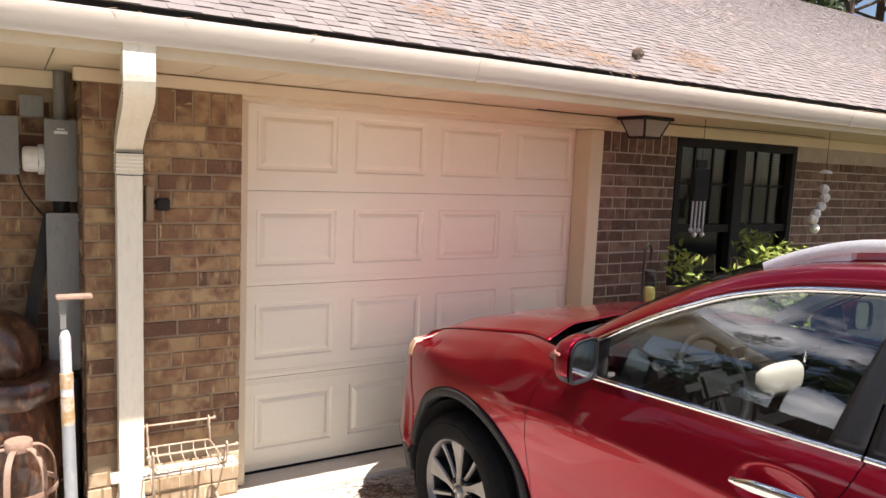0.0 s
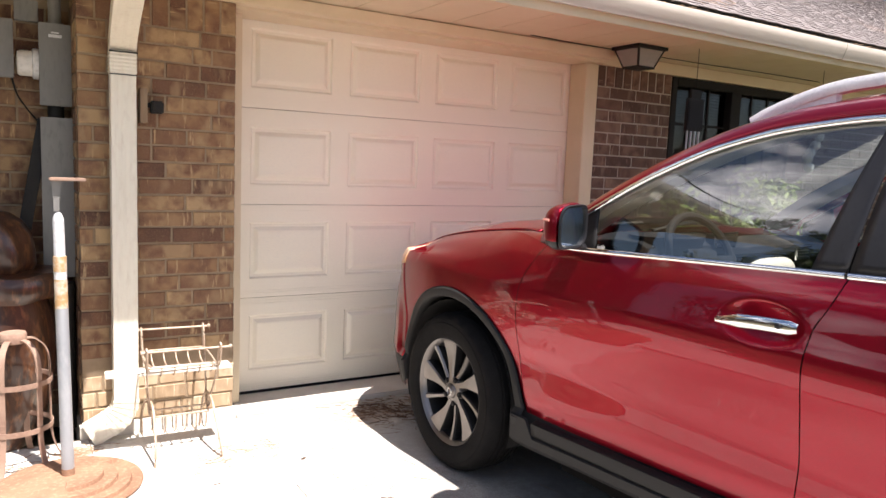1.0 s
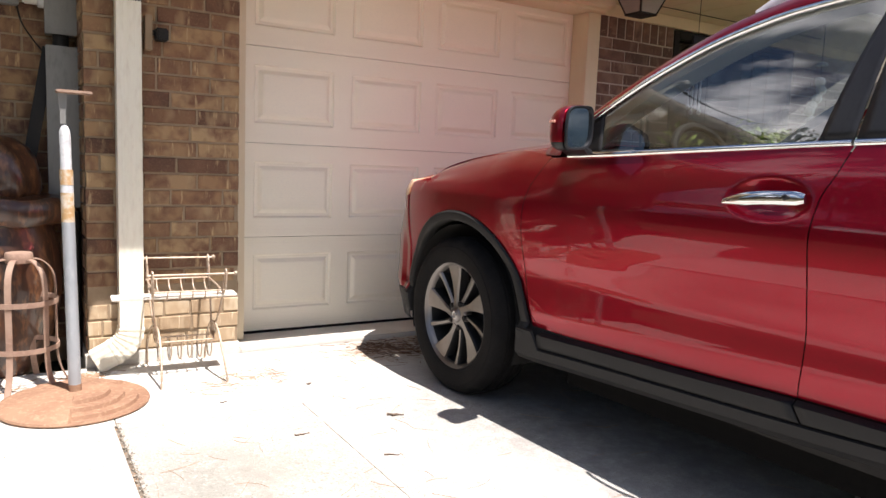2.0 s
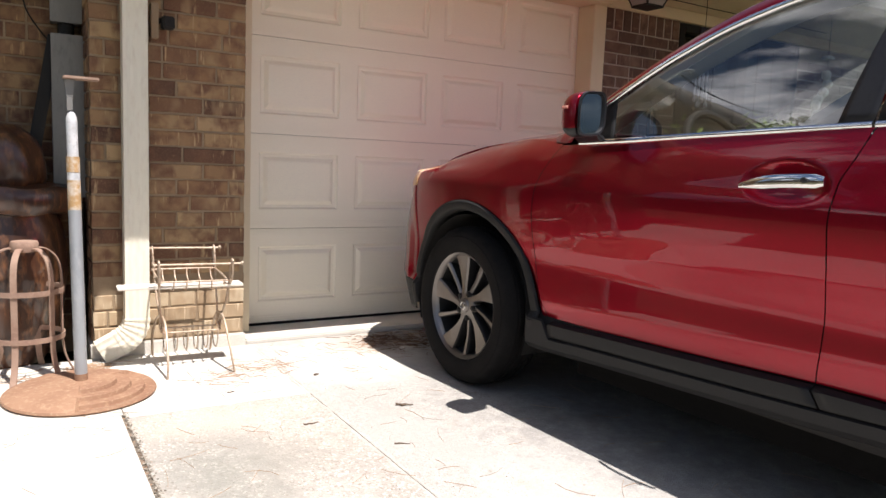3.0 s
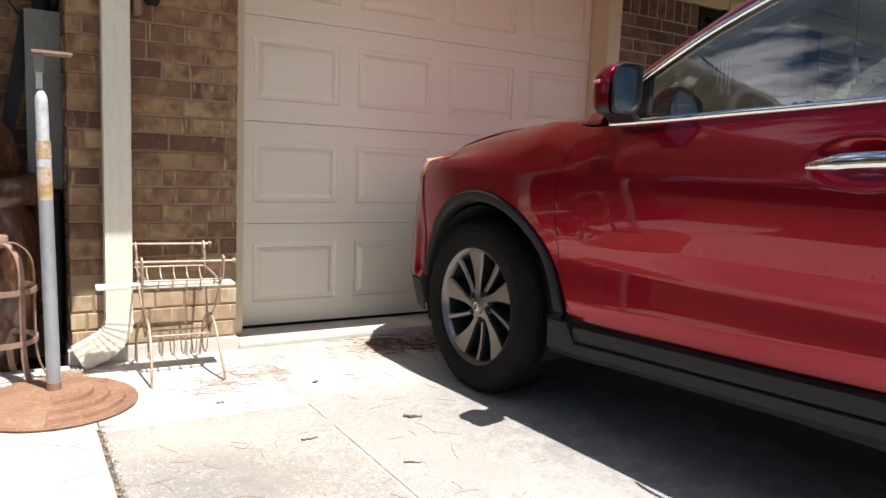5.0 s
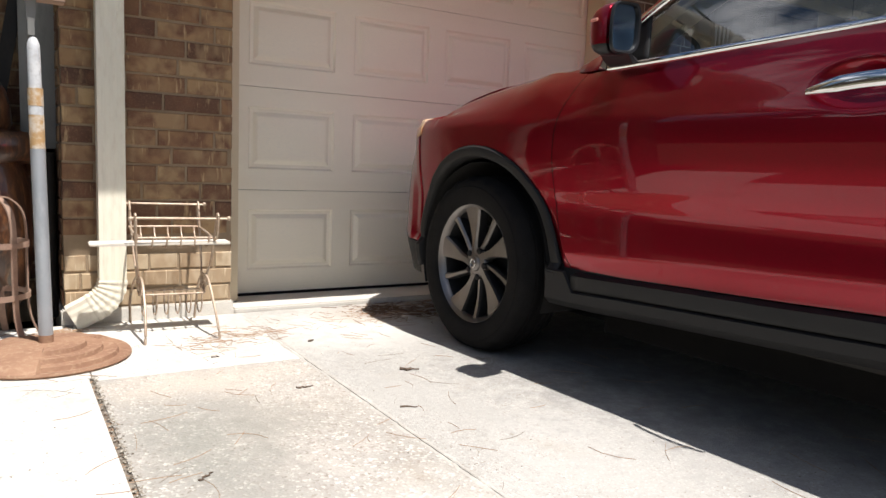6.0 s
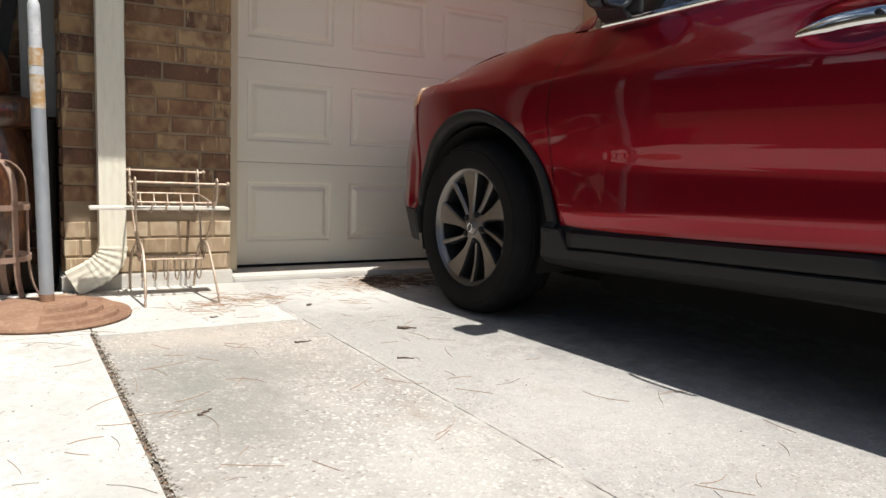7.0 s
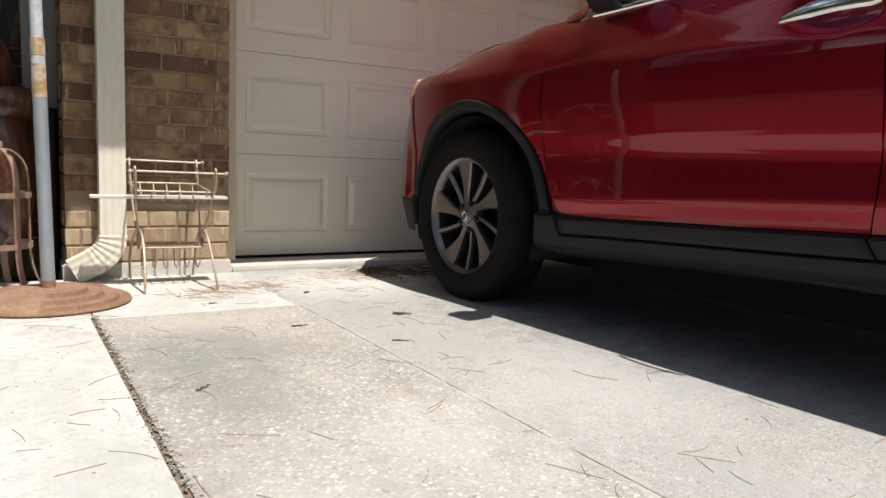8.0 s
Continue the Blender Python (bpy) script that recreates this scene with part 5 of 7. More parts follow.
def nose_skin(z0, z1, side, off=0.0):
    bm = bmesh.new()
    rows = []
    for j in range(17):
        row = []
        for i in range(37):
            z = z0 + (z1 - z0) * j / 16
            for _ in range(4):
                nose = 0.99 - 0.22 * max(0, (z - 0.56) / 0.45) ** 2 - 0.10 * max(0, (0.45 - z) / 0.25)
                y = 0.465 + (nose - 0.465) * math.sin(math.pi / 2 * i / 36)
                z = z0 + (min(z1, TOPZ(y)) - z0) * j / 16
            row.append((side * (half_width(y, z) + off * (i < 36)), y, z))
        rows.append(row)
    grid(bm, rows, flip=side > 0)
    return bm


both("bumper", lambda s: nose_skin(0.402, 1.2, s), CAR_RED, car)
both("bumper_apron", lambda s: nose_skin(0.25, 0.398, s, -0.004), CLADDING, car, "black plastic bumper apron")


def patch(y0, y1, z0, z1, side, off):
    return skin(fixed(y1), fixed(y0), fixed(z0), fixed(z1), 16, 8, off, side)


both("headlight", lambda s: skin(fixed(0.66), fixed(0.455), lambda y: 0.885 - 0.12 * (y - 0.47), lambda y: TOPZ(y) - 0.012, 16, 8, 0.006, s), AMBER, car, "clear headlight with an amber corner", 0.004)
bm = bmesh.new()
for k in range(5):
    z = 0.50 + 0.05 * k
    box(bm, -0.42, 0.42, 0.955 - 0.004 * k, 0.97 - 0.004 * k, z, z + 0.018)
part("grille", bm, GLOSS_BLACK, car, "black slatted grille")
part("number_plate", boxes((-0.15, 0.15, 0.972, 0.980, 0.36, 0.46), bevel=0.003), LABEL, car)

# wheel arch flares, running down into the sill cladding
for wy, name in ((ARCH_Y, "front"), (REAR_Y, "rear")):
    def flare(side, wy=wy):
        bm = bmesh.new()
        rows = []
        for i in range(49):
            a = radians(-9 + 198 * i / 48)
            row = []
            for r, off in ((ARCH_R + 0.004, 0.002), (ARCH_R - 0.004, 0.010), (ARCH_R - 0.020, 0.012), (ARCH_IN + 0.006, 0.007), (ARCH_IN, -0.004), (ARCH_IN, -0.07)):
                sweep_back = 0.026 * max(0.0, 1 - max(0.0, math.degrees(a) + 9) / 34) ** 1.3
                y = wy - (r + sweep_back * (r > ARCH_R - 0.01)) * math.cos(a)
                z = ARCH_Z + r * math.sin(a)
                row.append((side * (half_width(y, max(z, 0.27)) + off), y, z))
            rows.append(row)
        grid(bm, rows, flip=side > 0)
        return bm
    both("wheel_arch_flare", flare, CLADDING, car, "matt black plastic wheel arch flare")

    def liner(side, wy=wy):
        bm = bmesh.new()
        rows = []
        for i in range(33):
            a = radians(-20 + 220 * i / 32)
            rows.append([(side * x, wy - 0.415 * math.cos(a), ARCH_Z + 0.415 * math.sin(a)) for x in (0.86, 0.75, 0.62, 0.5)])
        vs = grid(bm, rows, flip=side > 0)
        bm.faces.new([r[-1] for r in vs])
        return bm
    both("wheel_well", liner, DARK, car, "dark wheel well", 0)

SILL_LOW = curve([-2.3, -1.68, -0.78, -0.50, -0.40], [0.365, 0.325, 0.288, 0.276, 0.276])
both("door_cladding", lambda s: skin(lambda z: -0.565, lambda z: -1.600 - 0.6 * (0.44 - z), lambda y: SILL_LOW(y) + 0.062, lambda y: RED_LOW(y) - 0.003, 30, 6, 0.010, s), CLADDING, car, "matt black door cladding")
both("rear_door_cladding", lambda s: skin(lambda z: -1.608 - 0.6 * (0.44 - z), fixed(-2.215), lambda y: SILL_LOW(y) + 0.062, lambda y: RED_LOW(y) - 0.003, 16, 6, 0.010, s), CLADDING, car, "matt black door cladding")


def sill(side):
    bm = bmesh.new()
    rows = []
    for i in range(41):
        y = -0.440 - 1.805 * i / 40
        z0 = SILL_LOW(y)
        top = z0 + 0.058 if y < -0.560 else RED_LOW(y) - 0.002
        w = half_width(y, 0.36)
        rows.append([(side * (w + 0.004), y, top), (side * (w + 0.014), y, top - 0.006), (side * (w + 0.012), y, z0 + 0.02), (side * (w - 0.012), y, z0 - 0.004), (side * (w - 0.12), y, z0 - 0.03), (side * (w - 0.30), y, z0 - 0.035)])
    grid(bm, rows, flip=side > 0)
    return bm


both("sill", sill, CLADDING, car, "matt black sill", 0)
for quad in ((-0.60, 0.60, -3.55, 0.80, 0.185, 0.42), (-0.49, 0.49, -0.6, 0.70, 0.4205, 0.92), (-0.74, 0.74, -2.2, -0.60, 0.1855, 0.4195), (-0.49, 0.49, -3.5, -2.2, 0.4205, 0.90)):
    part("underbody", boxes(quad), UNDER, car, "dark underbody")

# hood; behind its edge lies the black cowl, and red corner panels run on into the pillars
def hood_edge(y):
    u = min(max((0.10 - y) / 0.32, 0), 1)
    return (half_width(y, TOPZ(y)) - 0.004) * (1 - 0.10 * u * u * (3 - 2 * u))


bm = bmesh.new()
rows = []
for i in range(49):
    row = []
    for j in range(41):
        t = -1 + 2 * j / 40
        a = abs(t)
        y = 0.80 - (1.01 + 0.11 * t * t) * i / 48
        ridge = 0.016 * math.exp(-((a - 0.72) / 0.16) ** 2) * min(1, max(0, (0.66 - y) / 0.3))
        row.append((hood_edge(y) * t, y, TOPZ(y) + 0.050 * (1 - a ** 2.4) * min(1, max(0, (0.82 - y) / 0.35)) + ridge + 0.003))
    rows.append(row)
grid(bm, rows)
solid(part("hood", bm, CAR_RED_DUSTY, car, "", True), 0.003)


def corner_panel(side):
    bm = bmesh.new()
    rows = []
    for i in range(25):
        y = 0.12 - 0.58 * i / 24
        xo, zo = half_width(y, TOPZ(y)) - 0.001, TOPZ(y)
        v = min(max((-0.24 - y) / 0.22, 0), 1)
        xi = (hood_edge(max(y, -0.27)) + 0.004) * (1 - v) + 0.733 * v
        zi = (TOPZ(y) + 0.002) * (1 - v) + 1.128 * v
        rows.append([(side * (xo + (xi - xo) * t), y, zo + (zi - zo) * t + 0.008 * math.sin(math.pi * t) * v) for t in (0, 0.33, 0.67, 1)] + [(side * (xi - 0.004), y, zi - 0.03)])
    grid(bm, rows, flip=side > 0)
    return bm


both("corner_panel", corner_panel, CAR_RED, car, "", 0)
part("cowl", boxes((-0.66, 0.66, -0.48, -0.10, 1.03, 1.072), bevel=0.01), CLADDING, car, "black cowl below the windscreen")
for x0 in (-0.42, 0.16):
    bm = bmesh.new()
    tube(bm, smooth_line([(x0, -0.22, 1.10), (x0 + 0.22, -0.235, 1.135), (x0 + 0.44, -0.27, 1.145)], 4), 0.009, 6)
    part("wiper", bm, BLACK_METAL, car)

# greenhouse
WIN_UP = curve([-3.15, -2.7, -2.2, -1.69, -1.44, -1.22, -1.0, -0.78, -0.60], [1.40, 1.50, 1.548, 1.552, 1.530, 1.478, 1.385, 1.262, 1.150])


def green(z):
    t = (z - 1.10) / 0.45
    return 0.834 - 0.130 * t - 0.012 * t * t + 0.016 * math.sin(math.pi * min(max(t, 0), 1))


def window_sheet(y_front, y_rear, nu, nv, side, off=-0.006):
    """A sheet of the glasshouse between belt and roof; edges are functions of the height share."""
    bm = bmesh.new()
    rows = []
    for j in range(nv + 1):
        v = j / nv
        row = []
        for i in range(nu + 1):
            y = y_front(v) + (y_rear(v) - y_front(v)) * i / nu
            zb, zt = TOPZ(y) + 0.004, WIN_UP(y) - 0.004
            z = zb + (zt - zb) * v
            row.append((side * (green(z) + off), y, z))
        rows.append(row)
    grid(bm, rows, flip=side > 0)
    return bm


for k, side in enumerate((-1, 1)):
    g = part("window", window_sheet(lambda v: -0.793 + 0.020 * v, lambda v: -1.570 - 0.105 * v, 28, 12, side), GLASS_CAR, front_doors[k], "clear side glass", True)
    g.visible_shadow = False
    solid(part("mirror_sail", window_sheet(fixed(-0.615), lambda v: -0.790 + 0.020 * v, 8, 6, side, -0.002), CLADDING, front_doors[k], "", True), 0.004)
    solid(part("window_pillar", window_sheet(lambda v: -1.573 - 0.105 * v, lambda v: -1.668 - 0.052 * v, 4, 12, side, 0.0), GLOSS_BLACK, front_doors[k], "black window pillar", True), 0.004)
    solid(part("window_pillar", window_sheet(lambda v: -1.675 - 0.052 * v, lambda v: -1.80 - 0.02 * v, 4, 12, side, 0.0), GLOSS_BLACK, rear_doors[k], "black window pillar", True), 0.004)
    g = part("window", window_sheet(lambda v: -1.803 - 0.02 * v, fixed(-2.62), 20, 12, side), GLASS_DARK, rear_doors[k], "tinted side glass", True)
    solid(part("quarter_panel", window_sheet(fixed(-2.64), fixed(-3.15), 12, 12, side, 0.0), GLOSS_BLACK, car, "dark rear quarter", True), 0.004)

# roof side rails from the hood's corner over the windows to the tail
ROOF_EDGE = [(-0.46, 0.735, 1.128), (-0.58, 0.705, 1.212), (-0.78, 0.672, 1.345), (-1.0, 0.645, 1.462), (-1.22, 0.622, 1.552), (-1.44, 0.605, 1.604), (-1.69, 0.595, 1.628), (-2.2, 0.590, 1.634), (-2.7, 0.580, 1.600), (-3.15, 0.560, 1.53)]
edge_x = curve([-e[0] for e in ROOF_EDGE], [e[1] for e in ROOF_EDGE])
edge_z = curve([-e[0] for e in ROOF_EDGE], [e[2] for e in ROOF_EDGE])


def roof_rail(side):
    bm = bmesh.new()
    rows = []
    for i in range(71):
        y = -0.46 - 2.69 * i / 70
        zl = max(WIN_UP(y), TOPZ(y)) + 0.010 if y < -0.60 else TOPZ(y) + 0.004
        xl = green(zl) + 0.003 if y < -0.60 else half_width(y, TOPZ(y)) - 0.002 + 0.0 * y
        xh, zh = edge_x(-y), edge_z(-y)
        row = []
        for t in (0.0, 0.2, 0.4, 0.6, 0.8, 1.0):
            b = 0.020 * math.sin(math.pi * t)
            row.append((side * (xl + (xh - xl) * t + b * 0.7), y, zl + (zh - zl) * t + b * 0.55))
        rows.append(row)
    grid(bm, rows, flip=side > 0)
    return bm


both("roof_pillar", roof_rail, CAR_RED, car, "", 0.003)
bm = bmesh.new()
rows = []
for i in range(41):
    y = -1.36 - 1.80 * i / 40
    xe, ze = edge_x(-y) - 0.004, edge_z(-y)
    front = 0.06 * max(0, 1 - i / 6)
    rows.append([(xe * t, y + front * (1 - t * t), ze + 0.058 * (1 - abs(t) ** 2.2)) for t in [-1 + 2 * j / 30 for j in range(31)]])
grid(bm, rows)
solid(part("roof", bm, CAR_RED_DUSTY, car, "", True), 0.003)
bm = bmesh.new()
rows = []
for i in range(25):
    u = i / 24
    y = -0.475 - 0.88 * u
    xe, ze = edge_x(-y) - 0.006, edge_z(-y) - 0.004
    rows.append([(xe * t, y + (0.24 - 0.17 * u) * (1 - abs(t) ** 2.2), ze + (0.0 + 0.055 * u) * (1 - t * t)) for t in [-1 + 2 * j / 30 for j in range(31)]])
grid(bm, rows, flip=True)
ws = part("windscreen", bm, GLASS_SCREEN, car, "clear windscreen", True)
ws.visible_shadow = False
bm = bmesh.new()
rows = []
for i in range(13):
    u = i / 12
    rows.append([(x * (0.56 + 0.24 * u), -3.17 - 0.46 * u - 0.06 * (1 - x * x), 1.545 - 0.36 * u) for x in [-1 + 2 * j / 16 for j in range(17)]])
grid(bm, rows, flip=True)
part("rear_window", bm, GLASS_DARK, car, "tinted rear window", True)
bm = bmesh.new()
rows = []
for i in range(17):
    z = 1.20 - 0.95 * i / 16
    rows.append([(x * 0.80, -3.66 - 0.10 * (1 - x * x) - 0.04 * math.sin(math.pi * i / 16), z) for x in [-1 + 2 * j / 16 for j in range(17)]])
grid(bm, rows)
solid(part("tailgate", bm, CAR_RED, car, "", True), 0.003, 1)

# silver roof rails
for side in (-1, 1):
    bm = bmesh.new()
    pts = []
    for i in range(41):
        u = i / 40
        y = -1.215 - 1.85 * u
        lift = 0.042 * min(1, (u / 0.14)) ** 0.7 * min(1, ((1 - u) / 0.14)) ** 0.7
        pts.append((side * (edge_x(-y) - 0.028), y, edge_z(-y) + 0.010 + lift))
    sweep(bm, pts, [(-0.020, -0.022), (0.020, -0.022), (0.024, -0.006), (0.016, 0.014), (-0.016, 0.014), (-0.024, -0.006)])
    part("roof_rail", bm, RAIL, car, "silver roof rail", True)
    for ya, yb in ((-1.225, -1.47), (-2.05, -2.15), (-2.82, -3.05)):
        bm = bmesh.new()
        rows = []
        for i in range(11):
            y = ya + (yb - ya) * i / 10
            u = min(max((-1.215 - y) / 1.85, 0), 1)
            lift = 0.042 * min(1, (u / 0.14)) ** 0.7 * min(1, ((1 - u) / 0.14)) ** 0.7
            x, z0 = edge_x(-y) - 0.028, edge_z(-y)
            rows.append([(side * (x + 0.016), y, z0 - 0.006), (side * (x + 0.015), y, z0 + lift), (side * (x - 0.015), y, z0 + lift), (side * (x - 0.016), y, z0 - 0.006)])
        vs = grid(bm, rows, close=True)
        bm.faces.new(vs[0])
        bm.faces.new(vs[-1])
        bmesh.ops.recalc_face_normals(bm, faces=bm.faces)
        part("rail_foot", bm, RAIL, car, "", True)

# chrome lines round the side windows
for side in (-1, 1):
    bm = bmesh.new()
    sec_ = [(0.007 * math.cos(q * math.pi / 5), 0.0090 * math.sin(q * math.pi / 5)) for q in range(10)]
    sweep(bm, [(side * (green(TOPZ(y)) + 0.006), y, TOPZ(y) + 0.003) for y in np.linspace(-0.635, -1.670, 40)], sec_ if side < 0 else [(-a, b) for a, b in sec_][::-1])
    part("belt_trim", bm, CHROME, front_doors[0 if side < 0 else 1], "chrome belt strip", True)
    bm = bmesh.new()
    sweep(bm, [(side * (green(TOPZ(y)) + 0.006), y, TOPZ(y) + 0.003) for y in np.linspace(-1.678, -2.75, 40)], sec_ if side < 0 else [(-a, b) for a, b in sec_][::-1])
    part("belt_trim", bm, CHROME, rear_doors[0 if side < 0 else 1], "chrome belt strip", True)
    bm = bmesh.new()
    sweep(bm, [(side * (green(WIN_UP(y)) + 0.008), y, WIN_UP(y) + 0.002) for y in np.linspace(-0.62, -2.95, 110)], sec_ if side < 0 else [(-a, b) for a, b in sec_][::-1])
    part("window_trim", bm, CHROME, car, "chrome window strip", True)

# door handle
for k, side in enumerate((-1, 1)):
    for doors, shift in ((front_doors, 0.0), (rear_doors, -1.02)):
        if shift:
            hy0, hy1, zz = -2.36, -2.58, 1.03
        else:
            hy0, hy1, zz = -1.348, -1.594, 0.969
        bm = bmesh.new()
        rows = []
        for i in range(25):
            u = i / 24
            y = hy0 + (hy1 - hy0) * u
            z = zz + 0.022 * u + 0.006 * math.sin(math.pi * u)
            out = 0.888 + 0.022 * math.sin(math.pi * min(1, max(0, u * 0.96 + 0.02))) ** 0.45
            hh = 0.009 + 0.010 * min(1, u * 3) * min(1, (1 - u) * 9 + 0.35)
            rows.append([(side * (out + 0.007 * math.cos(a)), y, z + hh * math.sin(a)) for a in [2 * math.pi * q / 12 for q in range(12)]])
        vs = grid(bm, rows, flip=side > 0, close=True)
        bm.faces.new(vs[0])
        bm.faces.new(vs[-1])
        bmesh.ops.recalc_face_normals(bm, faces=bm.faces)
        grip = part("handle", bm, CHROME, doors[k], "chrome door handle", True)
        if not shift:
            bm = bmesh.new()
            bmesh.ops.create_uvsphere(bm, u_segments=14, v_segments=8, radius=1)
            for vv in bm.verts:
                vv.co = Vector((side * 0.9165 + 0.0035 * vv.co.x, -1.550 + 0.010 * vv.co.y, 0.9925 + 0.0085 * vv.co.z))
            part("key_cap", bm, GLOSS_BLACK, grip, "small dark lock cap", True)

# door mirrors
for k, side in enumerate((-1, 1)):
    bm = bmesh.new()
    bmesh.ops.create_uvsphere(bm, u_segments=32, v_segments=20, radius=1)

    def shape(co):
        f = lambda v, p: math.copysign(abs(v) ** p, v)
        x, y, z = f(co.x, 0.62), f(co.y, 0.75), f(co.z, 0.62)
        y = max(y, -0.42)
        taper = 1 - 0.12 * max(0, y)
        return Vector((x * 0.074 * taper, y * 0.062, z * 0.080 * taper + 0.012 * x * -side))
    for vv in bm.verts:
        vv.co = shape(vv.co)
    up = bm
    lo = bm.copy()
    bmesh.ops.bisect_plane(up, geom=up.verts[:] + up.edges[:] + up.faces[:], plane_co=(0, 0, -0.052), plane_no=(0, 0, 1), clear_inner=True)
    bmesh.ops.bisect_plane(lo, geom=lo.verts[:] + lo.edges[:] + lo.faces[:], plane_co=(0, 0, -0.053), plane_no=(0, 0, 1), clear_outer=True)
    MX, MY, MZ = side * 0.957, -0.756, 1.188
    for b_ in (up, lo):
        bmesh.ops.rotate(b_, verts=b_.verts, cent=(0, 0, 0), matrix=Matrix.Rotation(radians(-side * 6), 3, "Z"))
        bmesh.ops.translate(b_, verts=b_.verts, vec=(MX, MY, MZ))
    sh = part("mirror_housing", up, CAR_RED, car, "red mirror housing with a black glass frame", True)
    part("mirror_foot", lo, GLOSS_BLACK, sh, "", True)
    bm = bmesh.new()
    rows = []
    for r in (1.0, 0.0):
        row = []
        for q in range(32):
            a = 2 * math.pi * q / 32
            c, s = math.cos(a), math.sin(a)
            row.append((math.copysign(abs(c) ** 0.5, c) * 0.0665 * r, 0, math.copysign(abs(s) ** 0.5, s) * 0.070 * r + 0.012 * c * r * -side))
        rows.append(row)
    rim_rows = [[(x * 1.10, y - 0.002, z * 1.10) for x, y, z in rows[0]], [(x * 1.07, y - 0.010, z * 1.07) for x, y, z in rows[0]], [(x * 0.97, y - 0.008, z * 0.97) for x, y, z in rows[0]], [(x * 0.96, y + 0.004, z * 0.96) for x, y, z in rows[0]]]
    bf = bmesh.new()
    grid(bf, rim_rows, close=True)
    face = bmesh.new()
    face.faces.new([face.verts.new(p) for p in rows[0]])
    for b_ in (bf, face):
        bmesh.ops.rotate(b_, verts=b_.verts, cent=(0, 0, 0), matrix=Matrix.Rotation(radians(-side * 6), 3, "Z"))
        bmesh.ops.translate(b_, verts=b_.verts, vec=(MX, MY - 0.040, MZ))
        bmesh.ops.recalc_face_normals(b_, faces=b_.faces)
    part("mirror_frame", bf, GLOSS_BLACK, sh, "", True)
    part("mirror_glass", face, MIRROR_GLASS, sh, "mirror glass")
    bm = bmesh.new()
    sweep(bm, smooth_line([(side * 0.84, -0.70, 1.105), (side * 0.88, -0.715, 1.112), (side * 0.93, -0.735, 1.135)], 5), [(-0.045, -0.012), (0.045, -0.012), (0.050, 0.0), (0.040, 0.014), (-0.040, 0.014), (-0.050, 0.0)])
    part("mirror_arm", bm, GLOSS_BLACK, sh, "", True)
    bm = bmesh.new()
    tube(bm, [(MX + side * 0.0715, MY + 0.0, MZ + 0.02), (MX + side * 0.065, MY + 0.032, MZ + 0.02), (MX + side * 0.044, MY + 0.050, MZ + 0.022)], 0.006, 6)
    part("turn_signal", bm, RED_LENS, sh, "slim turn signal lens")

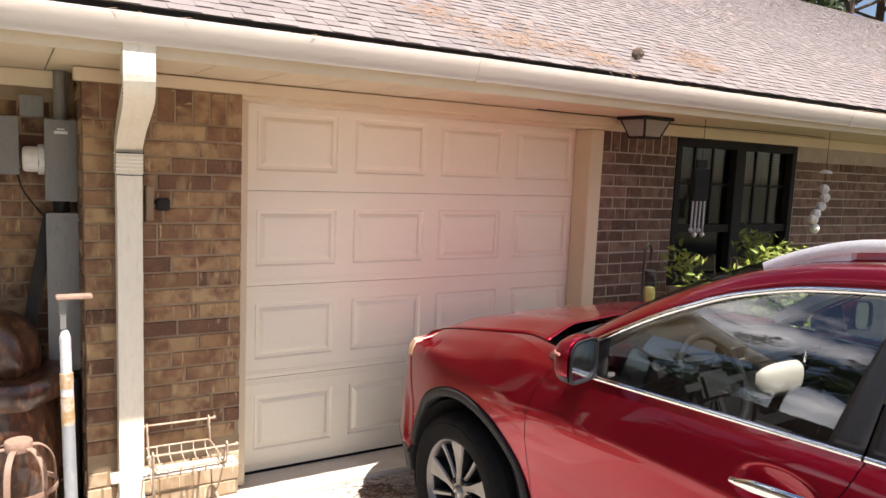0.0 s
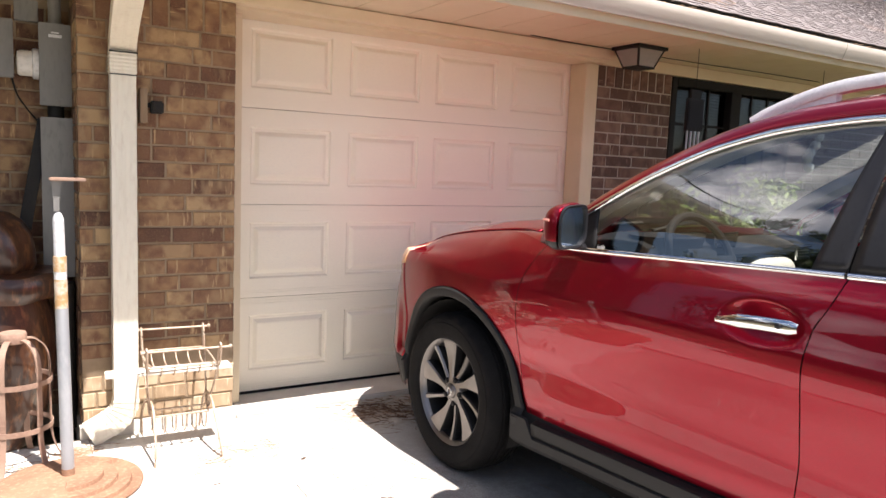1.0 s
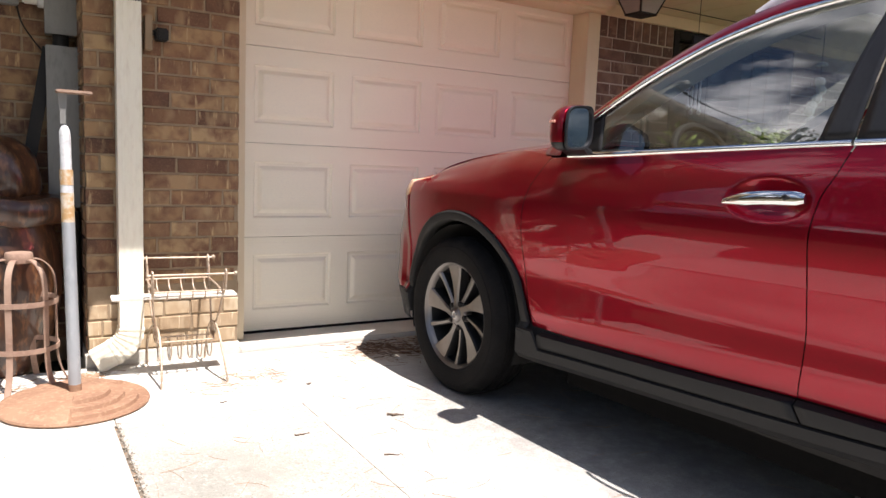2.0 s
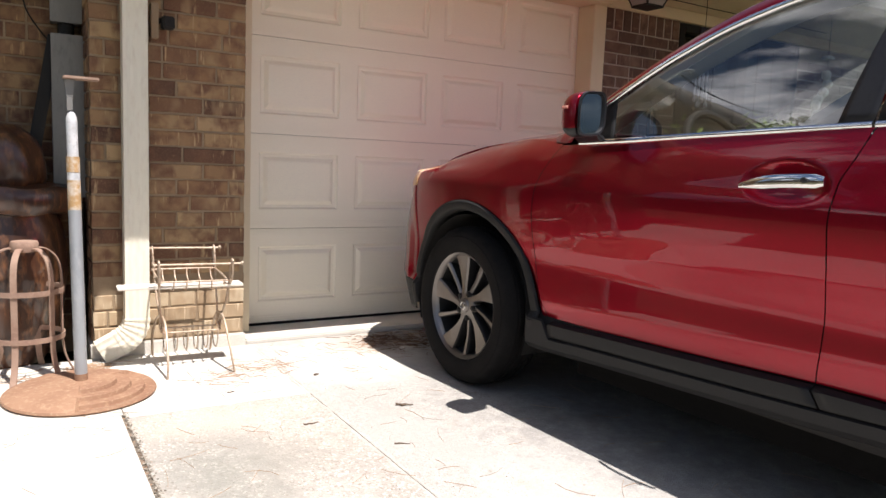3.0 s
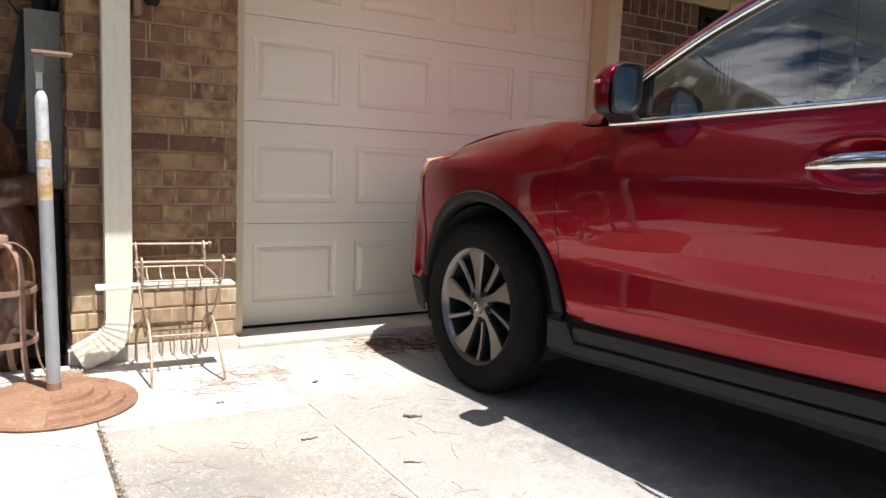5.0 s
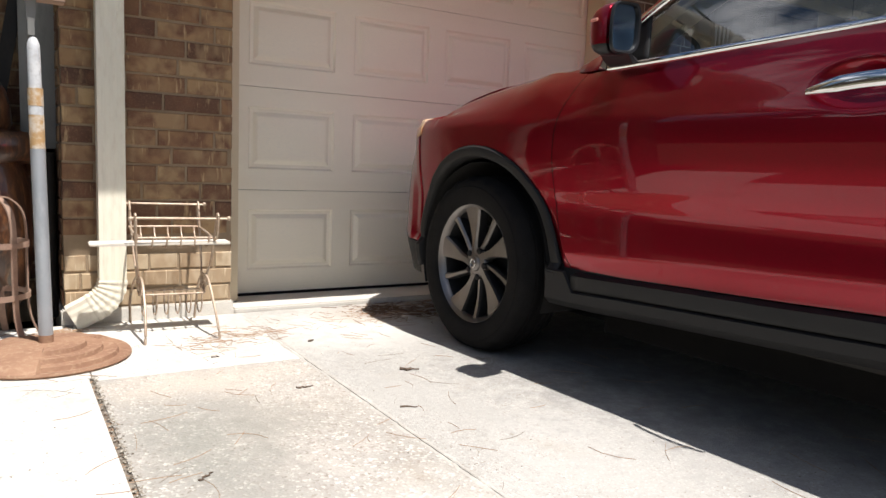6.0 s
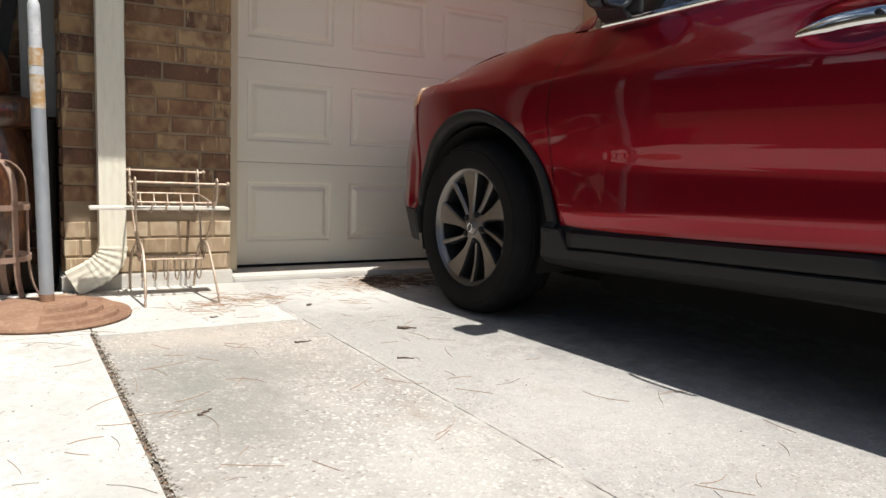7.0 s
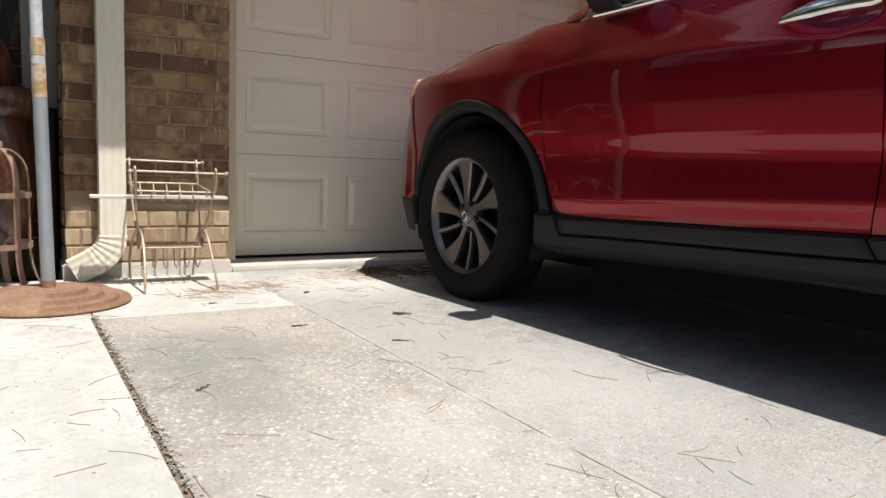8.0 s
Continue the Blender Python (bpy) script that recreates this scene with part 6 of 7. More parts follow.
# wheels
def wheel(cy, side, steer=0.0):
    hub = part("wheel", bmesh.new(), RUBBER, car)
    hub.matrix_basis = pose(side * 0.80, cy, 0.357, 0, 0, steer if side < 0 else 180 + steer)
    R = 0.362
    bm = bmesh.new()
    prof = [(0.235, -0.085), (0.262, -0.105), (0.300, -0.112), (0.335, -0.106), (0.352, -0.092), (0.360, -0.070)]
    grooves = []
    for g in (-0.052, -0.018, 0.018, 0.052):
        grooves += [(R, g - 0.007), (R - 0.008, g - 0.004), (R - 0.008, g + 0.004), (R, g + 0.007)]
    prof += grooves + [(0.360, 0.070), (0.352, 0.092), (0.335, 0.106), (0.318, 0.1085), (0.316, 0.1115), (0.300, 0.112), (0.262, 0.107), (0.246, 0.098), (0.240, 0.088), (0.235, 0.080)]
    lathe(bm, prof, 72, axis="x", cap=False)
    for vv in bm.verts:
        if vv.co.z < -0.345:
            vv.co.z = -0.345 - (abs(vv.co.z) - 0.345) * 0.35
    for vv in bm.verts:
        rad, k = math.hypot(vv.co.y, vv.co.z), round(math.atan2(vv.co.z, vv.co.y) * 36 / math.pi)
        if rad > 0.347 and 0.06 < abs(vv.co.x) < 0.098 and k % 3 == 0 and vv.co.z > -0.33:
            vv.co.y, vv.co.z = vv.co.y * 0.975, vv.co.z * 0.975
    part("tyre", bm, RUBBER, hub, "black rubber tyre", True)
    bm = bmesh.new()
    lathe(bm, [(0.224, 0.070), (0.229, 0.085), (0.238, 0.093), (0.243, 0.098), (0.245, 0.094), (0.240, 0.080), (0.226, 0.066)], 72, axis="x", cap=False)
    part("rim", bm, ALLOY, hub, "machined alloy rim lip", True)
    bm = bmesh.new()
    lathe(bm, [(0.228, -0.09), (0.225, -0.06), (0.215, 0.02), (0.2235, 0.069), (0.230, 0.060), (0.230, -0.09)], 72, axis="x", cap=False)
    part("rim_barrel", bm, ALLOY_DARK, hub, "dark rim barrel", True)
    bm = bmesh.new()
    lathe(bm, [(0.001, -0.02), (0.150, -0.02), (0.155, -0.012), (0.150, 0.002), (0.001, 0.002)], 40, axis="x")
    part("brake_disc", bm, ALLOY_DARK, hub, "", True)
    bm = bmesh.new()
    lathe(bm, [(0.001, -0.05), (0.213, -0.05), (0.213, -0.04), (0.001, -0.04)], 40, axis="x")
    part("wheel_back", bm, DARK, hub)
    # five broad blades that flare out to the rim, a slim bar between each two; machined faces, dark flanks
    for q in range(10):
        pair, second = divmod(q, 2)
        a0 = radians(84 + 72 * pair + (36 if second else 0))
        spread_ = (-18, 2) if second else (-14, 1)
        heel, toe = [Vector((math.cos(a0 + radians(d)), math.sin(a0 + radians(d)))) * r for d, r in zip(spread_, (0.046, 0.236))]
        along = (toe - heel).normalized()
        sp = bmesh.new()
        rows = []
        for i in range(9):
            u = i / 8
            p = heel.lerp(toe, u)
            left = (0.010 + 0.004 * u) if second else (0.0190 + 0.047 * max(0, u - 0.20) ** 1.1)
            right = (0.010 + 0.012 * max(0, u - 0.6)) if second else (0.0140 + 0.054 * max(0, u - 0.30) ** 1.2)
            hx = 0.074 + 0.014 * u - 0.034 * (1 - u) * u - (0.006 if second else 0)
            row = []
            for w_, h_ in ((-left, hx - 0.011), (-left + 0.004, hx - 0.001), (right - 0.006, hx), (right, hx - 0.008), (right, hx - 0.048), (-left, hx - 0.048)):
                row.append((-h_, p.x - along.y * w_, p.y + along.x * w_))
            rows.append(row)
        vs = grid(sp, rows, close=True)
        sp.faces.new(vs[0])
        sp.faces.new(vs[-1])
        bmesh.ops.recalc_face_normals(sp, faces=sp.faces)
        ob = part("spoke", sp, ALLOY, hub, "", False)
        ob.data.materials.append(ALLOY_DARK)
        for f in ob.data.polygons:
            f.material_index = 0 if abs(f.normal.x) > 0.45 else 1
    bm = bmesh.new()
    lathe(bm, [(0.001, 0.03), (0.062, 0.03), (0.064, 0.060), (0.058, 0.070), (0.034, 0.074), (0.032, 0.080), (0.026, 0.084), (0.001, 0.085)], 32, axis="x")
    part("hub_cap", bm, ALLOY, hub, "hub cap with a plain chrome ring", True)
    bm = bmesh.new()
    tube(bm, [(-0.0862, 0.016 * math.cos(a * math.pi / 12), 0.016 * math.sin(a * math.pi / 12)) for a in range(24)], 0.0028, 6, True)
    part("badge_ring", bm, CHROME, hub)
    # near-black nuts paint in the shade of the lug holes
    for q in range(5):
        a = radians(90 + 72 * q + 22)
        bm = bmesh.new()
        lathe(bm, [(0.001, 0.045), (0.013, 0.045), (0.013, 0.074), (0.009, 0.079), (0.001, 0.079)], 10, (0, 0.057 * math.cos(a), 0.057 * math.sin(a)), axis="x")
        part("lug_nut", bm, DARK, hub, "", True)
    return hub


wheel(0.0, -1, -1.0)
wheel(0.0, 1, -1.0)
wheel(REAR_Y, -1)
wheel(REAR_Y, 1)

# cabin
bm = bmesh.new()
rows = []
for i in range(29):
    x = -0.70 + 1.40 * i / 28
    hump = 0.035 * math.exp(-((x + 0.38) / 0.17) ** 2)
    rows.append([(x, y, z + hump * (y < -0.35)) for y, z in ((-0.28, 1.02), (-0.30, 1.060), (-0.50, 1.098), (-0.66, 1.112), (-0.76, 1.108), (-0.800, 1.088), (-0.805, 1.060), (-0.775, 1.040), (-0.60, 1.03))])
vs = grid(bm, rows, close=True)
bm.faces.new(vs[0])
bm.faces.new(vs[-1])
bmesh.ops.recalc_face_normals(bm, faces=bm.faces)
part("dashboard", bm, CABIN, car, "dark padded dashboard top", True)
part("lower_dashboard", boxes((-0.70, -0.16, -0.775, -0.60, 0.72, 1.038), (-0.16, 0.12, -0.790, -0.60, 0.72, 1.038), (0.121, 0.70, -0.785, -0.60, 0.72, 0.912), bevel=0.02), CABIN, car, "", True)
part("centre_console", boxes((-0.16, 0.16, -1.55, -0.77, 0.50, 0.80), bevel=0.04), CABIN, car, "", True)
for vx, vz, vw in ((-0.10, 1.120, 0.075), (0.49, 1.046, 0.060)):
    bm = bmesh.new()
    sweep(bm, [(vx - vw, -0.815, vz + 0.026), (vx + vw, -0.815, vz + 0.034), (vx + vw * 0.86, -0.812, vz - 0.026), (vx - vw * 0.8, -0.812, vz - 0.024)], [(-0.005, -0.004), (0.005, -0.004), (0.005, 0.004), (-0.005, 0.004)], True)
    vent = part("air_vent", bm, CHROME, car, "dark air vent in a silver frame")
    part("vent_core", boxes((vx - vw * 0.8, vx + vw * 0.86, -0.812, -0.760, vz - 0.022, vz + 0.026)), CABIN, vent)
    for q in range(3):
        part("vent_slat", boxes((vx - vw * 0.78, vx + vw * 0.84, -0.817, -0.8125, vz - 0.014 + 0.014 * q, vz - 0.010 + 0.014 * q)), GLOSS_BLACK, vent)
part("cabin_floor", boxes((-0.76, 0.76, -3.0, -0.55, 0.43, 0.46)), CABIN, car)
part("headliner", boxes((-0.54, 0.54, -3.0, -1.46, 1.565, 1.58)), HEADLINER, car, "pale headliner")
for side in (-1, 1):
    bm = bmesh.new()
    sweep(bm, smooth_line([(side * (edge_x(-y) - 0.050), y, edge_z(-y) - 0.040) for y in (-0.56, -0.78, -1.0, -1.22, -1.44, -1.75)], 4), [(-0.062, -0.030), (0.062, -0.030), (0.062, 0.012), (-0.062, 0.012)])
    part("pillar_trim", bm, HEADLINER, car, "pale inner windscreen pillar", True)
part("door_lining", boxes((0.755, 0.80, -1.60, -0.66, 0.62, 1.085), bevel=0.015), CABIN, car, "dark inner door lining", True)
part("armrest", boxes((0.66, 0.754, -1.58, -0.95, 0.86, 0.92), bevel=0.02), LEATHER, car, "cream door armrest", True)
bm = bmesh.new()
lathe(bm, [(0.001, -0.05), (0.13, -0.05), (0.15, 0.03), (0.001, 0.035)], 20, (0, 0, 0))
bmesh.ops.scale(bm, verts=bm.verts, vec=(1.1, 0.9, 0.9))
bmesh.ops.translate(bm, verts=bm.verts, vec=(-0.38, -0.74, 1.115))
part("instrument_hood", bm, CABIN, car, "", True)
tilt = Matrix.Rotation(radians(64), 3, "X")
bm = bmesh.new()
tube(bm, [tilt @ Vector((0.185 * math.cos(a * math.pi / 20), 0.185 * math.sin(a * math.pi / 20), 0)) + Vector((-0.38, -0.915, 1.060)) for a in range(40)], 0.016, 8, True)
sw = part("steering_wheel", bm, CABIN, car, "dark steering wheel", True)
bm = boxes((-0.085, 0.085, -0.060, 0.050, -0.035, 0.02), bevel=0.015)
for vv in bm.verts:
    vv.co = tilt @ vv.co + Vector((-0.38, -0.915, 1.060))
part("airbag_cover", bm, CABIN, sw, "", True)
for dx, dy in ((-0.13, 0.0), (0.13, 0.0), (0.0, -0.12)):
    bm = boxes((dx - (0.055 if dx else 0.018), dx + (0.055 if dx else 0.018), dy - (0.016 if dx else 0.07), dy + (0.016 if dx else 0.07), -0.008, 0.012), bevel=0.005)
    for vv in bm.verts:
        vv.co = tilt @ vv.co + Vector((-0.38, -0.915, 1.060))
    part("wheel_spoke", bm, CABIN, sw, "dark wheel spoke", True)


def pad(w, d, h, p=0.55):
    bm = bmesh.new()
    bmesh.ops.create_uvsphere(bm, u_segments=24, v_segments=14, radius=1)
    f = lambda v: math.copysign(abs(v) ** p, v)
    for vv in bm.verts:
        vv.co = Vector((f(vv.co.x) * w, f(vv.co.y) * d, f(vv.co.z) * h))
    return bm


bm = pad(0.185, 0.10, 0.085, 0.62)
bmesh.ops.translate(bm, verts=bm.verts, vec=(0.29, -0.735, 0.955))
part("glove_box", bm, LEATHER, car, "cream padded lower dashboard", True)
for sx in (-0.38, 0.38):
    for nm, (w, d, h), at_, rx in (("seat_cushion", (0.25, 0.26, 0.09), (sx, -1.52, 0.66), 6), ("seat_back", (0.25, 0.075, 0.33), (sx, -1.86, 0.97), 14), ("headrest", (0.13, 0.05, 0.095), (sx, -1.98, 1.385), 10)):
        bm = pad(w, d, h)
        for vv in bm.verts:
            vv.co = Matrix.Rotation(radians(rx), 3, "X") @ vv.co + Vector(at_)
        part(nm, bm, LEATHER, car, "pale upholstered front seat", True)
for nm, (w, d, h), at_, rx in (("rear_bench", (0.62, 0.25, 0.09), (0, -2.45, 0.68), 4), ("rear_backrest", (0.62, 0.08, 0.32), (0, -2.78, 1.0), 16)):
    bm = pad(w, d, h, 0.4)
    for vv in bm.verts:
        vv.co = Matrix.Rotation(radians(rx), 3, "X") @ vv.co + Vector(at_)
    part(nm, bm, CABIN, car, "dark rear bench", True)

# ---- loose things on the paving ----


def twig(at, length, r, turn, seed):
    """A crooked, tapering stick with a broken stub on it."""
    t = thing("twig", "short dark twig lying on the concrete", "twig", (at[0], at[1], GZ), turn, "fallen twigs")
    rr = random.Random(seed)
    line = [Vector((length * (k / 6 - 0.5), rr.gauss(0, r * 0.9), r * rr.uniform(0.7, 1.2))) for k in range(7)]
    bm = bmesh.new()
    rows = []
    for k, p in enumerate(line):
        w = r * (1.1 - 0.6 * k / 6) * rr.uniform(0.75, 1.2)
        rows.append([(p.x, p.y + w * math.cos(a), p.z + w * math.sin(a)) for a in [math.pi * q / 3 for q in range(6)]])
    vs = grid(bm, rows, close=True)
    bm.faces.new(vs[0])
    bm.faces.new(vs[-1])
    tube(bm, [line[3], line[3] + Vector((length * 0.10, r * 2.2, r * 0.3))], r * 0.4, 5)
    bmesh.ops.recalc_face_normals(bm, faces=bm.faces)
    part("stick", bm, TWIG, t, "", True)


twig((0.246, -1.366), 0.070, 0.0055, -22, 1)
twig((-0.170, -1.402), 0.056, 0.0032, 8, 2)
twig((0.072, -0.829), 0.030, 0.0045, 20, 3)
twig((0.050, -1.72), 0.055, 0.0028, -25, 4)
twig((-0.345, -0.92), 0.030, 0.003, 0, 5)
twig((-0.62, -1.95), 0.05, 0.003, 40, 6)


def straw(name, label, count, spot, z, length, seed, r=0.0011, mat_=STRAW):
    """Fallen pine needles: thin bent three-sided strands."""
    rr = random.Random(seed)
    vs, fs = [], []
    for _ in range(count):
        x, y = spot(rr)
        a = rr.uniform(0, 6.283)
        L = length * rr.uniform(0.4, 1.2)
        bend = rr.gauss(0, 0.16) * L
        zz = z(x, y) if callable(z) else z
        d, nrm = Vector((math.cos(a), math.sin(a), 0)), Vector((-math.sin(a), math.cos(a), 0))
        base_ = len(vs)
        for k, u in enumerate((-0.5, -0.17, 0.17, 0.5)):
            c = Vector((x, y, zz)) + d * L * u + nrm * bend * (0.25 - u * u) * 2
            if callable(z):
                c.z = z(c.x, c.y)
            vs += [c + nrm * r, c - nrm * r, c + Vector((0, 0, 2.0 * r))]
        for k in range(3):
            i, j = base_ + 3 * k, base_ + 3 * k + 3
            fs += [(i, j, j + 2, i + 2), (i + 1, i + 2, j + 2, j + 1)]
    me = bpy.data.meshes.new(name)
    me.from_pydata(vs, [], fs)
    me.materials.append(mat_)
    return tagged(new(name, me), label, "pine straw", "", "stuff")


def clusters(spots):
    def f(rr):
        x, y, s = rr.choice(spots)
        return rr.gauss(x, s), rr.gauss(y, s * 0.8)
    return f


straw("pine_straw", "reddish pine needles strewn on the paving", 170, clusters([(-0.15, -0.62, 0.10), (0.35, -0.45, 0.16), (0.62, -0.30, 0.12), (-0.30, -0.72, 0.12), (0.9, -0.25, 0.2), (0.25, -0.62, 0.25)]), GZ + 0.0006, 0.10, 3, 0.0006)
straw("pine_straw", "scattered pine needles on the driveway", 190, lambda rr: (rr.uniform(-1.6, 1.2), rr.uniform(-3.6, -0.5)), GZ + 0.0006, 0.12, 4, 0.0006)
straw("pine_straw", "dry grass and needles in the slab joint", 130, lambda rr: (rr.gauss(-0.779, 0.014), rr.uniform(-3.4, -1.0)), GZ - 0.006, 0.05, 5)
straw("pine_straw", "grey dry stems strewn on the pale slabs", 70, lambda rr: (rr.uniform(-1.7, -0.8) if rr.random() < 0.6 else rr.uniform(-0.75, 1.0), rr.uniform(-3.1, -1.1)), GZ + 0.001, 0.10, 9, 0.0005, DRY_STEM)
straw("pine_straw", "reddish pine needles gathered by the rack and the garage sill", 150, clusters([(-0.18, -0.66, 0.07), (-0.30, -0.72, 0.06), (0.62, -0.36, 0.07), (0.80, -0.30, 0.12), (0.50, -0.42, 0.05), (-0.05, -0.55, 0.08)]), GZ + 0.0012, 0.09, 10, 0.0007)
straw("pine_straw", "brown leaf litter and needles in front of the wheel", 240, clusters([(0.72, -0.42, 0.10), (0.85, -0.50, 0.10), (0.66, -0.32, 0.08), (0.95, -0.35, 0.12)]), GZ + 0.0015, 0.07, 12, 0.0014, LITTER)
straw("pine_straw", "dry needles under the downspout foot", 90, clusters([(-0.83, -0.33, 0.05), (-1.05, -0.40, 0.12)]), GZ + 0.002, 0.12, 6)


def grit(name, label, count, spot, lo, hi, seed):
    """Loose crumbs: small uneven double pyramids."""
    rr = random.Random(seed)
    vs, fs = [], []
    for _ in range(count):
        x, y = spot(rr)
        r = rr.uniform(lo, hi)
        turn = rr.uniform(0, 6.283)
        k = len(vs)
        for q in range(5):
            a = turn + q * 1.2566
            w = r * rr.uniform(0.6, 1.3)
            vs.append((x + w * math.cos(a), y + w * math.sin(a), GZ + r * 0.25))
        vs += [(x, y, GZ + r * rr.uniform(0.5, 1.0)), (x, y, GZ - 0.004)]
        for q in range(5):
            fs += [(k + q, k + (q + 1) % 5, k + 5), (k + (q + 1) % 5, k + q, k + 6)]
    me = bpy.data.meshes.new(name)
    me.from_pydata(vs, [], fs)
    me.materials.append(GRIT)
    return tagged(new(name, me), label, "grit", "", "stuff")


def along_joint(rr):
    y = rr.uniform(-3.5, -1.0)
    return -0.772 + rr.gauss(0.004, 0.006 + 0.012 * max(0, noise.noise(Vector((0, y * 4, 3))))), y


grit("grit", "crumbs and dry bits in the slab joint", 900, along_joint, 0.0015, 0.0050, 31)
grit("grit", "fine crumbs strewn on the paving", 500, lambda rr: (rr.uniform(-1.7, 1.0), rr.uniform(-3.6, -0.35)), 0.0012, 0.0032, 32)


def on_roof(x, y):
    return RZ0 + (y - RY0) * 0.5 + 0.006


straw("pine_straw", "brown pine needles caught on the roof", 650, clusters([(0.9, -0.45, 0.14), (1.35, -0.66, 0.12), (1.05, -0.68, 0.12), (1.5, -0.5, 0.2), (2.9, -0.45, 0.13), (2.7, -0.6, 0.12), (1.7, -0.75, 0.12), (0.9, 0.1, 0.2)]), on_roof, 0.11, 7, 0.0011, ROOF_STRAW)
straw("pine_straw", "pine needles lying along the gutter lip", 120, lambda rr: (rr.uniform(-0.9, 5.5) if rr.random() < 0.7 else rr.choice((0.9, 1.9, 3.1, 4.4)) + rr.gauss(0, 0.12), rr.gauss(-0.925, 0.010)), 2.299, 0.06, 8, 0.0010)
cone = thing("pine_cone", "dark pine cone lying on the roof", "pine cone", (2.08, -0.67, on_roof(0, -0.67) + 0.002))
bm = bmesh.new()
rr = random.Random(3)
for k in range(70):
    a, h = k * 2.4, k / 70
    r = 0.042 * math.sin(math.pi * (0.12 + 0.8 * h)) + 0.006
    c = Vector((r * math.cos(a), 0.10 * (h - 0.5), 0.04 + r * math.sin(a))) * 0.66
    d = Vector((math.cos(a), 0.3, math.sin(a)))
    s = Vector((-math.sin(a), 0, math.cos(a))) * 0.008
    v = [bm.verts.new(c - d * 0.013), bm.verts.new(c + s), bm.verts.new(c + d * 0.008), bm.verts.new(c - s)]
    bm.faces.new(v)
part("cone_body", bm, TWIG, cone)

# ---- pieces: bricks ----
COURSE, BLEN, BH, JOINT = 0.0795, 0.254, 0.0695, 0.010


def brick_mesh(name, length, seed, material):
    rr = random.Random(seed)
    bm = bmesh.new()
    box(bm, -length / 2, length / 2, 0, 0.085, 0, BH)
    bmesh.ops.bevel(bm, geom=[e for e in bm.edges if all(v.co.y < 0.01 for v in e.verts)], offset=0.0035, segments=1, affect="EDGES")
    for vv in bm.verts:
        vv.co += Vector((rr.uniform(-1, 1), rr.uniform(-1, 1) * 0.7, rr.uniform(-1, 1))) * 0.0012
    return raw_mesh(name, bm, material)


def brick_set(material):
    """Full, half and upright bricks of one mix."""
    return ([brick_mesh("brick", BLEN - JOINT, q, material) for q in range(4)], [brick_mesh("brick", BLEN / 2 - JOINT, 10 + q, material) for q in range(3)], [brick_mesh("brick", 0.158, 20 + q, material) for q in range(2)])


BROWN_SET, TAN_SET, SUNLIT_SET, DARK_SET = brick_set(BRICK), brick_set(BRICK_TAN), brick_set(BRICK_SUNLIT), brick_set(BRICK_DARK)


def lay(parent, x0, x1, y, z0, z1, seed, made_of, soldier_top=None):
    """Running bond from x0 to x1, with cut bricks at the ends."""
    rr = random.Random(seed)
    row = 0
    z = z0
    while z + BH <= z1 + 0.02:
        x = x0 - (BLEN / 2 if row % 2 else 0) + 0.004
        if rr.random() < 0.22:
            x -= BLEN * 0.25
        while x < x1 - 0.02:
            a, b = max(x, x0), min(x + BLEN, x1)
            if b - a > 0.03:
                if b - a > 0.2 and rr.random() < 0.3:
                    b = a + BLEN * rr.choice((0.36, 0.5, 0.64))
                    x = b - BLEN
                L = b - a - JOINT
                me = rr.choice(made_of[0] if L > 0.15 else made_of[1])
                base_len = BLEN - JOINT if L > 0.15 else BLEN / 2 - JOINT
                piece("brick", me, ((a + b) / 2, y + rr.uniform(-0.002, 0.002), z + JOINT / 2), parent, (0, rr.gauss(0, 0.004), rr.gauss(0, 0.004)), (L / base_len, 1, 1))
            x += BLEN
        z += COURSE
        row += 1
    if soldier_top:
        n = max(1, round((x1 - x0) / COURSE))
        for i in range(n):
            xx = x0 + (i + 0.5) * (x1 - x0) / n
            piece("brick", rr.choice(made_of[2]), (xx + BH / 2, y + rr.uniform(-0.002, 0.002), z + (soldier_top - z) / 2), parent, (0, -math.pi / 2, 0), ((soldier_top - z - 0.010) / 0.158, 1, 1))


# the lowest courses of the pier carry their sunlight in a paler brick colour
lay(pier, -0.803, -0.078, WALL_L, 0.034, 0.034 + 3 * COURSE + 0.01, 7, SUNLIT_SET)
lay(pier, -0.803, -0.078, WALL_L, 0.034 + 4 * COURSE, 1.955, 1, TAN_SET, TOP)
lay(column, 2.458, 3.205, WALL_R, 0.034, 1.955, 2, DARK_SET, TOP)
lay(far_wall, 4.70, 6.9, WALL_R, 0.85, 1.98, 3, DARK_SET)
lay(recess, -2.18, -0.80, BACK_Y, 0.034, 2.06, 4, BROWN_SET)
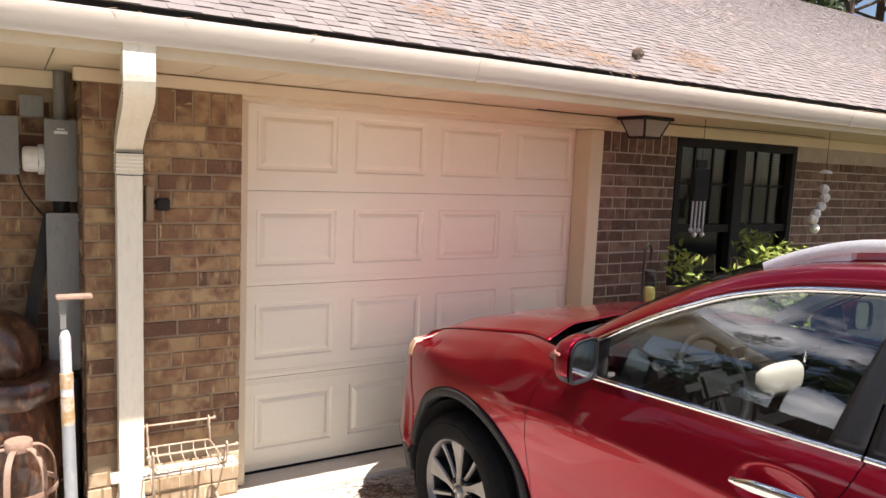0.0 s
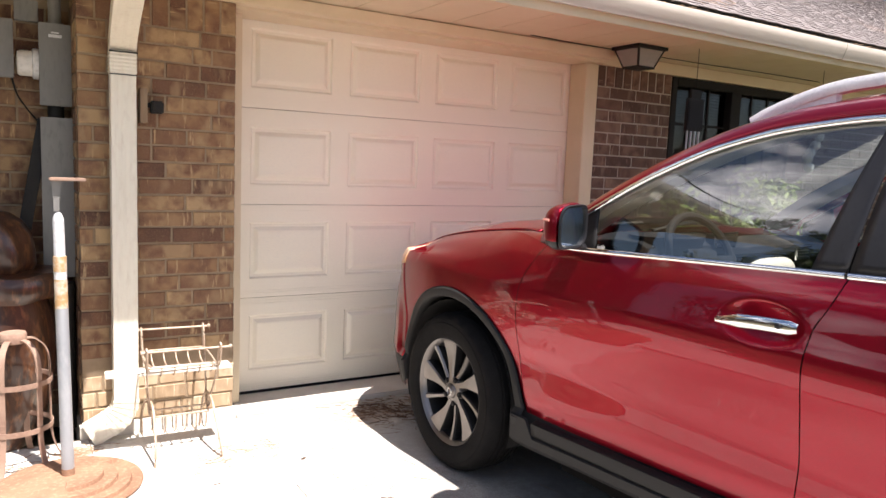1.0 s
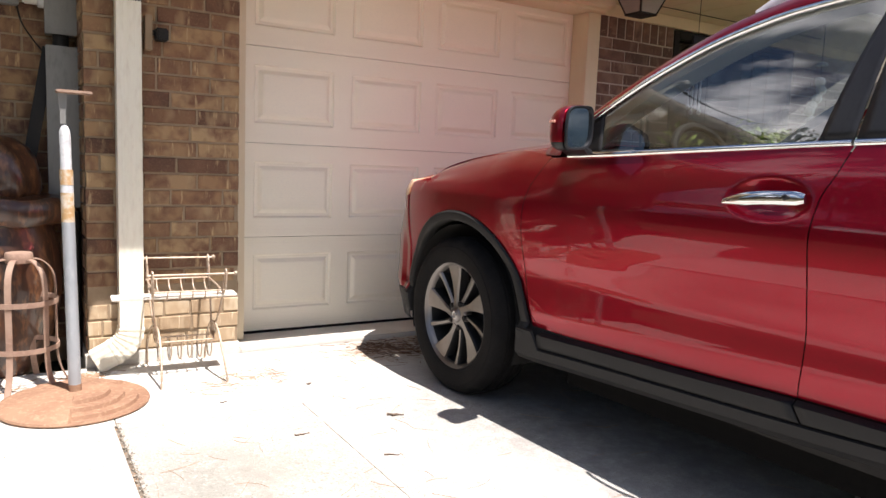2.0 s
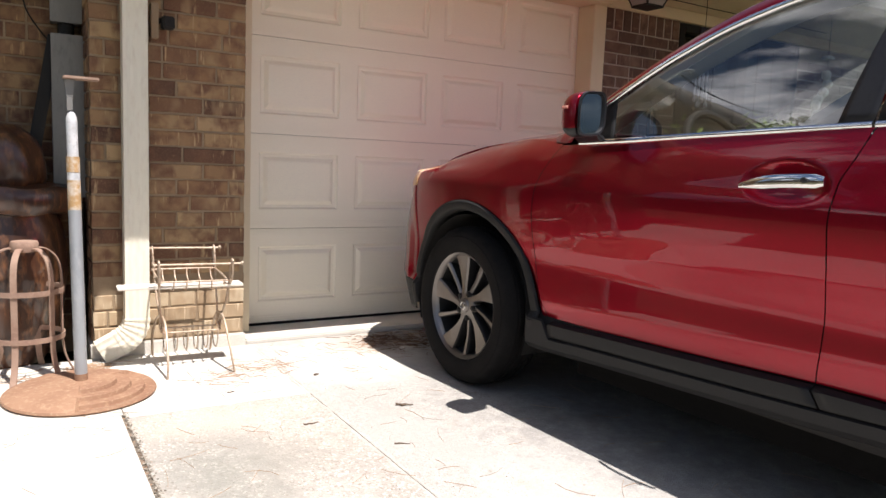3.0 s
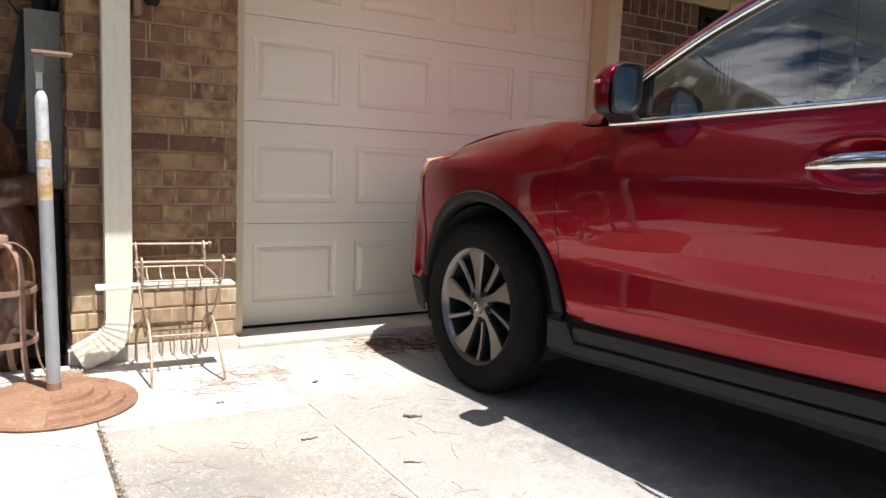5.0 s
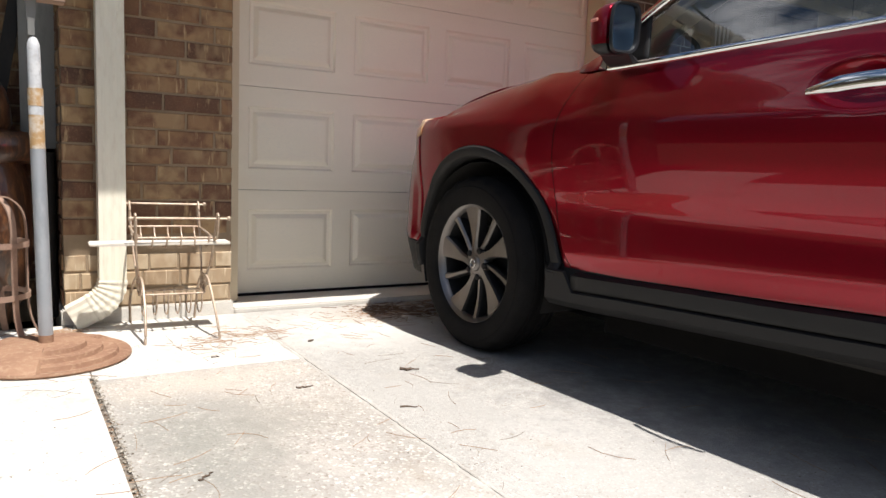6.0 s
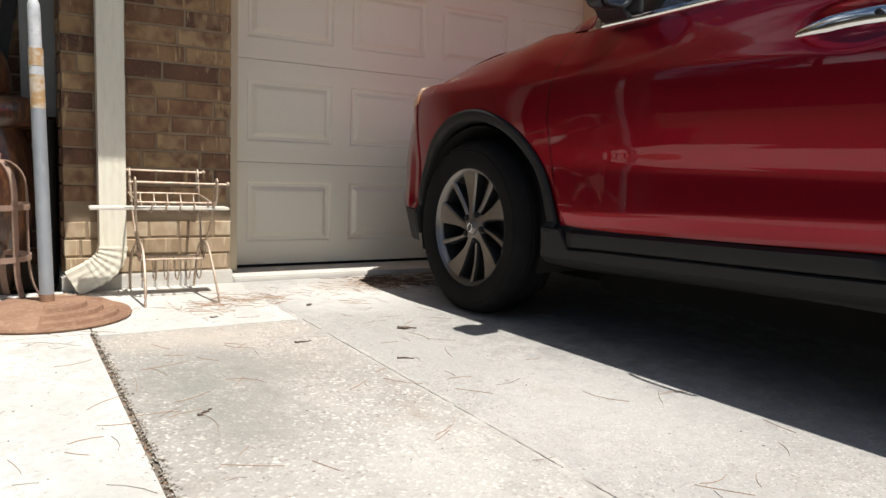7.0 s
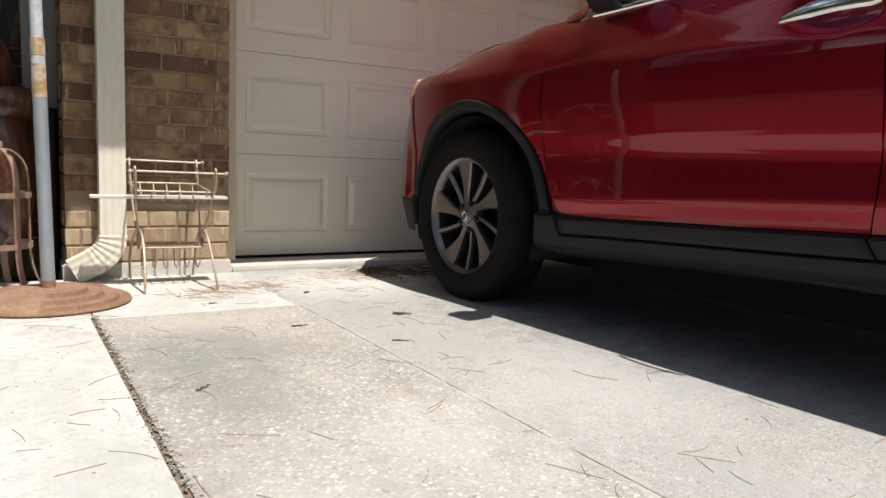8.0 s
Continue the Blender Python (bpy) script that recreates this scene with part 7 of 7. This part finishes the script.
# the pier's returns
for k in range(26):
    z = 0.034 + COURSE * k + JOINT / 2
    if z > TOP - 0.05:
        break
    piece("brick", TAN_SET[0][k % 4], (-0.803, min(WALL_L + 0.16 + (0.06 if k % 2 else 0), 0.24), z), pier, (0, 0, -math.pi / 2), (0.82, 1, 1))
    piece("brick", TAN_SET[0][k % 4], (-0.077, WALL_L + 0.16 - (0.05 if k % 2 else 0), z), pier, (0, 0, math.pi / 2), (0.7, 1, 1))

# ---- pieces: roof shingles ----
EXPO = 0.085
cs, sn = math.cos(PITCH), math.sin(PITCH)


def to_roof(x, u, h):
    return (x, RY0 + u * cs - h * sn, RZ0 - 0.012 + u * sn + h * cs)


def tab_verts(w, t):
    """One shingle tab in the roof's own plane: x along, u up the slope, h off it."""
    return [(0, 0.0, 0.0), (w, 0.0, 0.0), (w, 0.0, t), (0, 0.0, t), (0, EXPO + 0.02, 0.0), (w, EXPO + 0.02, 0.0)]


TAB_FACES = [(0, 1, 2, 3), (3, 2, 5, 4), (0, 3, 4), (1, 5, 2)]
WIDTHS = (0.07, 0.095, 0.12, 0.15)
tab_meshes = {}
for w in WIDTHS:
    for t in (0.003, 0.0065):
        me = bpy.data.meshes.new("shingle")
        me.from_pydata([(x, u * cs - h * sn, u * sn + h * cs) for x, u, h in tab_verts(w, t)], [], TAB_FACES)
        me.materials.append(SHINGLE)
        tab_meshes[w, t] = me
rr = random.Random(77)
vs, fs = [], []
count = 0
for r in range(70):
    u = r * EXPO - 0.015
    x = -2.5 + rr.uniform(0, 0.2)
    thick = False
    while x < 14.1:
        w = rr.choice(WIDTHS)
        t = 0.0065 if thick else 0.003
        thick = not thick
        if 0.2 < x < 3.2 and r < 11 and count < 300:
            piece("shingle", tab_meshes[w, t], to_roof(x, u, 0), roof)
            count += 1
        else:
            base_ = len(vs)
            vs += [to_roof(x + a, u + b, h) for a, b, h in tab_verts(w, t)]
            fs += [tuple(base_ + i for i in f) for f in TAB_FACES]
        x += w
me = bpy.data.meshes.new("shingles")
me.from_pydata(vs, [], fs)
me.materials.append(SHINGLE_FAR)
rest = tagged(new("shingles", me), "", "", "", "stuff")
rest.parent = roof
